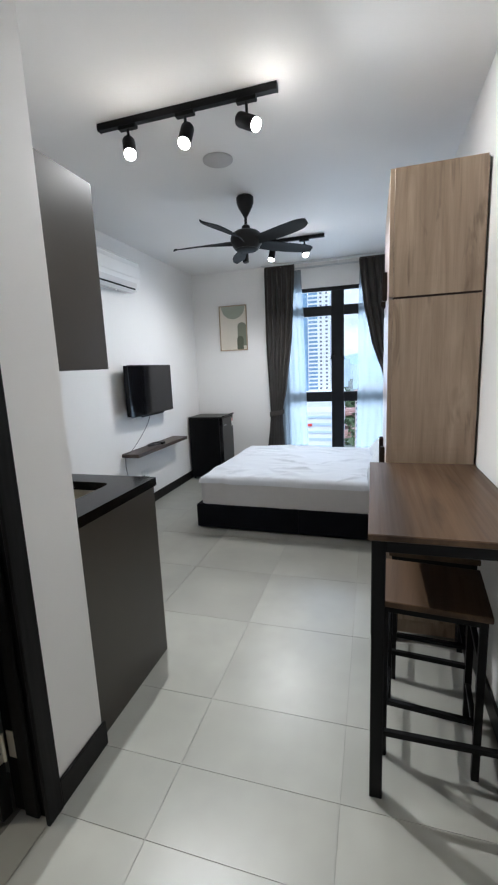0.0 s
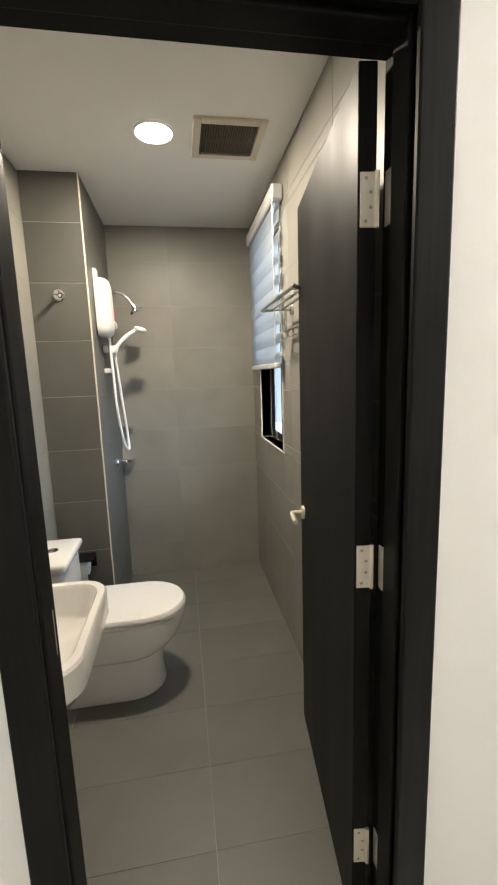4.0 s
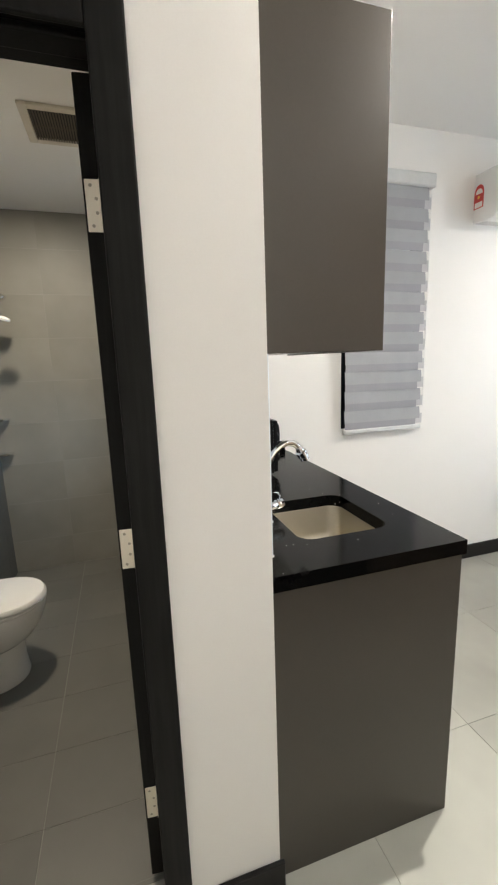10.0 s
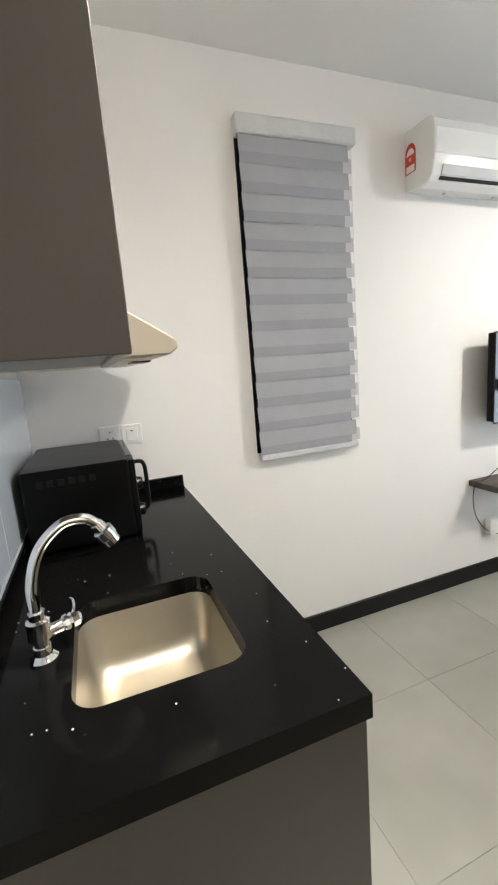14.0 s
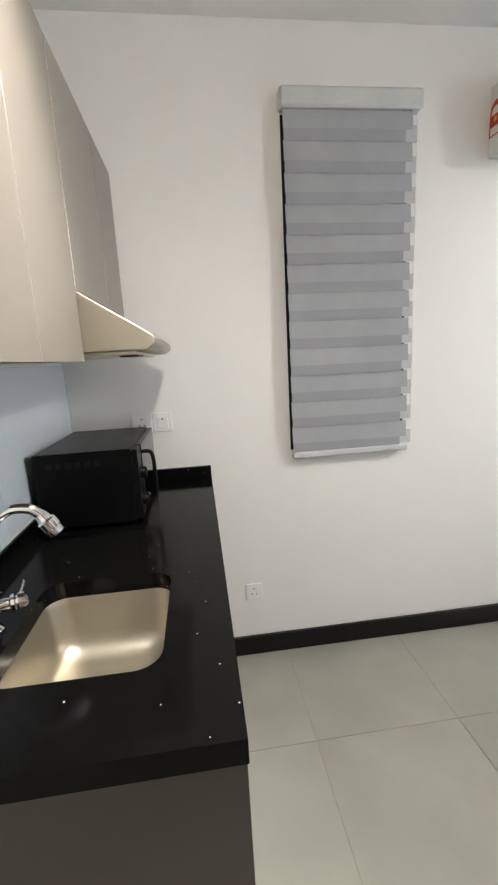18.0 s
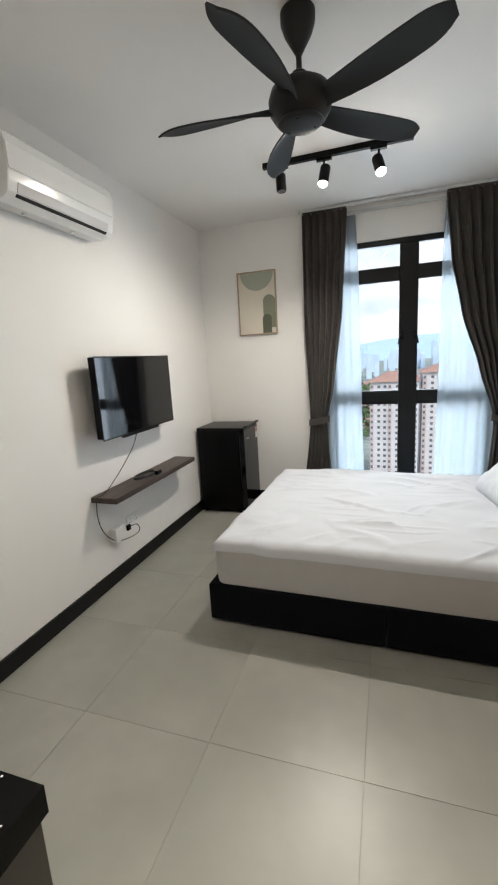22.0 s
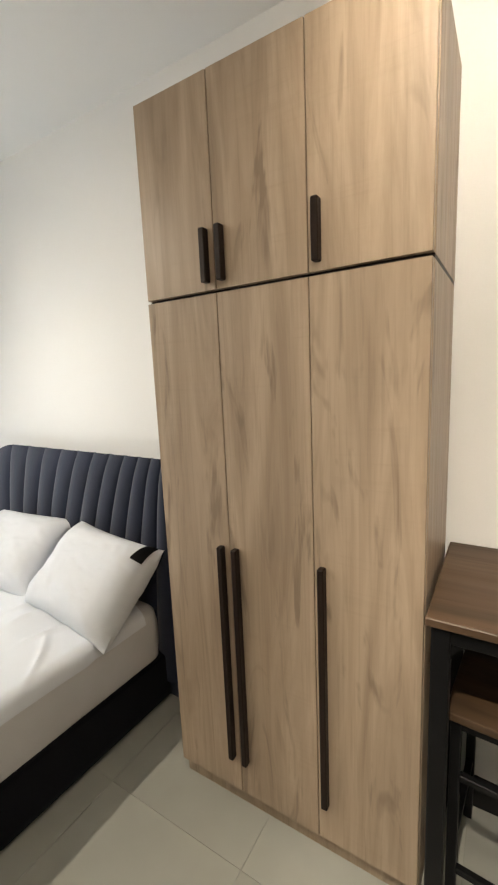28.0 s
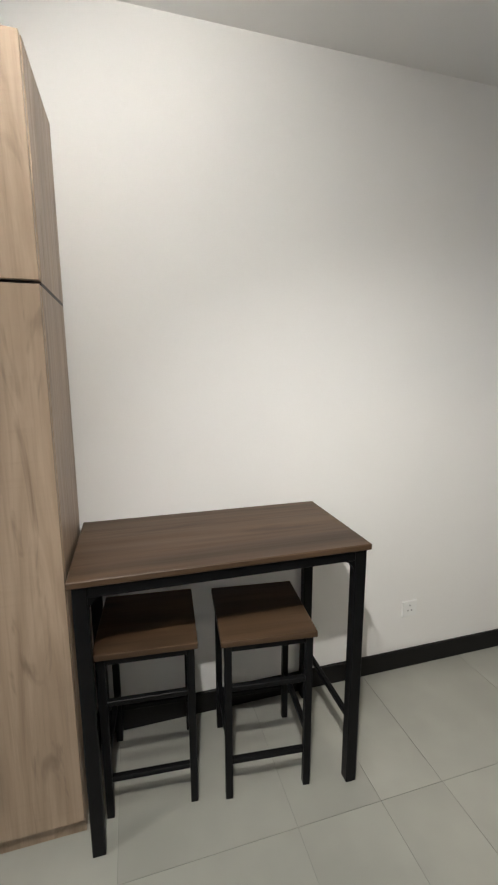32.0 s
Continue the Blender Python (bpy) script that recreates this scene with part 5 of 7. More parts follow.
for k in range(3):
    a, b = ys[k] + 0.0015, ys[k + 1] - 0.0015
    lo = part("door", box((WX, a, 0.078), (WX + 0.020, b, SEAM - 0.005), 0.0012), OAK, wd)
    up = part("door", box((WX, a, SEAM + 0.005), (WX + 0.020, b, WZ), 0.0012), OAK, wd)
    hy_ = (b - 0.026) if k in (0, 1) else (a + 0.026)
    for dr, z0_, z1_ in ((lo, 0.215, 1.005), (up, 1.822, 1.972)):
        part("handle", box((WX - 0.026, hy_ - 0.010, z0_), (WX, hy_ + 0.010, z1_), 0.003), HANDLE, dr, "dark bronze bar handle")

# ---- bar table and stools ----
tb = thing("bar_table", (0.08, 2.06, 0), "bar table with dark walnut top and black steel frame", "table")
T0, T1, TY0, TY1, TZ = -0.172, 0.326, 1.568, 2.550, 0.975
part("tabletop", box((T0, TY0, TZ - 0.022), (T1, TY1, TZ), 0.003), WALNUT, tb)
LG = 0.042
for lx in (T0 + 0.012, T1 - 0.012 - LG):
    for ly in (TY0 + 0.012, TY1 - 0.012 - LG):
        part("leg", box((lx, ly, 0.0), (lx + LG, ly + LG, TZ - 0.022), 0.003), BLACKMETAL, tb)
for lx in (T0 + 0.014, T1 - 0.014 - 0.038):
    part("apron", box((lx, TY0 + 0.012 + LG, TZ - 0.062), (lx + 0.038, TY1 - 0.012 - LG, TZ - 0.022), 0.002), BLACKMETAL, tb)
    for ly, s in ((TY0 + 0.012 + LG, 1), (TY1 - 0.012 - LG, -1)):
        gus = [(ly, TZ - 0.062)] + [(ly + s * (0.05 - 0.05 * math.sin(radians(a))), TZ - 0.062 - 0.05 + 0.05 * math.cos(radians(a))) for a in range(0, 91, 15)]
        part("gusset", prism(gus, "x", lx + 0.004, lx + 0.034), BLACKMETAL, tb)
for ly in (TY0 + 0.014, TY1 - 0.014 - 0.038):
    part("apron", box((T0 + 0.012 + LG, ly, TZ - 0.062), (T1 - 0.012 - LG, ly + 0.038, TZ - 0.022), 0.002), BLACKMETAL, tb)
    part("foot_rail", box((T0 + 0.012 + LG, ly + 0.009, 0.245), (T1 - 0.012 - LG, ly + 0.029, 0.265), 0.002), BLACKMETAL, tb)


def stool():
    root = thing("bar_stool", (0, 0, 0), "bar stool with square walnut seat and black steel legs", "stool", "stools under the bar table")
    hw, hd_, sz = 0.173, 0.183, 0.655
    part("seat", box((-hd_, -hw, sz - 0.024), (hd_, hw, sz), 0.004, 2), WALNUT, root)
    lw = 0.026
    xs = (-hd_ + 0.012, hd_ - 0.012 - lw)
    ys_ = (-hw + 0.012, hw - 0.012 - lw)
    for lx in xs:
        for ly in ys_:
            part("leg", box((lx, ly, 0), (lx + lw, ly + lw, sz - 0.024), 0.002), BLACKMETAL, root)
    for lx in xs:
        part("seat_frame", box((lx, ys_[0] + lw, sz - 0.05), (lx + lw, ys_[1], sz - 0.024), 0.002), BLACKMETAL, root)
        part("rail", box((lx + 0.003, ys_[0] + lw, 0.445), (lx + lw - 0.003, ys_[1], 0.465), 0.002), BLACKMETAL, root)
        part("rail", box((lx + 0.003, ys_[0] + lw, 0.145), (lx + lw - 0.003, ys_[1], 0.165), 0.002), BLACKMETAL, root)
    for ly in ys_:
        part("seat_frame", box((xs[0] + lw, ly, sz - 0.05), (xs[1], ly + lw, sz - 0.024), 0.002), BLACKMETAL, root)
        part("rail", box((xs[0] + lw, ly + 0.003, 0.22), (xs[1], ly + lw - 0.003, 0.24), 0.002), BLACKMETAL, root)
    return root


st1 = stool()
st1.matrix_basis = pose(0.112, 2.325, 0, 0, 0, -4.5)
copy_thing(st1, pose(0.060, 1.902, 0, 0, 0, -5.5))

# ---- kitchen ----
KX0, KX1, KYF, CTZ = W, -1.209, 2.133, 0.968
base = thing("base_cabinet", (-1.9, 1.8, 0), "grey-brown laminate kitchen base cabinet", "cabinet")
part("end_panel", box((KX1 - 0.036, KIT_Y, 0.0), (KX1 - 0.014, KYF - 0.002, CTZ - 0.0435), 0.001), KITBROWN, base)
part("carcass", box((KX0, KIT_Y, 0.10), (KX1 - 0.036, KYF - 0.05, CTZ - 0.20), 0), DARKGAP, base)
part("toe_kick", box((KX0, KYF - 0.09, 0.0), (KX1 - 0.036, KYF - 0.075, 0.10), 0.001), BLACKTRIM, base)
kd = [KX0 + 0.02, -2.14, -1.69, KX1 - 0.037]
for a, b in zip(kd, kd[1:]):
    d_ = part("door", box((a + 0.002, KYF - 0.048, 0.103), (b - 0.002, KYF - 0.030, CTZ - 0.045), 0.0015), KITBROWN, base)
    part("edge_pull", box((a + 0.06, KYF - 0.030, CTZ - 0.06), (b - 0.06, KYF - 0.024, CTZ - 0.046), 0.001), HANDLE, d_)
SK0, SK1, SKY0, SKY1 = -1.725, -1.376, 1.688, 1.998
top = thing("worktop", (-1.9, 1.83, CTZ - 0.04), "polished black quartz worktop with pale flecks", "worktop")
hole = round_rect(SK0, SKY0, SK1, SKY1, 0.05, 8)
part("slab", slab_with_hole(KX0, KIT_Y, KX1, KYF, CTZ - 0.043, CTZ, hole), STONE, top)
part("upstand", box((KX0, KIT_Y, CTZ), (KX1 - 0.03, KIT_Y + 0.018, CTZ + 0.052), 0.002), STONE, top)
part("upstand", box((KX0, KIT_Y + 0.018, CTZ), (KX0 + 0.018, KYF, CTZ + 0.052), 0.002), STONE, top)
sink = thing("sink", (-1.57, 1.84, 0.77), "brushed steel undermounted kitchen sink", "sink")
bm = bmesh.new()
rings = []
for ins, z, r in ((-0.012, CTZ - 0.0435, 0.055), (0.0, CTZ - 0.0435, 0.05), (0.002, CTZ - 0.05, 0.05), (0.010, CTZ - 0.14, 0.05), (0.018, CTZ - 0.165, 0.05), (0.035, CTZ - 0.182, 0.045), (0.065, CTZ - 0.188, 0.04)):
    rings.append([bm.verts.new((px, py, z)) for px, py in round_rect(SK0 + ins, SKY0 + ins, SK1 - ins, SKY1 - ins, max(0.02, r), 8)])
loft(rings, bm, False, True)
part("bowl", bm, STEEL, sink, "", True)
part("drain", turned((-1.55, 1.843, CTZ - 0.188), (-1.55, 1.843, CTZ - 0.183), ((0, 0.04), (0.5, 0.042), (1, 0.036)), 28), CHROME, sink)
part("strainer", turned((-1.55, 1.843, CTZ - 0.183), (-1.55, 1.843, CTZ - 0.179), ((0, 0.026), (1, 0.02)), 20), DARKGAP, sink)

fa = thing("kitchen_tap", (-1.546, 1.637, CTZ), "chrome swan-neck kitchen tap with side lever", "tap")
FX0, FY0_ = -1.546, 1.637
part("base_flange", turned((FX0, FY0_, CTZ), (FX0, FY0_, CTZ + 0.03), ((0, 0.026), (0.2, 0.026), (0.5, 0.017), (1, 0.016)), 24), CHROME, fa, "", True)
part("body", turned((FX0, FY0_, CTZ + 0.03), (FX0, FY0_, CTZ + 0.10), ((0, 0.014), (0.2, 0.014), (0.25, 0.021), (0.75, 0.021), (0.8, 0.015), (1, 0.015)), 24), CHROME, fa, "", True)
vb = part("valve", turned((FX0, FY0_, CTZ + 0.052), (FX0 - 0.014, FY0_ + 0.040, CTZ + 0.054), ((0, 0.013), (0.9, 0.013), (1, 0.011)), 20), CHROME, fa, "", True)
part("knob", turned((FX0 - 0.013, FY0_ + 0.038, CTZ + 0.054), (FX0 - 0.025, FY0_ + 0.072, CTZ + 0.056), ((0, 0.012), (0.12, 0.016), (0.3, 0.017), (0.36, 0.0135), (0.5, 0.0165), (0.85, 0.015), (1, 0.009)), 10), CHROME, vb, "ribbed chrome knob")
part("lever", tube(((FX0 - 0.020, FY0_ + 0.058, CTZ + 0.068), (FX0 - 0.028, FY0_ + 0.062, CTZ + 0.078), (FX0 - 0.044, FY0_ + 0.060, CTZ + 0.084), (FX0 - 0.060, FY0_ + 0.054, CTZ + 0.080)), 0.003, 8), CHROME, vb, "", True)
part("swan_neck", tube(((FX0, FY0_, CTZ + 0.095), (FX0 - 0.002, FY0_, CTZ + 0.15), (FX0 - 0.004, FY0_ + 0.022, CTZ + 0.215), (FX0 - 0.008, FY0_ + 0.065, CTZ + 0.255), (FX0 - 0.012, FY0_ + 0.105, CTZ + 0.257), (FX0 - 0.016, FY0_ + 0.130, CTZ + 0.238)), 0.0105, 14), CHROME, fa, "", True)
part("nozzle", turned((FX0 - 0.015, FY0_ + 0.126, CTZ + 0.242), (FX0 - 0.020, FY0_ + 0.152, CTZ + 0.198), ((0, 0.012), (0.3, 0.014), (0.35, 0.019), (0.7, 0.019), (0.75, 0.016), (1, 0.016)), 20), CHROME, fa, "", True)

mw = thing("microwave", (-2.28, 1.71, CTZ), "black microwave oven standing on the worktop", "microwave")
MX0, MX1, MY0, MY1, MZ1 = -2.54, -2.065, 1.56, 1.868, CTZ + 0.262
part("body", box((MX0, MY0, CTZ + 0.012), (MX1, MY1, MZ1), 0.006, 2), BLACKPLAST, mw)
md = part("door", box((MX0 + 0.004, MY1, CTZ + 0.018), (MX1 - 0.09, MY1 + 0.022, MZ1 - 0.004), 0.004, 2), BLACKGLOSS, mw, "black glass door")
part("control_panel", box((MX1 - 0.088, MY1, CTZ + 0.018), (MX1 - 0.003, MY1 + 0.020, MZ1 - 0.004), 0.004, 2), BLACKPLAST, mw)
part("handle", tube(((MX1 - 0.10, MY1 + 0.02, MZ1 - 0.03), (MX1 - 0.10, MY1 + 0.055, MZ1 - 0.04), (MX1 - 0.10, MY1 + 0.06, MZ1 - 0.12), (MX1 - 0.10, MY1 + 0.055, CTZ + 0.07), (MX1 - 0.10, MY1 + 0.02, CTZ + 0.06)), 0.007), BLACKPLAST, md, "", True)
part("knob", turned((MX1 - 0.045, MY1 + 0.02, CTZ + 0.08), (MX1 - 0.045, MY1 + 0.04, CTZ + 0.08), ((0, 0.022), (0.8, 0.02), (1, 0.016)), 20), BLACKPLAST, mw)
part("knob", turned((MX1 - 0.045, MY1 + 0.02, CTZ + 0.17), (MX1 - 0.045, MY1 + 0.04, CTZ + 0.17), ((0, 0.022), (0.8, 0.02), (1, 0.016)), 20), BLACKPLAST, mw)
for fx_ in (MX0 + 0.04, MX1 - 0.04):
    for fy_ in (MY0 + 0.04, MY1 - 0.04):
        part("foot", rod((fx_, fy_, CTZ), (fx_, fy_, CTZ + 0.014), 0.014), BLACKPLAST, mw)
for k in range(6):
    part("vent_slot", box((MX1 - 0.0005, MY0 + 0.04 + 0.03 * k, MZ1 - 0.05), (MX1 + 0.0006, MY0 + 0.058 + 0.03 * k, MZ1 - 0.03), 0), BLACKTRIM, mw)

sp = thing("splashback", (-1.9, KIT_Y, CTZ + 0.05), "pale blue-white glossy glass splashback", "splashback")
part("panel", box((KX0, KIT_Y, CTZ + 0.058), (-1.90, KIT_Y + 0.006, 1.508), 0.001), SPLASH, sp)
part("panel", box((-1.898, KIT_Y, CTZ + 0.058), (KX1, KIT_Y + 0.006, 1.508), 0.001), SPLASH, sp)
part("edge_trim", box((KX0, KIT_Y + 0.001, CTZ + 0.0525), (KX1 - 0.002, KIT_Y + 0.010, CTZ + 0.0575), 0.001), WHITEPLAST, sp, "white silicone edge")

UX1, UYF, UZ0, UZ1, UZD = -1.215, 1.836, 1.512, 2.213, 2.190
uc = thing("wall_cabinet", (-1.48, KIT_Y, UZ0), "wall cabinet with taupe gloss doors and brown end panel", "cabinet", "kitchen wall cabinets")
part("end_panel", box((UX1 - 0.018, KIT_Y, UZ0 - 0.003), (UX1, UYF, UZ1), 0.001), KITBROWN, uc)
part("carcass", box((-1.774, KIT_Y + 0.006, UZ0 + 0.002), (UX1 - 0.018, UYF - 0.021, UZD), 0), KITDOOR, uc)
part("door", box((-1.492, UYF - 0.019, UZ0 - 0.003), (UX1 - 0.0195, UYF, UZD), 0.0015), KITDOOR, uc)
part("door", box((-1.774, UYF - 0.019, UZ0 - 0.003), (-1.495, UYF, UZD), 0.0015), KITDOOR, uc)
uc2 = thing("wall_cabinet", (-2.1, KIT_Y, 1.675), "shorter taupe wall cabinet above the cooker hood", "cabinet", "kitchen wall cabinets")
part("carcass", box((-2.46, KIT_Y + 0.006, 1.676), (-1.780, UYF - 0.021, UZD), 0), KITDOOR, uc2)
part("door", box((-2.163, UYF - 0.019, 1.675), (-1.779, UYF, UZD), 0.0015), KITDOOR, uc2)
part("door", box((-2.46, UYF - 0.019, 1.675), (-2.167, UYF, UZD), 0.0015), KITDOOR, uc2)
hood = thing("cooker_hood", (-2.1, KIT_Y, 1.512), "slim steel cooker hood with sloping front", "cooker hood")
part("body", prism([(KIT_Y + 0.006, 1.53), (1.985, 1.53), (2.005, 1.545), (2.003, 1.565), (1.985, 1.578), (UYF, 1.672), (KIT_Y + 0.006, 1.672)], "x", -2.45, -1.779, 0.003), STEEL, hood)
part("grease_filter", box((-2.36, 1.60, 1.522), (-1.83, 1.95, 1.5305), 0.002), NICKEL, hood)
part("switch_strip", box((-2.0, 1.90, 1.518), (-1.88, 1.95, 1.523), 0.002), BLACKPLAST, hood)
part("lamp_cover", turned((-2.3, 1.9, 1.531), (-2.3, 1.9, 1.518), ((0, 0.03), (1, 0.026)), 20), WHITEPLAST, hood)

# ---- bathroom things ----
wc = thing("toilet", (-2.5, 0.4, BATH_Z), "white one-piece ceramic toilet with closed lid", "toilet")
TC = -2.500
TK = -2.470
part("tank", box((TK - 0.156, BATH_Y0 + 0.012, 0.28), (TK + 0.156, 0.248, 0.655), 0.03, 4), CERAMIC, wc, "", True)
part("tank_lid", box((TK - 0.168, BATH_Y0 + 0.010, 0.657), (TK + 0.168, 0.266, 0.70), 0.016, 3), CERAMIC, wc, "", True)
bt = part("flush_button", turned((TK - 0.006, 0.165, 0.70), (TK - 0.006, 0.165, 0.706), ((0, 0.027), (0.7, 0.027), (1, 0.023)), 28), CHROME, wc, "chrome flush button", True)
part("button_split", box((TK - 0.007, 0.145, 0.706), (TK - 0.005, 0.185, 0.7066), 0), DARKGAP, bt)


def d_shape(cx, y0_, y1_, half, n=24):
    """A D in plan: straight at the back, round at the front."""
    pts = [(cx + half, y0_), (cx + half, y1_ - half * 1.15)]
    for i in range(1, n):
        a = math.pi * i / n
        pts.append((cx + half * math.cos(a), y1_ - half * 1.15 + half * 1.15 * math.sin(a)))
    pts += [(cx - half, y1_ - half * 1.15), (cx - half, y0_)]
    return pts


def d_loft(rows):
    bm_ = bmesh.new()
    loft([[bm_.verts.new((px, py, z)) for px, py in d_shape(TC, a, b, h)] for z, a, b, h in rows], bm_)
    return bm_


part("bowl", d_loft(((BATH_Z, 0.17, 0.645, 0.140), (BATH_Z + 0.02, 0.165, 0.65, 0.143), (0.06, 0.165, 0.638, 0.139), (0.13, 0.165, 0.640, 0.142), (0.158, 0.165, 0.643, 0.144), (0.164, 0.162, 0.662, 0.154), (0.185, 0.16, 0.692, 0.165), (0.24, 0.155, 0.732, 0.179), (0.30, 0.15, 0.755, 0.186), (0.335, 0.15, 0.760, 0.187), (0.345, 0.15, 0.757, 0.185))), CERAMIC, wc, "", True)
part("back_plinth", box((TC - 0.138, BATH_Y0 + 0.012, BATH_Z), (TC + 0.138, 0.20, 0.30), 0.012, 2), CERAMIC, wc)
part("seat", d_loft(((0.347, 0.262, 0.762, 0.186), (0.352, 0.26, 0.768, 0.19), (0.362, 0.26, 0.768, 0.19), (0.365, 0.262, 0.764, 0.187))), CERAMIC, wc, "", True)
part("lid", d_loft(((0.367, 0.258, 0.766, 0.188), (0.372, 0.255, 0.77, 0.191), (0.385, 0.255, 0.768, 0.190), (0.395, 0.26, 0.758, 0.182), (0.398, 0.275, 0.73, 0.165))), CERAMIC, wc, "", True)
for dx in (-0.09, 0.09):
    part("hinge", box((TC + dx - 0.025, 0.235, 0.345), (TC + dx + 0.025, 0.262, 0.385), 0.006, 2), CERAMIC, wc)

bs_ = thing("wash_basin", (-1.69, 0.27, 0.55), "white wall-hung ceramic wash basin", "basin")
BX, BXX, BYF, BZ = -1.945, -1.435, 0.520, 0.795
outer = [(BXX, BATH_Y0), (BXX, BYF - 0.09)] + [(BXX - 0.09 + 0.09 * math.cos(radians(a)), BYF - 0.09 + 0.09 * math.sin(radians(a))) for a in range(15, 90, 15)] + [(BXX - 0.09, BYF), (BX + 0.09, BYF)] + [(BX + 0.09 - 0.09 * math.sin(radians(a)), BYF - 0.09 + 0.09 * math.cos(radians(a))) for a in range(15, 90, 15)] + [(BX, BYF - 0.09), (BX, BATH_Y0)]


def shrink(pts, d, yb, dz_back):
    cx, cy = (BX + BXX) / 2, (yb + BYF) / 2
    out = []
    for px, py in pts:
        sx = (px - cx) * (1 - d / ((BXX - BX) / 2)) + cx
        py2 = max(py, yb)
        sy = (py2 - cy) * (1 - d / ((BYF - yb) / 2)) + cy
        out.append((sx, sy))
    return out


bm = bmesh.new()
rows = []
for pts, z in ((shrink(outer, 0.10, BATH_Y0, 0), BZ - 0.185), (shrink(outer, 0.055, BATH_Y0, 0), BZ - 0.17), (shrink(outer, 0.012, BATH_Y0, 0), BZ - 0.10), (shrink(outer, 0.0, BATH_Y0, 0), BZ - 0.085), (shrink(outer, 0.0, BATH_Y0, 0), BZ - 0.008), (shrink(outer, 0.006, BATH_Y0, 0), BZ), (shrink(outer, 0.026, BATH_Y0 + 0.12, 0), BZ), (shrink(outer, 0.034, BATH_Y0 + 0.125, 0), BZ - 0.012), (shrink(outer, 0.055, BATH_Y0 + 0.13, 0), BZ - 0.09), (shrink(outer, 0.10, BATH_Y0 + 0.14, 0), BZ - 0.13), (shrink(outer, 0.16, BATH_Y0 + 0.15, 0), BZ - 0.14)):
    rows.append([bm.verts.new((px, py, z)) for px, py in pts])
loft(rows, bm)
part("bowl", bm, CERAMIC, bs_, "", True)
part("waste", turned((-1.69, 0.305, BZ - 0.1395), (-1.69, 0.305, BZ - 0.133), ((0, 0.033), (0.5, 0.033), (0.9, 0.026), (1, 0.022)), 28), CHROME, bs_, "", True)
part("waste_hole", turned((-1.69, 0.305, BZ - 0.1332), (-1.69, 0.305, BZ - 0.1325), ((0, 0.021), (1, 0.0205)), 24), DARKGAP, bs_)
part("plug", turned((-1.69, 0.300, BZ - 0.1325), (-1.69, 0.300, BZ - 0.126), ((0, 0.014), (0.6, 0.015), (1, 0.011)), 24), NICKEL, bs_, "", True)
part("overflow", turned((-1.69, 0.188, BZ - 0.06), (-1.69, 0.197, BZ - 0.061), ((0, 0.014), (0.7, 0.014), (1, 0.010)), 20), CHROME, bs_, "", True)
part("trap_cover", turned((-1.69, 0.310, BZ - 0.18), (-1.69, 0.310, 0.41), ((0, 0.05), (0.05, 0.05), (0.9, 0.038), (1, 0.03)), 24), CERAMIC, bs_, "white waste pipe sleeve", True)
bt_ = thing("basin_tap", (-1.69, 0.11, BZ), "chrome basin mixer tap", "tap")
part("body", turned((-1.69, 0.11, BZ), (-1.69, 0.11, BZ + 0.125), ((0, 0.028), (0.08, 0.024), (0.85, 0.023), (1, 0.021)), 24), CHROME, bt_, "", True)
part("spout", prism([(0.115, BZ + 0.085), (0.262, BZ + 0.092), (0.266, BZ + 0.100), (0.258, BZ + 0.108), (0.115, BZ + 0.116)], "x", -1.708, -1.672, 0.004), CHROME, bt_)
part("aerator", turned((-1.69, 0.248, BZ + 0.092), (-1.69, 0.248, BZ + 0.080), ((0, 0.012), (1, 0.011)), 18), CHROME, bt_)
part("lever", prism([(0.095, BZ + 0.126), (0.14, BZ + 0.130), (0.225, BZ + 0.146), (0.225, BZ + 0.151), (0.13, BZ + 0.140), (0.095, BZ + 0.138)], "x", -1.704, -1.676, 0.002), CHROME, bt_)
hz_ = thing("flexible_hose", (-2.2, 0.09, 0.2), "braided steel water hose looped beside the toilet", "hose")
part("hose", tube(((-2.20, 0.075, 0.36), (-2.257, 0.10, 0.24), (-2.325, 0.11, 0.07), (-2.342, 0.11, 0.0), (-2.30, 0.11, -0.032), (-2.235, 0.11, -0.012), (-2.175, 0.10, 0.10), (-2.15, 0.085, 0.25), (-2.05, 0.07, 0.50)), 0.007), SATIN, hz_, "", True)
part("valve", turned((-2.20, 0.05, 0.36), (-2.20, 0.10, 0.36), ((0, 0.025), (0.2, 0.025), (0.3, 0.014), (1, 0.014)), 18), CHROME, hz_, "", True)
part("valve_handle", tube(((-2.20, 0.10, 0.36), (-2.23, 0.108, 0.36), (-2.262, 0.11, 0.357)), 0.006), CHROME, hz_, "", True)

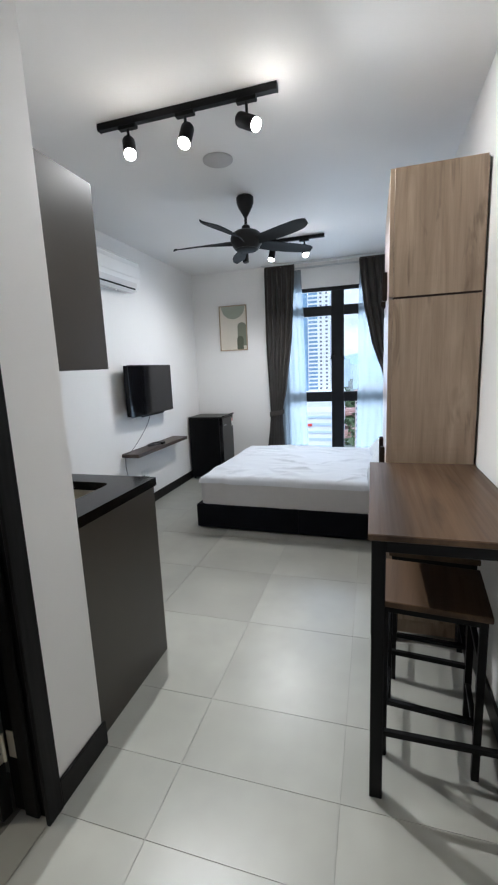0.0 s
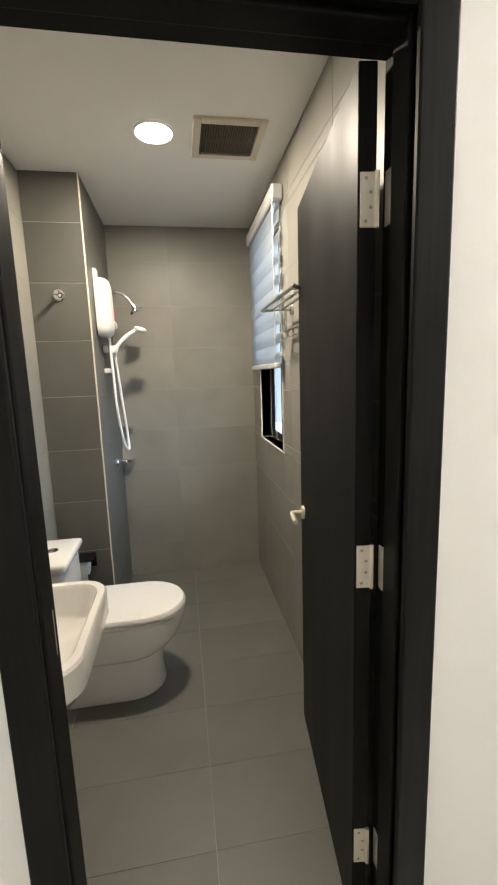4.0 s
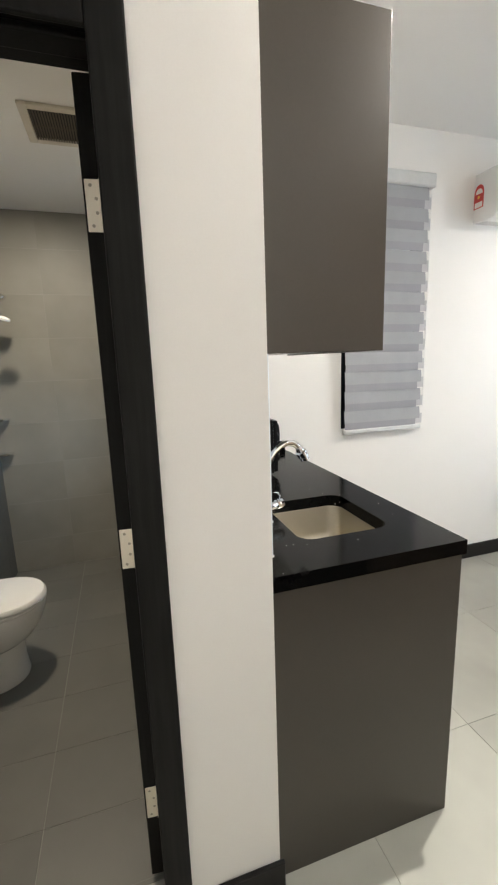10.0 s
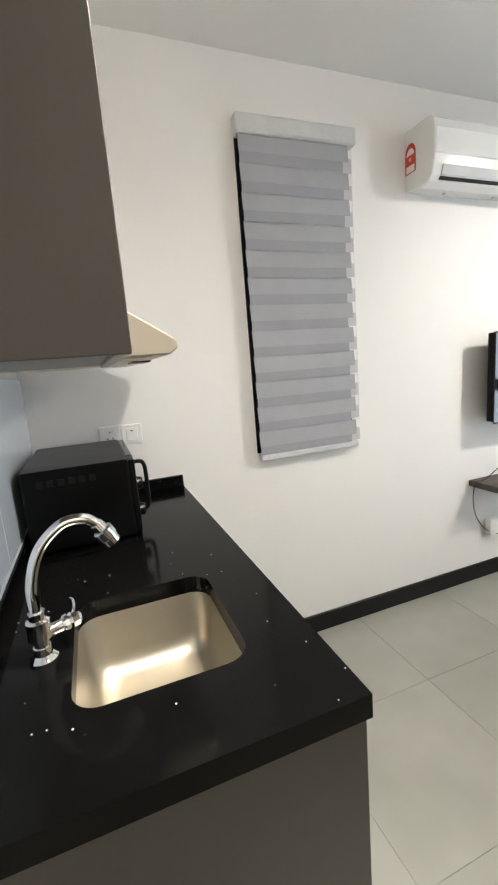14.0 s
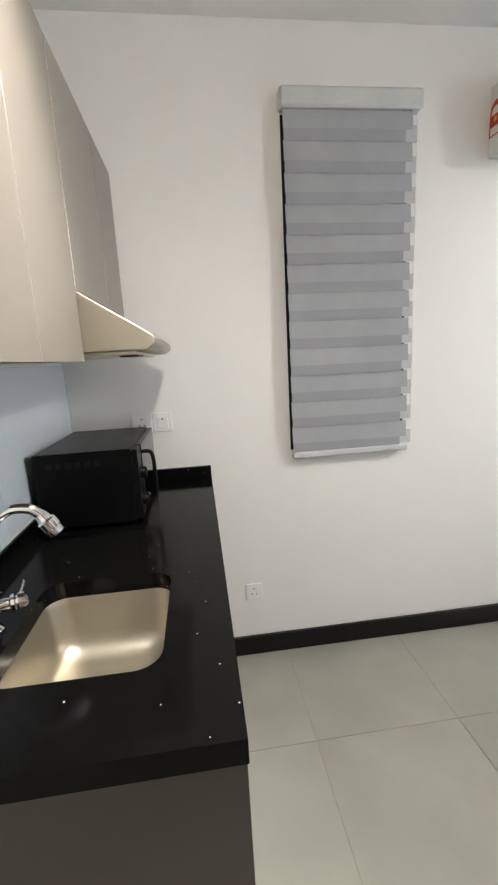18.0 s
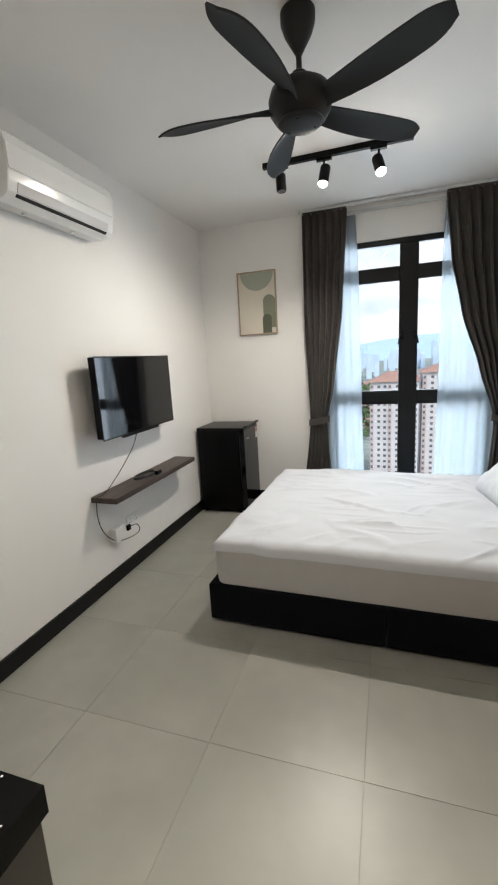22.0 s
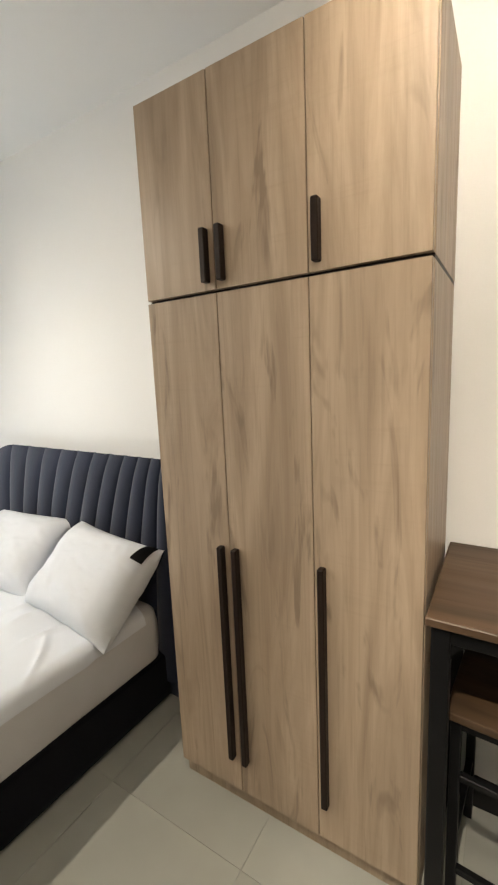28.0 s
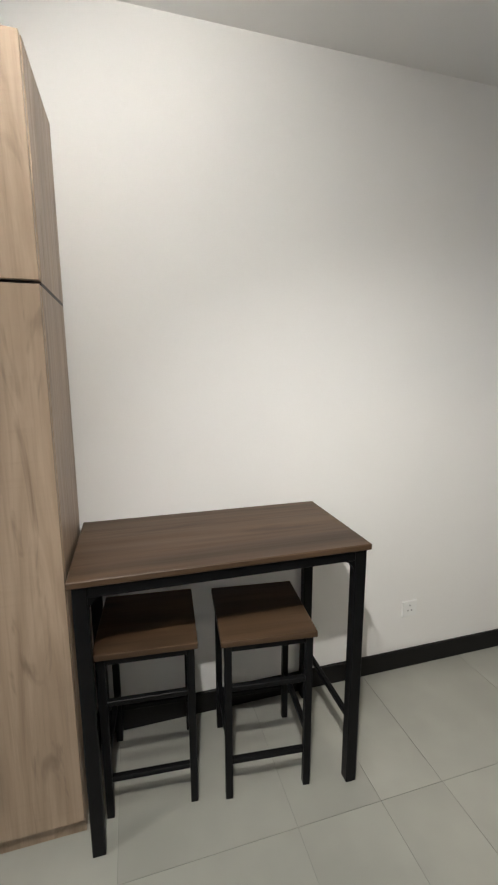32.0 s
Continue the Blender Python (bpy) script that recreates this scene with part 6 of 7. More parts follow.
mc = thing("mirror_cabinet", (-1.66, BATH_Y0, 1.06), "black mirror cabinet with open side shelves", "mirror cabinet")
MCX0, MCX1, MCS, MCZ0, MCZ1, MCY = -1.935, -1.42, -1.785, 1.09, 1.714, 0.165
for a, b in (((MCX0, BATH_Y0, MCZ0), (MCX0 + 0.014, MCY, MCZ1)), ((MCS - 0.007, BATH_Y0, MCZ0), (MCS + 0.007, MCY, MCZ1)), ((MCX1 - 0.014, BATH_Y0, MCZ0), (MCX1, MCY - 0.02, MCZ1))):
    part("side_panel", box(a, b, 0.001), BLACKPLAST, mc)
for z in (MCZ0, MCZ1 - 0.014):
    part("board", box((MCX0 + 0.014, BATH_Y0, z), (MCS - 0.007, MCY, z + 0.014), 0.001), BLACKPLAST, mc)
    part("board", box((MCS + 0.007, BATH_Y0, z), (MCX1 - 0.014, MCY - 0.02, z + 0.014), 0.001), BLACKPLAST, mc)
for z in (MCZ0 + 0.055, MCZ0 + 0.36):
    part("shelf", box((MCX0 + 0.014, BATH_Y0 + 0.006, z), (MCS - 0.007, MCY - 0.012, z + 0.012), 0.001), BLACKPLAST, mc)
part("back_panel", box((MCX0 + 0.014, BATH_Y0, MCZ0 + 0.014), (MCS - 0.007, BATH_Y0 + 0.006, MCZ1 - 0.014), 0), DARKGAP, mc)
part("mirror_door", box((MCS + 0.008, MCY - 0.02, MCZ0), (MCX1, MCY - 0.003, MCZ1), 0.001), BLACKPLAST, mc)
part("mirror", box((MCS + 0.014, MCY - 0.003, MCZ0 + 0.006), (MCX1 - 0.006, MCY, MCZ1 - 0.006), 0.0008), MIRROR, mc, "clear mirror")

ht = thing("water_heater", (-3.17, PIL_Y, 1.74), "white electric shower water heater on the tiled shaft", "water heater")
HXc = -3.175


def heater_ring(z, hw, d):
    return [(HXc + hw * math.cos(radians(a)), PIL_Y + 0.006 + d * max(0.0, math.sin(radians(a))) ** 0.6, z) for a in range(0, 181, 9)]


bm = bmesh.new()
rows = []
for s, k in ((0.0, 0.55), (0.015, 0.75), (0.05, 0.90), (0.14, 0.985), (0.3, 1.0), (0.7, 1.0), (0.86, 0.97), (0.95, 0.85), (0.985, 0.68), (1.0, 0.45)):
    rows.append([bm.verts.new(p) for p in heater_ring(1.745 + 0.335 * s, 0.098 * k, 0.085 * k)])
loft(rows, bm)
part("casing", bm, HEATWHITE, ht, "", True)
part("mount_plate", box((HXc + 0.01, PIL_Y, 2.06), (HXc + 0.07, PIL_Y + 0.02, 2.125), 0.004), WHITEPLAST, ht)
part("dial", turned((HXc - 0.02, PIL_Y + 0.085, 1.815), (HXc - 0.02, PIL_Y + 0.102, 1.815), ((0, 0.024), (0.8, 0.022), (1, 0.017)), 24), ALU, ht, "grey temperature dial", True)
part("indicator", box((HXc - 0.03, PIL_Y + 0.088, 1.86), (HXc - 0.02, PIL_Y + 0.0945, 1.90), 0.001), REDINK, ht, "red indicator")
hs = thing("hand_shower", (-3.26, PIL_Y, 1.05), "white hand shower on a rail with white hose", "shower")
part("slide_bar", rod((-3.24, PIL_Y + 0.04, 1.52), (-3.24, PIL_Y + 0.04, 1.74), 0.009), CHROME, hs, "", True)
part("bar_mount", box((-3.255, PIL_Y, 1.53), (-3.225, PIL_Y + 0.045, 1.56), 0.005), WHITEPLAST, hs)
part("holder", box((-3.28, PIL_Y, 1.655), (-3.235, PIL_Y + 0.085, 1.70), 0.01, 2), WHITEPLAST, hs)
part("handset", tube(((-3.262, PIL_Y + 0.065, 1.64), (-3.275, PIL_Y + 0.085, 1.70), (-3.30, PIL_Y + 0.14, 1.76), (-3.325, PIL_Y + 0.20, 1.80)), 0.012), WHITEPLAST, hs, "", True)
part("spray_face", turned((-3.323, PIL_Y + 0.225, 1.795), (-3.323, PIL_Y + 0.232, 1.818), ((0, 0.038), (0.4, 0.042), (0.8, 0.034), (1, 0.012)), 24), WHITEPLAST, hs, "", True)
part("hose", tube(((-3.20, PIL_Y + 0.05, 1.745), (-3.205, PIL_Y + 0.055, 1.55), (-3.225, PIL_Y + 0.06, 1.30), (-3.26, PIL_Y + 0.08, 1.09), (-3.305, PIL_Y + 0.10, 1.03), (-3.345, PIL_Y + 0.095, 1.12), (-3.325, PIL_Y + 0.08, 1.35), (-3.268, PIL_Y + 0.066, 1.64)), 0.008), WHITEPLAST, hs, "", True)
rs = thing("rain_shower", (-3.40, PIL_Y, 1.93), "chrome overhead rain shower on a bent arm", "shower")
part("flange", turned((-3.36, PIL_Y, 2.035), (-3.36, PIL_Y + 0.014, 2.035), ((0, 0.028), (1, 0.02)), 20), CHROME, rs)
part("arm", tube(((-3.36, PIL_Y + 0.01, 2.035), (-3.36, PIL_Y + 0.10, 2.035), (-3.36, PIL_Y + 0.15, 2.01), (-3.36, PIL_Y + 0.19, 1.96)), 0.009), CHROME, rs, "", True)
part("rose", turned((-3.36, PIL_Y + 0.188, 1.965), (-3.36, PIL_Y + 0.215, 1.915), ((0, 0.013), (0.4, 0.016), (0.7, 0.044), (0.9, 0.047), (1, 0.044)), 28), CHROME, rs, "", True)
sv = thing("shower_valve", (-3.42, PIL_Y, 0.9), "chrome wall stop valve in the shower", "valve")
part("flange", turned((-3.42, PIL_Y, 0.925), (-3.42, PIL_Y + 0.012, 0.925), ((0, 0.03), (1, 0.022)), 20), CHROME, sv)
part("knob", turned((-3.42, PIL_Y + 0.012, 0.925), (-3.42, PIL_Y + 0.07, 0.925), ((0, 0.011), (0.5, 0.011), (0.55, 0.022), (0.95, 0.022), (1, 0.018)), 20), CHROME, sv, "", True)
sf = thing("corner_shelf", (-3.66, PIL_Y, 0.9), "two small dark corner shelves in the shower", "shelf")
for z in (0.885, 1.135):
    part("shelf", prism([(BATH_X, PIL_Y), (BATH_X + 0.10, PIL_Y), (BATH_X + 0.07, PIL_Y + 0.07), (BATH_X, PIL_Y + 0.10)], "z", z, z + 0.012), CHROME, sf)
rb = thing("wall_tap", (PIL_X, 0.195, 1.94), "chrome wall hook on the tiled shaft", "hook")
part("plate", turned((PIL_X, 0.195, 1.945), (PIL_X + 0.012, 0.195, 1.945), ((0, 0.03), (0.6, 0.03), (1, 0.024)), 24), CHROME, rb, "", True)
part("peg", turned((PIL_X + 0.012, 0.195, 1.945), (PIL_X + 0.06, 0.195, 1.95), ((0, 0.009), (0.7, 0.009), (0.75, 0.015), (1, 0.012)), 18), CHROME, rb, "", True)
tp = thing("toilet_roll_holder", (PIL_X, 0.16, 0.4), "dark toilet roll holder with a white paper roll", "roll holder")
part("cover", box((PIL_X, 0.10, 0.47), (PIL_X + 0.11, 0.255, 0.485), 0.004), BLACKMETAL, tp)
part("mount", box((PIL_X, 0.10, 0.40), (PIL_X + 0.008, 0.255, 0.47), 0.002), BLACKMETAL, tp)
part("roll", turned((PIL_X + 0.06, 0.12, 0.425), (PIL_X + 0.06, 0.225, 0.425), ((0, 0.02), (0.01, 0.045), (0.99, 0.045), (1, 0.02)), 28), PAPER, tp, "white tissue roll", True)
part("loose_sheet", sheet_of(4, 8, lambda u, v: (PIL_X + 0.103 - 0.012 * v * v, 0.125 + 0.095 * u, 0.43 - 0.10 * v), 0.002), PAPER, tp, "", True)

rk = thing("towel_rack", (-2.29, BATH_Y1, 1.7), "satin steel towel rack with hooks on the tiled wall", "towel rack")
RY, RX0, RX1, RF = BATH_Y1, -2.565, -2.015, BATH_Y1 - 0.145
for xx in (RX0 + 0.02, RX1 - 0.02):
    part("bracket", turned((xx, RY, 1.80), (xx, RY - 0.014, 1.80), ((0, 0.024), (0.7, 0.024), (1, 0.018)), 20), SATIN, rk, "", True)
    part("arm", rod((xx, RY - 0.012, 1.80), (xx, RF, 1.80), 0.0065), SATIN, rk, "", True)
    part("drop_post", rod((xx, RY - 0.035, 1.80), (xx, RY - 0.035, 1.70), 0.0055), SATIN, rk, "", True)
part("front_bar", tube(((RX0 + 0.02, RF + 0.05, 1.80), (RX0 + 0.003, RF + 0.014, 1.80), (RX0 + 0.03, RF, 1.80), (RX1 - 0.03, RF, 1.80), (RX1 - 0.003, RF + 0.014, 1.80), (RX1 - 0.02, RF + 0.05, 1.80)), 0.008, 12), SATIN, rk, "", True)
for k in range(2):
    part("bar", rod((RX0 + 0.02, RF + 0.045 + 0.045 * k, 1.80), (RX1 - 0.02, RF + 0.045 + 0.045 * k, 1.80), 0.006), SATIN, rk, "", True)
part("hook_rail", rod((RX0 + 0.005, RY - 0.035, 1.70), (RX1 - 0.005, RY - 0.035, 1.70), 0.007), SATIN, rk, "", True)
for k in range(5):
    hx2 = RX0 + 0.07 + 0.10 * k
    part("hook", tube(((hx2, RY - 0.035, 1.70), (hx2, RY - 0.045, 1.665), (hx2, RY - 0.065, 1.66), (hx2, RY - 0.073, 1.68)), 0.004), SATIN, rk, "", True)

LX, LY = -2.535, 0.755
dl = thing("downlight", (LX, LY, BATH_H), "round warm recessed downlight in the bathroom ceiling", "ceiling light")
part("trim_ring", turned((LX, LY, BATH_H), (LX, LY, BATH_H - 0.010), ((0, 0.088), (0.6, 0.088), (1, 0.082)), 40), WHITEPLAST, dl, "", True)
part("diffuser", turned((LX, LY, BATH_H - 0.009), (LX, LY, BATH_H - 0.013), ((0, 0.079), (1, 0.076)), 40), DOWN, dl, "glowing round diffuser", True)
bl_ = new("bathroom_lamp", bpy.data.lights.new("bathroom_lamp", "AREA"))
bl_.data.shape, bl_.data.size = "DISK", 0.15
bl_.data.energy, bl_.data.color = BATH_W, (1.0, 0.88, 0.70)
bl_.matrix_world = look((LX, LY, BATH_H - 0.018), (LX, LY + 0.0001, 0))

# added thin sheet; its edge draws the hairline crack across the ceiling
structure("crack_line_sheet", box((-2.74, BATH_Y0 + 0.006, BATH_H - 0.002), (-2.33, 0.181, BATH_H), 0.0005), CEIL, "thin added white sheet whose edge draws a hairline crack in the bathroom ceiling", "panel")
ev = thing("exhaust_vent", (-2.53, 1.09, BATH_H), "yellowed ceiling exhaust fan grille with dark slats", "vent")
EVX0, EVX1, EVY0, EVY1 = -2.683, -2.437, 0.957, 1.206
for a, b in (((EVX0 - 0.035, EVY0 - 0.035, BATH_H - 0.014), (EVX1 + 0.035, EVY0, BATH_H)), ((EVX0 - 0.035, EVY1, BATH_H - 0.014), (EVX1 + 0.035, EVY1 + 0.035, BATH_H)), ((EVX0 - 0.035, EVY0, BATH_H - 0.014), (EVX0, EVY1, BATH_H)), ((EVX1, EVY0, BATH_H - 0.014), (EVX1 + 0.035, EVY1, BATH_H))):
    part("frame", box(a, b, 0.003), VENTWHITE, ev)
part("backing", box((EVX0, EVY0, BATH_H - 0.003), (EVX1, EVY1, BATH_H - 0.0005), 0), DARKGAP, ev)
for k in range(22):
    yy = EVY0 + (EVY1 - EVY0) * (k + 0.5) / 22
    part("slat", box((EVX0, yy - 0.0028, BATH_H - 0.013), (EVX1, yy + 0.0028, BATH_H - 0.003), 0), VENTDARK, ev)
part("centre_bar", box(((EVX0 + EVX1) / 2 - 0.004, EVY0, BATH_H - 0.0145), ((EVX0 + EVX1) / 2 + 0.004, EVY1, BATH_H - 0.0132), 0), VENTDARK, ev)

# ---- outside ----
BLOCKWHITE = mat("white_render", (0.55, 0.52, 0.50), 0.85, var=0.06, scale=0.15, fine=3, bump=0)
BLOCKPINK = mat("pink_render", (0.47, 0.385, 0.355), 0.85, var=0.06, scale=0.15, fine=3, bump=0)
ROOFTILE = mat("orange_roof", (0.33, 0.19, 0.14), 0.8, var=0.12, scale=0.4, fine=4, bump=0)
DARKWIN = mat("dark_far_window", (0.09, 0.09, 0.10), 0.3, var=0.2, scale=0.3, fine=5, bump=0)
TOWERGLASS = mat("blue_tower_glass", (0.16, 0.26, 0.36), 0.25, var=0.08, scale=0.1, fine=2, bump=0)
TOWERWHITE = mat("white_tower", (0.66, 0.67, 0.68), 0.7, var=0.05, scale=0.1, fine=2, bump=0)
# far haze is put into these two colours; the mall bands share the first
HAZEBLUE = mat("far_haze_and_band_blue", (0.47, 0.57, 0.66), 0.8, var=0.1, scale=0.02, fine=1, bump=0)
HILL = mat("haze_tinted_hill", (0.32, 0.44, 0.56), 0.95, var=0.08, scale=0.003, fine=0.02, bump=0)
LAND = mat("town_ground", (0.20, 0.23, 0.20), 0.95, var=0.45, scale=0.012, fine=0.12, bump=0)
ROADGREY = mat("road_asphalt", (0.26, 0.27, 0.28), 0.9, var=0.1, scale=0.05, fine=1, bump=0)
LEAF = mat("tree_leaves", (0.06, 0.10, 0.035), 0.8, var=0.4, scale=0.5, fine=3, bump=0)
BARK = mat("tree_bark", (0.10, 0.07, 0.05), 0.9, var=0.2, scale=2, fine=9, bump=0)
BLUEPAINT = mat("blue_cladding", (0.08, 0.13, 0.42), 0.6, var=0.06, scale=0.2, fine=2, bump=0)
FARROOF = mat("far_red_roofs", (0.42, 0.25, 0.21), 0.9, var=0.2, scale=0.05, fine=0.6, bump=0)
GZ = -62.0
bm = bmesh.new()
rings_ = []
for r in (60, 200, 500, 1200, 2600, 4200):
    rings_.append([bm.verts.new((r * math.cos(2 * math.pi * i / 48), r * math.sin(2 * math.pi * i / 48), GZ)) for i in range(48)])
loft(rings_, bm, True, False)
tagged(part("ground", bm, LAND, None, "distant town ground far below the window"), "distant town ground far below the window", "ground", "", "structure")


def shared(name, bm_, material):
    me = bpy.data.meshes.new(name)
    bm_.to_mesh(me)
    bm_.free()
    me.materials.append(material)
    return me


def put(name, me, parent, at, turn=0.0, scale=(1, 1, 1)):
    ob = new(name, me)
    ob.parent = parent
    if parent.data is None:
        ob.matrix_parent_inverse = parent.matrix_basis.inverted()
    ob.matrix_basis = Matrix.Translation(at) @ Matrix.Rotation(turn, 4, "Z") @ Matrix.Diagonal((*scale, 1))
    return ob


FWIN = shared("window", box((-0.62, -0.12, -0.6), (0.62, 0.02, 0.6), 0), DARKWIN)


def hip_roof(x0, y0_, x1, y1_, z, rise):
    bm_ = bmesh.new()
    o = 1.0
    a = [bm_.verts.new(p) for p in ((x0 - o, y0_ - o, z), (x1 + o, y0_ - o, z), (x1 + o, y1_ + o, z), (x0 - o, y1_ + o, z))]
    d = (y1_ - y0_) / 2
    r = [bm_.verts.new(p) for p in ((x0 + d, (y0_ + y1_) / 2, z + rise), (x1 - d, (y0_ + y1_) / 2, z + rise))]
    for f in ((a[0], a[1], r[1], r[0]), (a[2], a[3], r[0], r[1]), (a[1], a[2], r[1]), (a[3], a[0], r[0]), (a[3], a[2], a[1], a[0])):
        bm_.faces.new(f)
    return bm_


def apartment_block(x0, yf, wide, deep, roof_z, storeys, label, bays, roof=True):
    root = thing("apartment_building", (x0 + wide / 2, yf + deep / 2, GZ), label, "building", "far apartment blocks")
    part("wall", box((x0, yf, GZ), (x0 + wide, yf + deep, roof_z), 0), BLOCKWHITE, root)
    bay = wide / bays
    for k in range(bays):
        if k % 3 == 0:
            part("pilaster", box((x0 + bay * k, yf - 0.7, GZ), (x0 + bay * (k + 0.62), yf, roof_z - 1.0), 0), BLOCKPINK, root, "pink rendered strip")
        elif k % 3 == 2:
            part("pilaster", box((x0 + bay * (k + 0.2), yf - 0.35, GZ), (x0 + bay * (k + 0.8), yf, roof_z - 0.6), 0), BLOCKWHITE, root)
    for s in range(storeys):
        z = roof_z - 2.0 - 2.55 * s
        for k in range(bays):
            off = -0.75 if k % 3 == 0 else (-0.4 if k % 3 == 2 else 0.0)
            put("window", FWIN, root, (x0 + bay * (k + (0.31 if k % 3 == 0 else 0.5)), yf + off, z), 0, (0.95 if k % 3 else 0.7, 1, 0.95))
    if roof:
        part("roof", hip_roof(x0, yf, x0 + wide, yf + deep, roof_z, 4.2), ROOFTILE, root, "orange hipped tile roof")
    return root


apartment_block(-7.6, 192.0, 20.0, 16.0, -11.0, 17, "white and pink apartment block with orange hipped roof", 8)
apartment_block(14.2, 199.0, 46.0, 18.0, -8.0, 19, "long white and pink apartment block with orange roof", 17)
apartment_block(-95.0, 420.0, 60.0, 16.0, -28.0, 6, "far white apartment block beyond the road", 12)

tw = thing("tower_block", (-40, 330, GZ), "tall white and blue glass residential tower", "building")
part("wall", box((-48.5, 330, GZ), (-31.5, 350, 75), 0), TOWERWHITE, tw)
part("glass_face", box((-54.5, 331, -20), (-48.4, 350, 75), 0), TOWERGLASS, tw, "blue glass curtain wall")
part("podium", box((-66, 318, GZ), (-22, 352, -18), 0), TOWERWHITE, tw)
TBAND = shared("balcony", box((-3.4, -0.6, -0.55), (3.4, 0, 0.55), 0), TOWERWHITE)
TWIN = shared("window", box((-3.4, -0.15, -0.9), (3.4, 0, 0.9), 0), TOWERGLASS)
TSM = shared("window", box((-0.8, -0.1, -0.7), (0.8, 0, 0.7), 0), DARKWIN)
for s in range(32):
    z = 72.5 - 2.95 * s
    put("window", TWIN, tw, (-44.5, 330, z))
    put("balcony", TBAND, tw, (-44.5, 330, z - 1.4))
    put("window", TSM, tw, (-38.6, 330, z))
    put("window", TSM, tw, (-34.2, 330, z))

mall = thing("commercial_building", (-30, 230, GZ), "low white commercial building with striped facade", "building")
part("wall", box((-52, 232, GZ), (-21, 262, -24), 0), TOWERWHITE, mall)
for k in range(7):
    part("band", box((-52.2, 231.7, -27.5 - 4.2 * k), (-20.8, 232, -26.0 - 4.2 * k), 0), HAZEBLUE, mall)
part("sign", box((-35, 231.5, -32), (-32.5, 231.8, -30.5), 0), REDINK, mall, "small red sign board")
part("canopy", box((-56, 222, -49.5), (-20, 231, -47.5), 0), BLOCKWHITE, mall)
shop = thing("shop_building", (-16, 205, GZ), "small building with blue side and white roof", "building")
part("wall", box((-20.5, 203, GZ), (-14.6, 213, -41), 0), TOWERWHITE, shop)
part("side_cladding", box((-14.6, 203, GZ), (-14.2, 213, -41), 0), BLUEPAINT, shop)
part("front_band", box((-20.5, 202.7, -46), (-14.6, 203, -43.5), 0), BLUEPAINT, shop)
tagged(part("road", box((-120, 184, GZ), (-9.5, 196, GZ + 0.3), 0), ROADGREY, None, "grey city road far below"), "grey city road far below", "road", "", "structure")

# far skyline: joined, too many and too small to count
rnd = random.Random(11)
bm = bmesh.new()
for k in range(240):
    dist = rnd.uniform(1100, 2300)
    ang = rnd.uniform(-0.55, 0.55)
    cx, cy = dist * math.sin(ang), dist * math.cos(ang)
    h = rnd.choice((45, 55, 62, 72, 90)) * rnd.uniform(0.8, 1.15)
    w = rnd.uniform(8, 16)
    box((cx - w / 2, cy, GZ), (cx + w / 2, cy + 20, GZ + h), 0, bm=bm)
tagged(part("far_skyline", bm, HAZEBLUE, None, "far city towers below the hills, blue haze in their colour"), "far city towers below the hills, blue haze in their colour", "skyline", "", "stuff")
bm = bmesh.new()
for k in range(420):
    dist = rnd.uniform(330, 1000)
    ang = rnd.uniform(-0.5, 0.5)
    cx, cy = dist * math.sin(ang), dist * math.cos(ang)
    w = rnd.uniform(8, 22)
    box((cx - w / 2, cy, GZ), (cx + w / 2, cy + rnd.uniform(8, 16), GZ + rnd.uniform(5, 14)), 0, bm=bm)
tagged(part("far_houses", bm, FARROOF, None, "far low houses with red roofs"), "far low houses with red roofs", "houses", "", "stuff")


def clump(bm_, c, r, n, rr):
    for _ in range(n):
        d = Vector((rr.gauss(0, 1), rr.gauss(0, 1), rr.gauss(0, 0.8))).normalized() * r * rr.uniform(0.55, 1.0)
        p = Vector(c) + d
        s = r * rr.uniform(0.22, 0.4)
        q = Matrix.Rotation(rr.uniform(0, 6.3), 3, Vector((rr.random(), rr.random(), rr.random())).normalized())
        vs = [bm_.verts.new(p + q @ Vector(o) * s) for o in ((1, 0, 0.2), (0, 1, -0.2), (-1, 0, 0.2), (0, -1, -0.2))]
        bm_.faces.new(vs)


bm = bmesh.new()
for k in range(260):
    dist = rnd.uniform(300, 900)
    ang = rnd.uniform(-0.5, 0.5)
    clump(bm, (dist * math.sin(ang), dist * math.cos(ang), GZ + rnd.uniform(4, 10)), rnd.uniform(7, 14), 26, rnd)
tagged(part("far_woods", bm, LEAF, None, "far green trees between the houses"), "far green trees between the houses", "trees", "", "stuff")
for tx, ty, tz, r in ((-13.5, 176, -50.5, 5.5), (-20.5, 180, -52.0, 5.0)):
    tr = thing("tree", (tx, ty, GZ), "leafy green street tree beside the road", "tree", "street trees")
    bm = turned((tx, ty, GZ), (tx, ty, tz), ((0, 0.5), (0.4, 0.35), (1, 0.15)), 10)
    for k in range(5):
        a = 1.26 * k
        turned((tx, ty, tz - 3.5), (tx + 2.8 * math.cos(a), ty + 2.8 * math.sin(a), tz + 1.0), ((0, 0.18), (1, 0.05)), 6, bm)
    part("trunk", bm, BARK, tr)
    bm = bmesh.new()
    for k in range(24):
        clump(bm, (tx + rnd.gauss(0, r * 0.4), ty + rnd.gauss(0, r * 0.4), tz + rnd.gauss(0.5, r * 0.3)), r * 0.42, 70, rnd)
    part("crown", bm, LEAF, tr)

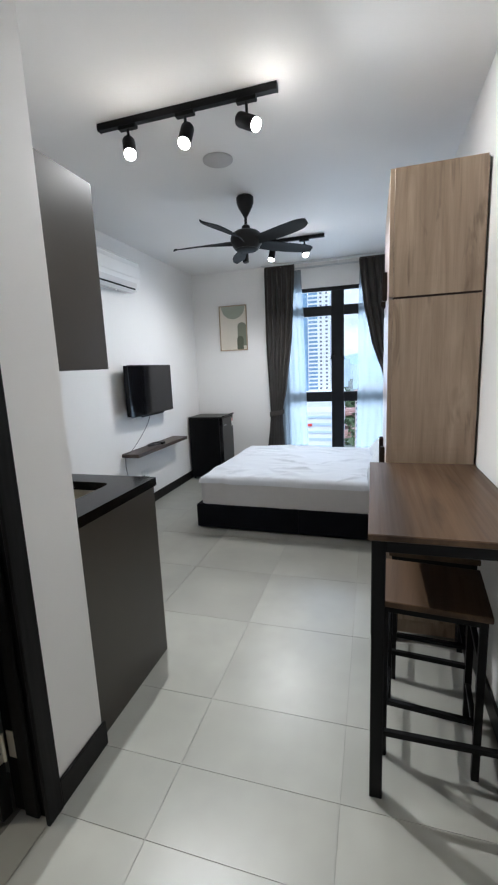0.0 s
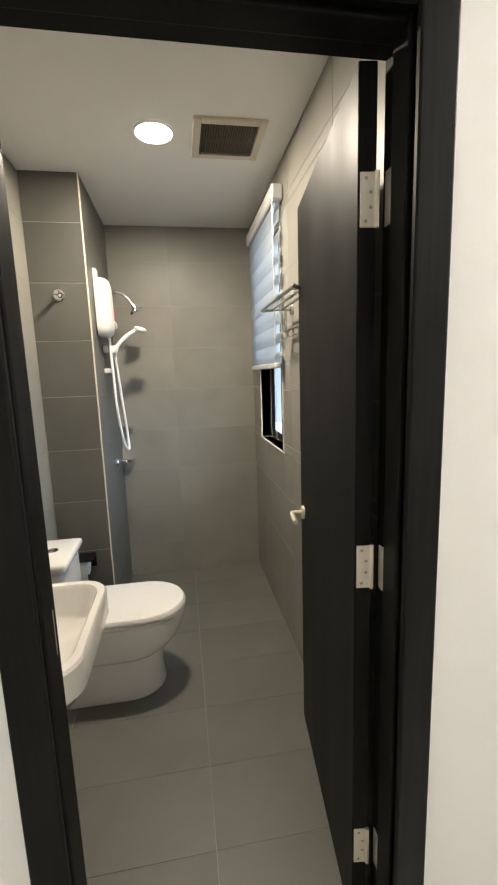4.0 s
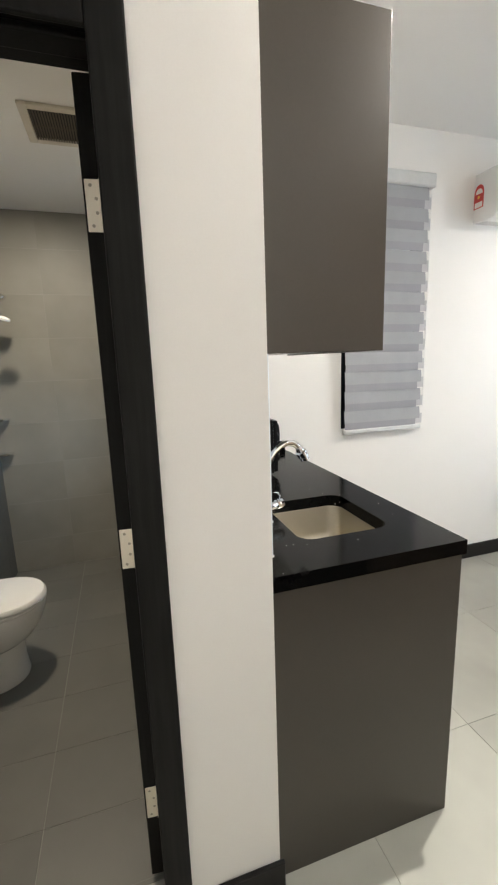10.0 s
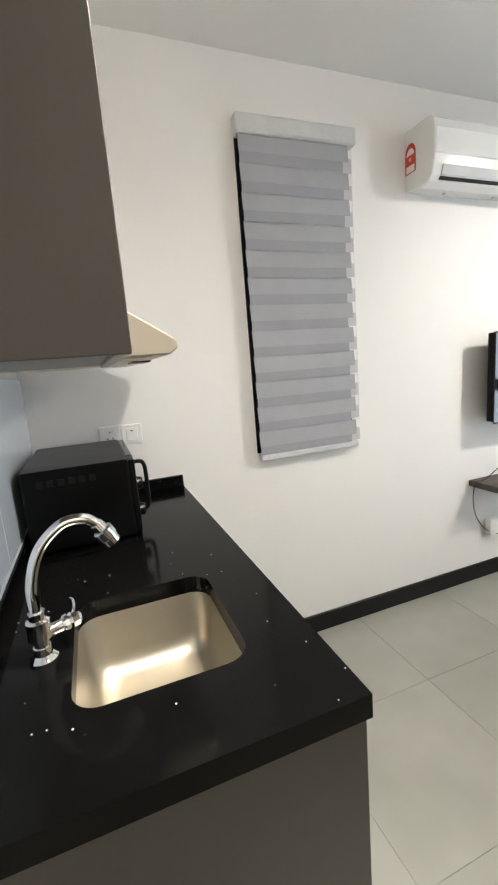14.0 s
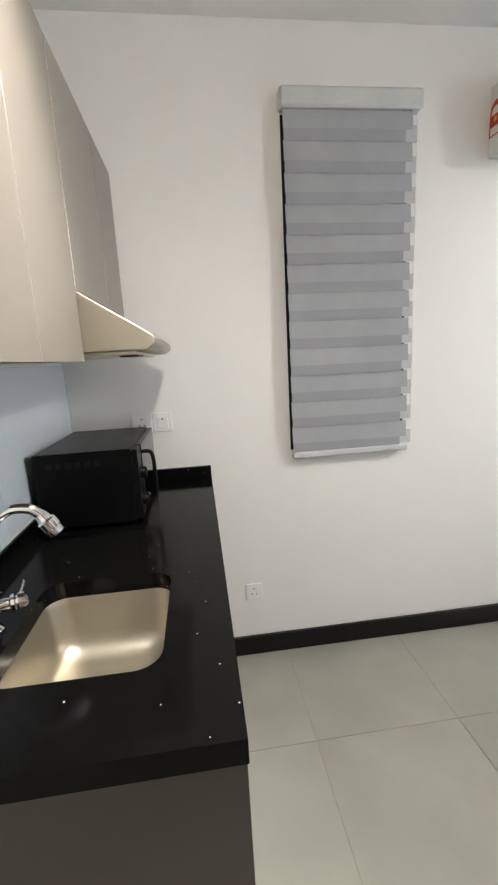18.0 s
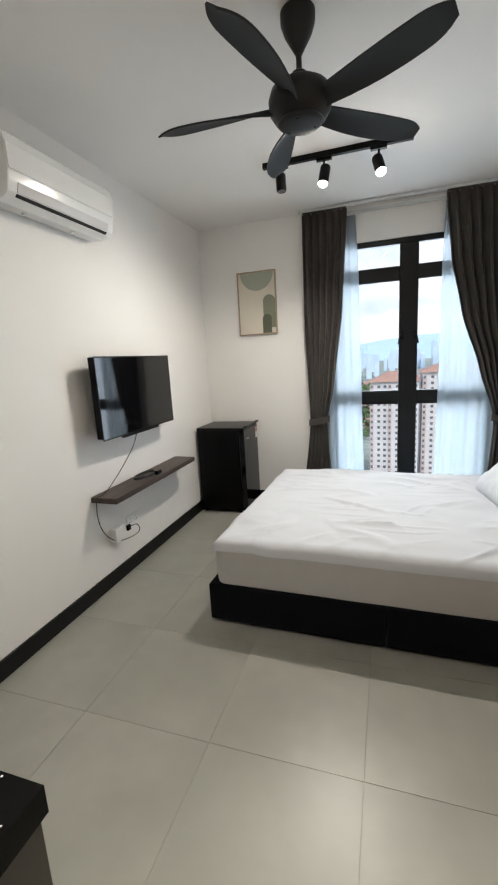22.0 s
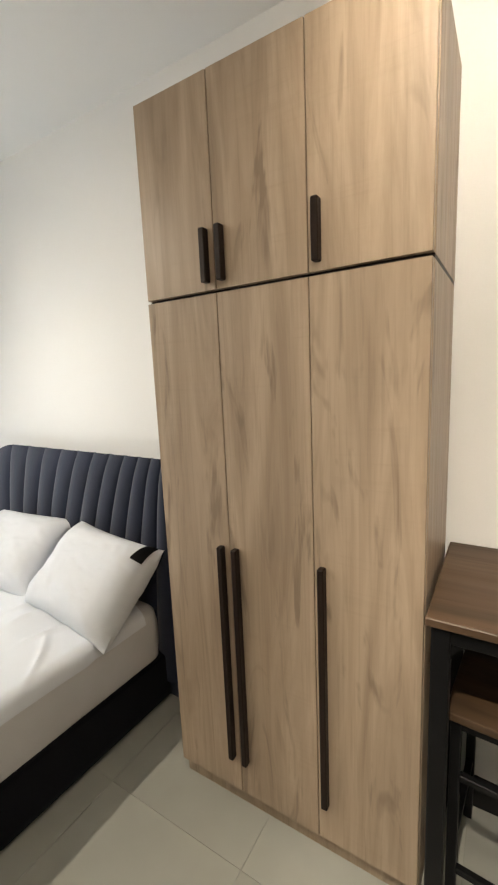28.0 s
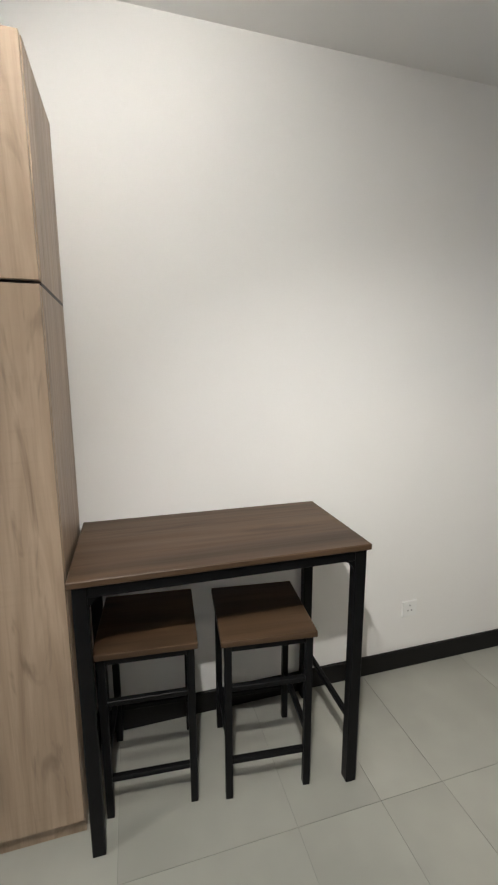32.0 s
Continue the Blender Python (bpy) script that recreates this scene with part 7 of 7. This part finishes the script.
bm = bmesh.new()
pts = []
for k in range(81):
    a = radians(-50 + 100 * k / 80)
    h = 45 + 45 * (0.5 + 0.5 * noise.noise(Vector((k * 0.12, 0.3, 0)))) + 55 * math.exp(-((a - 0.06) / 0.12) ** 2) + 14 * noise.noise(Vector((k * 0.5, 2, 0)))
    pts.append((3600 * math.sin(a), 3600 * math.cos(a), h))
rows = [[bm.verts.new((x, y, GZ)) for x, y, h in pts], [bm.verts.new((x * 1.03, y * 1.03, GZ + (h - GZ) * 0.6)) for x, y, h in pts], [bm.verts.new((x * 1.08, y * 1.08, h)) for x, y, h in pts], [bm.verts.new((x * 1.25, y * 1.25, GZ)) for x, y, h in pts]]
loft(rows, bm, closed=False)
tagged(part("hills", bm, HILL, None, "hills on the horizon, blue haze in their colour", True), "hills on the horizon, blue haze in their colour", "hills", "", "structure")



def cloud_sky(name):
    """Bright hazy sky: thin cloud over pale blue."""
    m, nd, ln, bs = nodes_of(name)
    n = noise_of(nd, ln, 0.0011, 5.0, 0.55, (1, 1, 2.6), 0.4)
    ln.new(mixcol(nd, ln, ramp(nd, ln, n, 0.36, 0.62), (0.60, 0.70, 0.80), (0.93, 0.95, 0.97)), bs.inputs["Emission Color"])
    bs.inputs["Emission Strength"].default_value = 0.75
    bs.inputs["Base Color"].default_value = (0, 0, 0, 1)
    bs.inputs["Specular IOR Level"].default_value = 0.0
    return m


bm = bmesh.new()
rows = [[bm.verts.new((4650 * math.sin(radians(-60 + 3 * k)), 4650 * math.cos(radians(-60 + 3 * k)), z)) for k in range(41)] for z in (GZ - 20, 600, 1400, 2600)]
loft(rows, bm, closed=False)
tagged(part("backdrop", bm, cloud_sky("hazy_cloud_sky"), None, "hazy bright sky with thin cloud", True), "hazy bright sky with thin cloud", "sky", "", "structure")

# ---- tiles ----
def tile_mesh(lx, ly, lz, material, bevel=0.0003):
    bm_ = box((-lx / 2, -ly / 2, -lz), (lx / 2, ly / 2, 0), 0)
    top_ = [e for e in bm_.edges if all(abs(v.co.z) < 1e-6 for v in e.verts)]
    bmesh.ops.bevel(bm_, geom=top_, offset=bevel, segments=1, profile=0.5, affect="EDGES")
    return shared("tile", bm_, material)


def spans(lo, hi, pitch, start):
    """Cuts a stretch at every joint of a grid."""
    k = math.floor((lo - start) / pitch)
    out = []
    while start + k * pitch < hi:
        a, b = max(lo, start + k * pitch), min(hi, start + (k + 1) * pitch)
        if b - a > 0.01:
            out.append((a, b))
        k += 1
    return out


TILE_CACHE = {}


def lay(parent, name, material, thick, joint, to_world, us, vs, skip=None, butt=None):
    """Lays tiles over a grid of spans; to_world turns (u, v) of a tile's middle into its pose."""
    for ua, ub in us:
        for va, vb in vs:
            if skip and skip(ua, ub, va, vb):
                continue
            key = (material.name, round(ub - ua, 3), round(vb - va, 3))
            if key not in TILE_CACHE:
                TILE_CACHE[key] = tile_mesh(ub - ua - (butt or joint), vb - va - joint, thick, material)
            ob = new(name, TILE_CACHE[key])
            ob.parent = parent
            ob.matrix_basis = to_world((ua + ub) / 2, (va + vb) / 2)


J = 0.0018
lay(FLOOR, "tile", TILE, 0.0025, J, lambda u, v: pose(u, v, 0), spans(W, E, 0.6, -0.855), spans(KIT_Y, N, 0.6, 1.86))
lay(FLOOR, "tile", TILE, 0.0025, J, lambda u, v: pose(u, v, 0), spans(WALL_X1, E, 0.6, -0.855), spans(S, KIT_Y, 0.6, 1.86))
lay(FLOOR, "tile", TILE, 0.0025, J, lambda u, v: pose(u, v, 0), [(WALL_X0 + 0.004, WALL_X1)], [(DOOR_Y0, DOOR_Y1)])
lay(BATHFLOOR, "tile", BFLOOR, 0.0015, 0.0022, lambda u, v: pose(u, v, BATH_Z), spans(BATH_X, WALL_X0 - 0.012, 0.305, -1.94), spans(BATH_Y0, BATH_Y1, 0.6, 0.835), lambda a, b, c, d: b <= PIL_X + 0.02 and d <= PIL_Y)
ZR = spans(BATH_Z + 0.001, BATH_H, 0.3025, 0.798)
BACK = bpy.data.objects["wall_bathroom_back"]
SIDEW = bpy.data.objects["wall_bathroom_side"]
PIL = bpy.data.objects["pillar"]
KITB = bpy.data.objects["wall_kitchen_back"]
FRONT = bpy.data.objects["wall_bathroom_front"]
T = 0.0012
lay(BACK, "tile", BTILE, T, 0.0014, lambda u, v: pose(BATH_X, u, v, 90, 0, 90), spans(PIL_Y, BATH_Y1, 0.603, 0.765), ZR, None, 0.0007)
lay(SIDEW, "tile", BTILE, T, 0.0018, lambda u, v: pose(u, BATH_Y0, v, 90, 0, 180), spans(PIL_X, WALL_X0, 0.603, -2.60), ZR, None, 0.0007)
lay(PIL, "tile", PTILE, T, 0.003, lambda u, v: pose(PIL_X, u, v, 90, 0, 90), [(BATH_Y0, PIL_Y)], ZR)
lay(PIL, "tile", PTILE, T, 0.003, lambda u, v: pose(u, PIL_Y, v, 90, 0, 180), spans(BATH_X, PIL_X, 0.603, PIL_X), ZR)
right_z = sorted(set([a for a, b in ZR] + [BATH_H, BWIN[2], BWIN[3]]))
right_x = sorted(set([a for a, b in spans(BATH_X, WALL_X0, 0.603, -2.60)] + [WALL_X0, BWIN[0], BWIN[1]]))
lay(KITB, "tile", BTILE, T, 0.003, lambda u, v: pose(u, BATH_Y1, v, 90, 0, 0), list(zip(right_x, right_x[1:])), list(zip(right_z, right_z[1:])), lambda a, b, c, d: a >= BWIN[0] - 0.01 and b <= BWIN[1] + 0.01 and c >= BWIN[2] - 0.01 and d <= BWIN[3] + 0.01)
part("corner_trim", box((PIL_X - 0.006, PIL_Y - 0.006, BATH_Z), (PIL_X + 0.0015, PIL_Y + 0.0015, BATH_H), 0.001), VENTWHITE, PIL, "pale plastic tile edge trim")
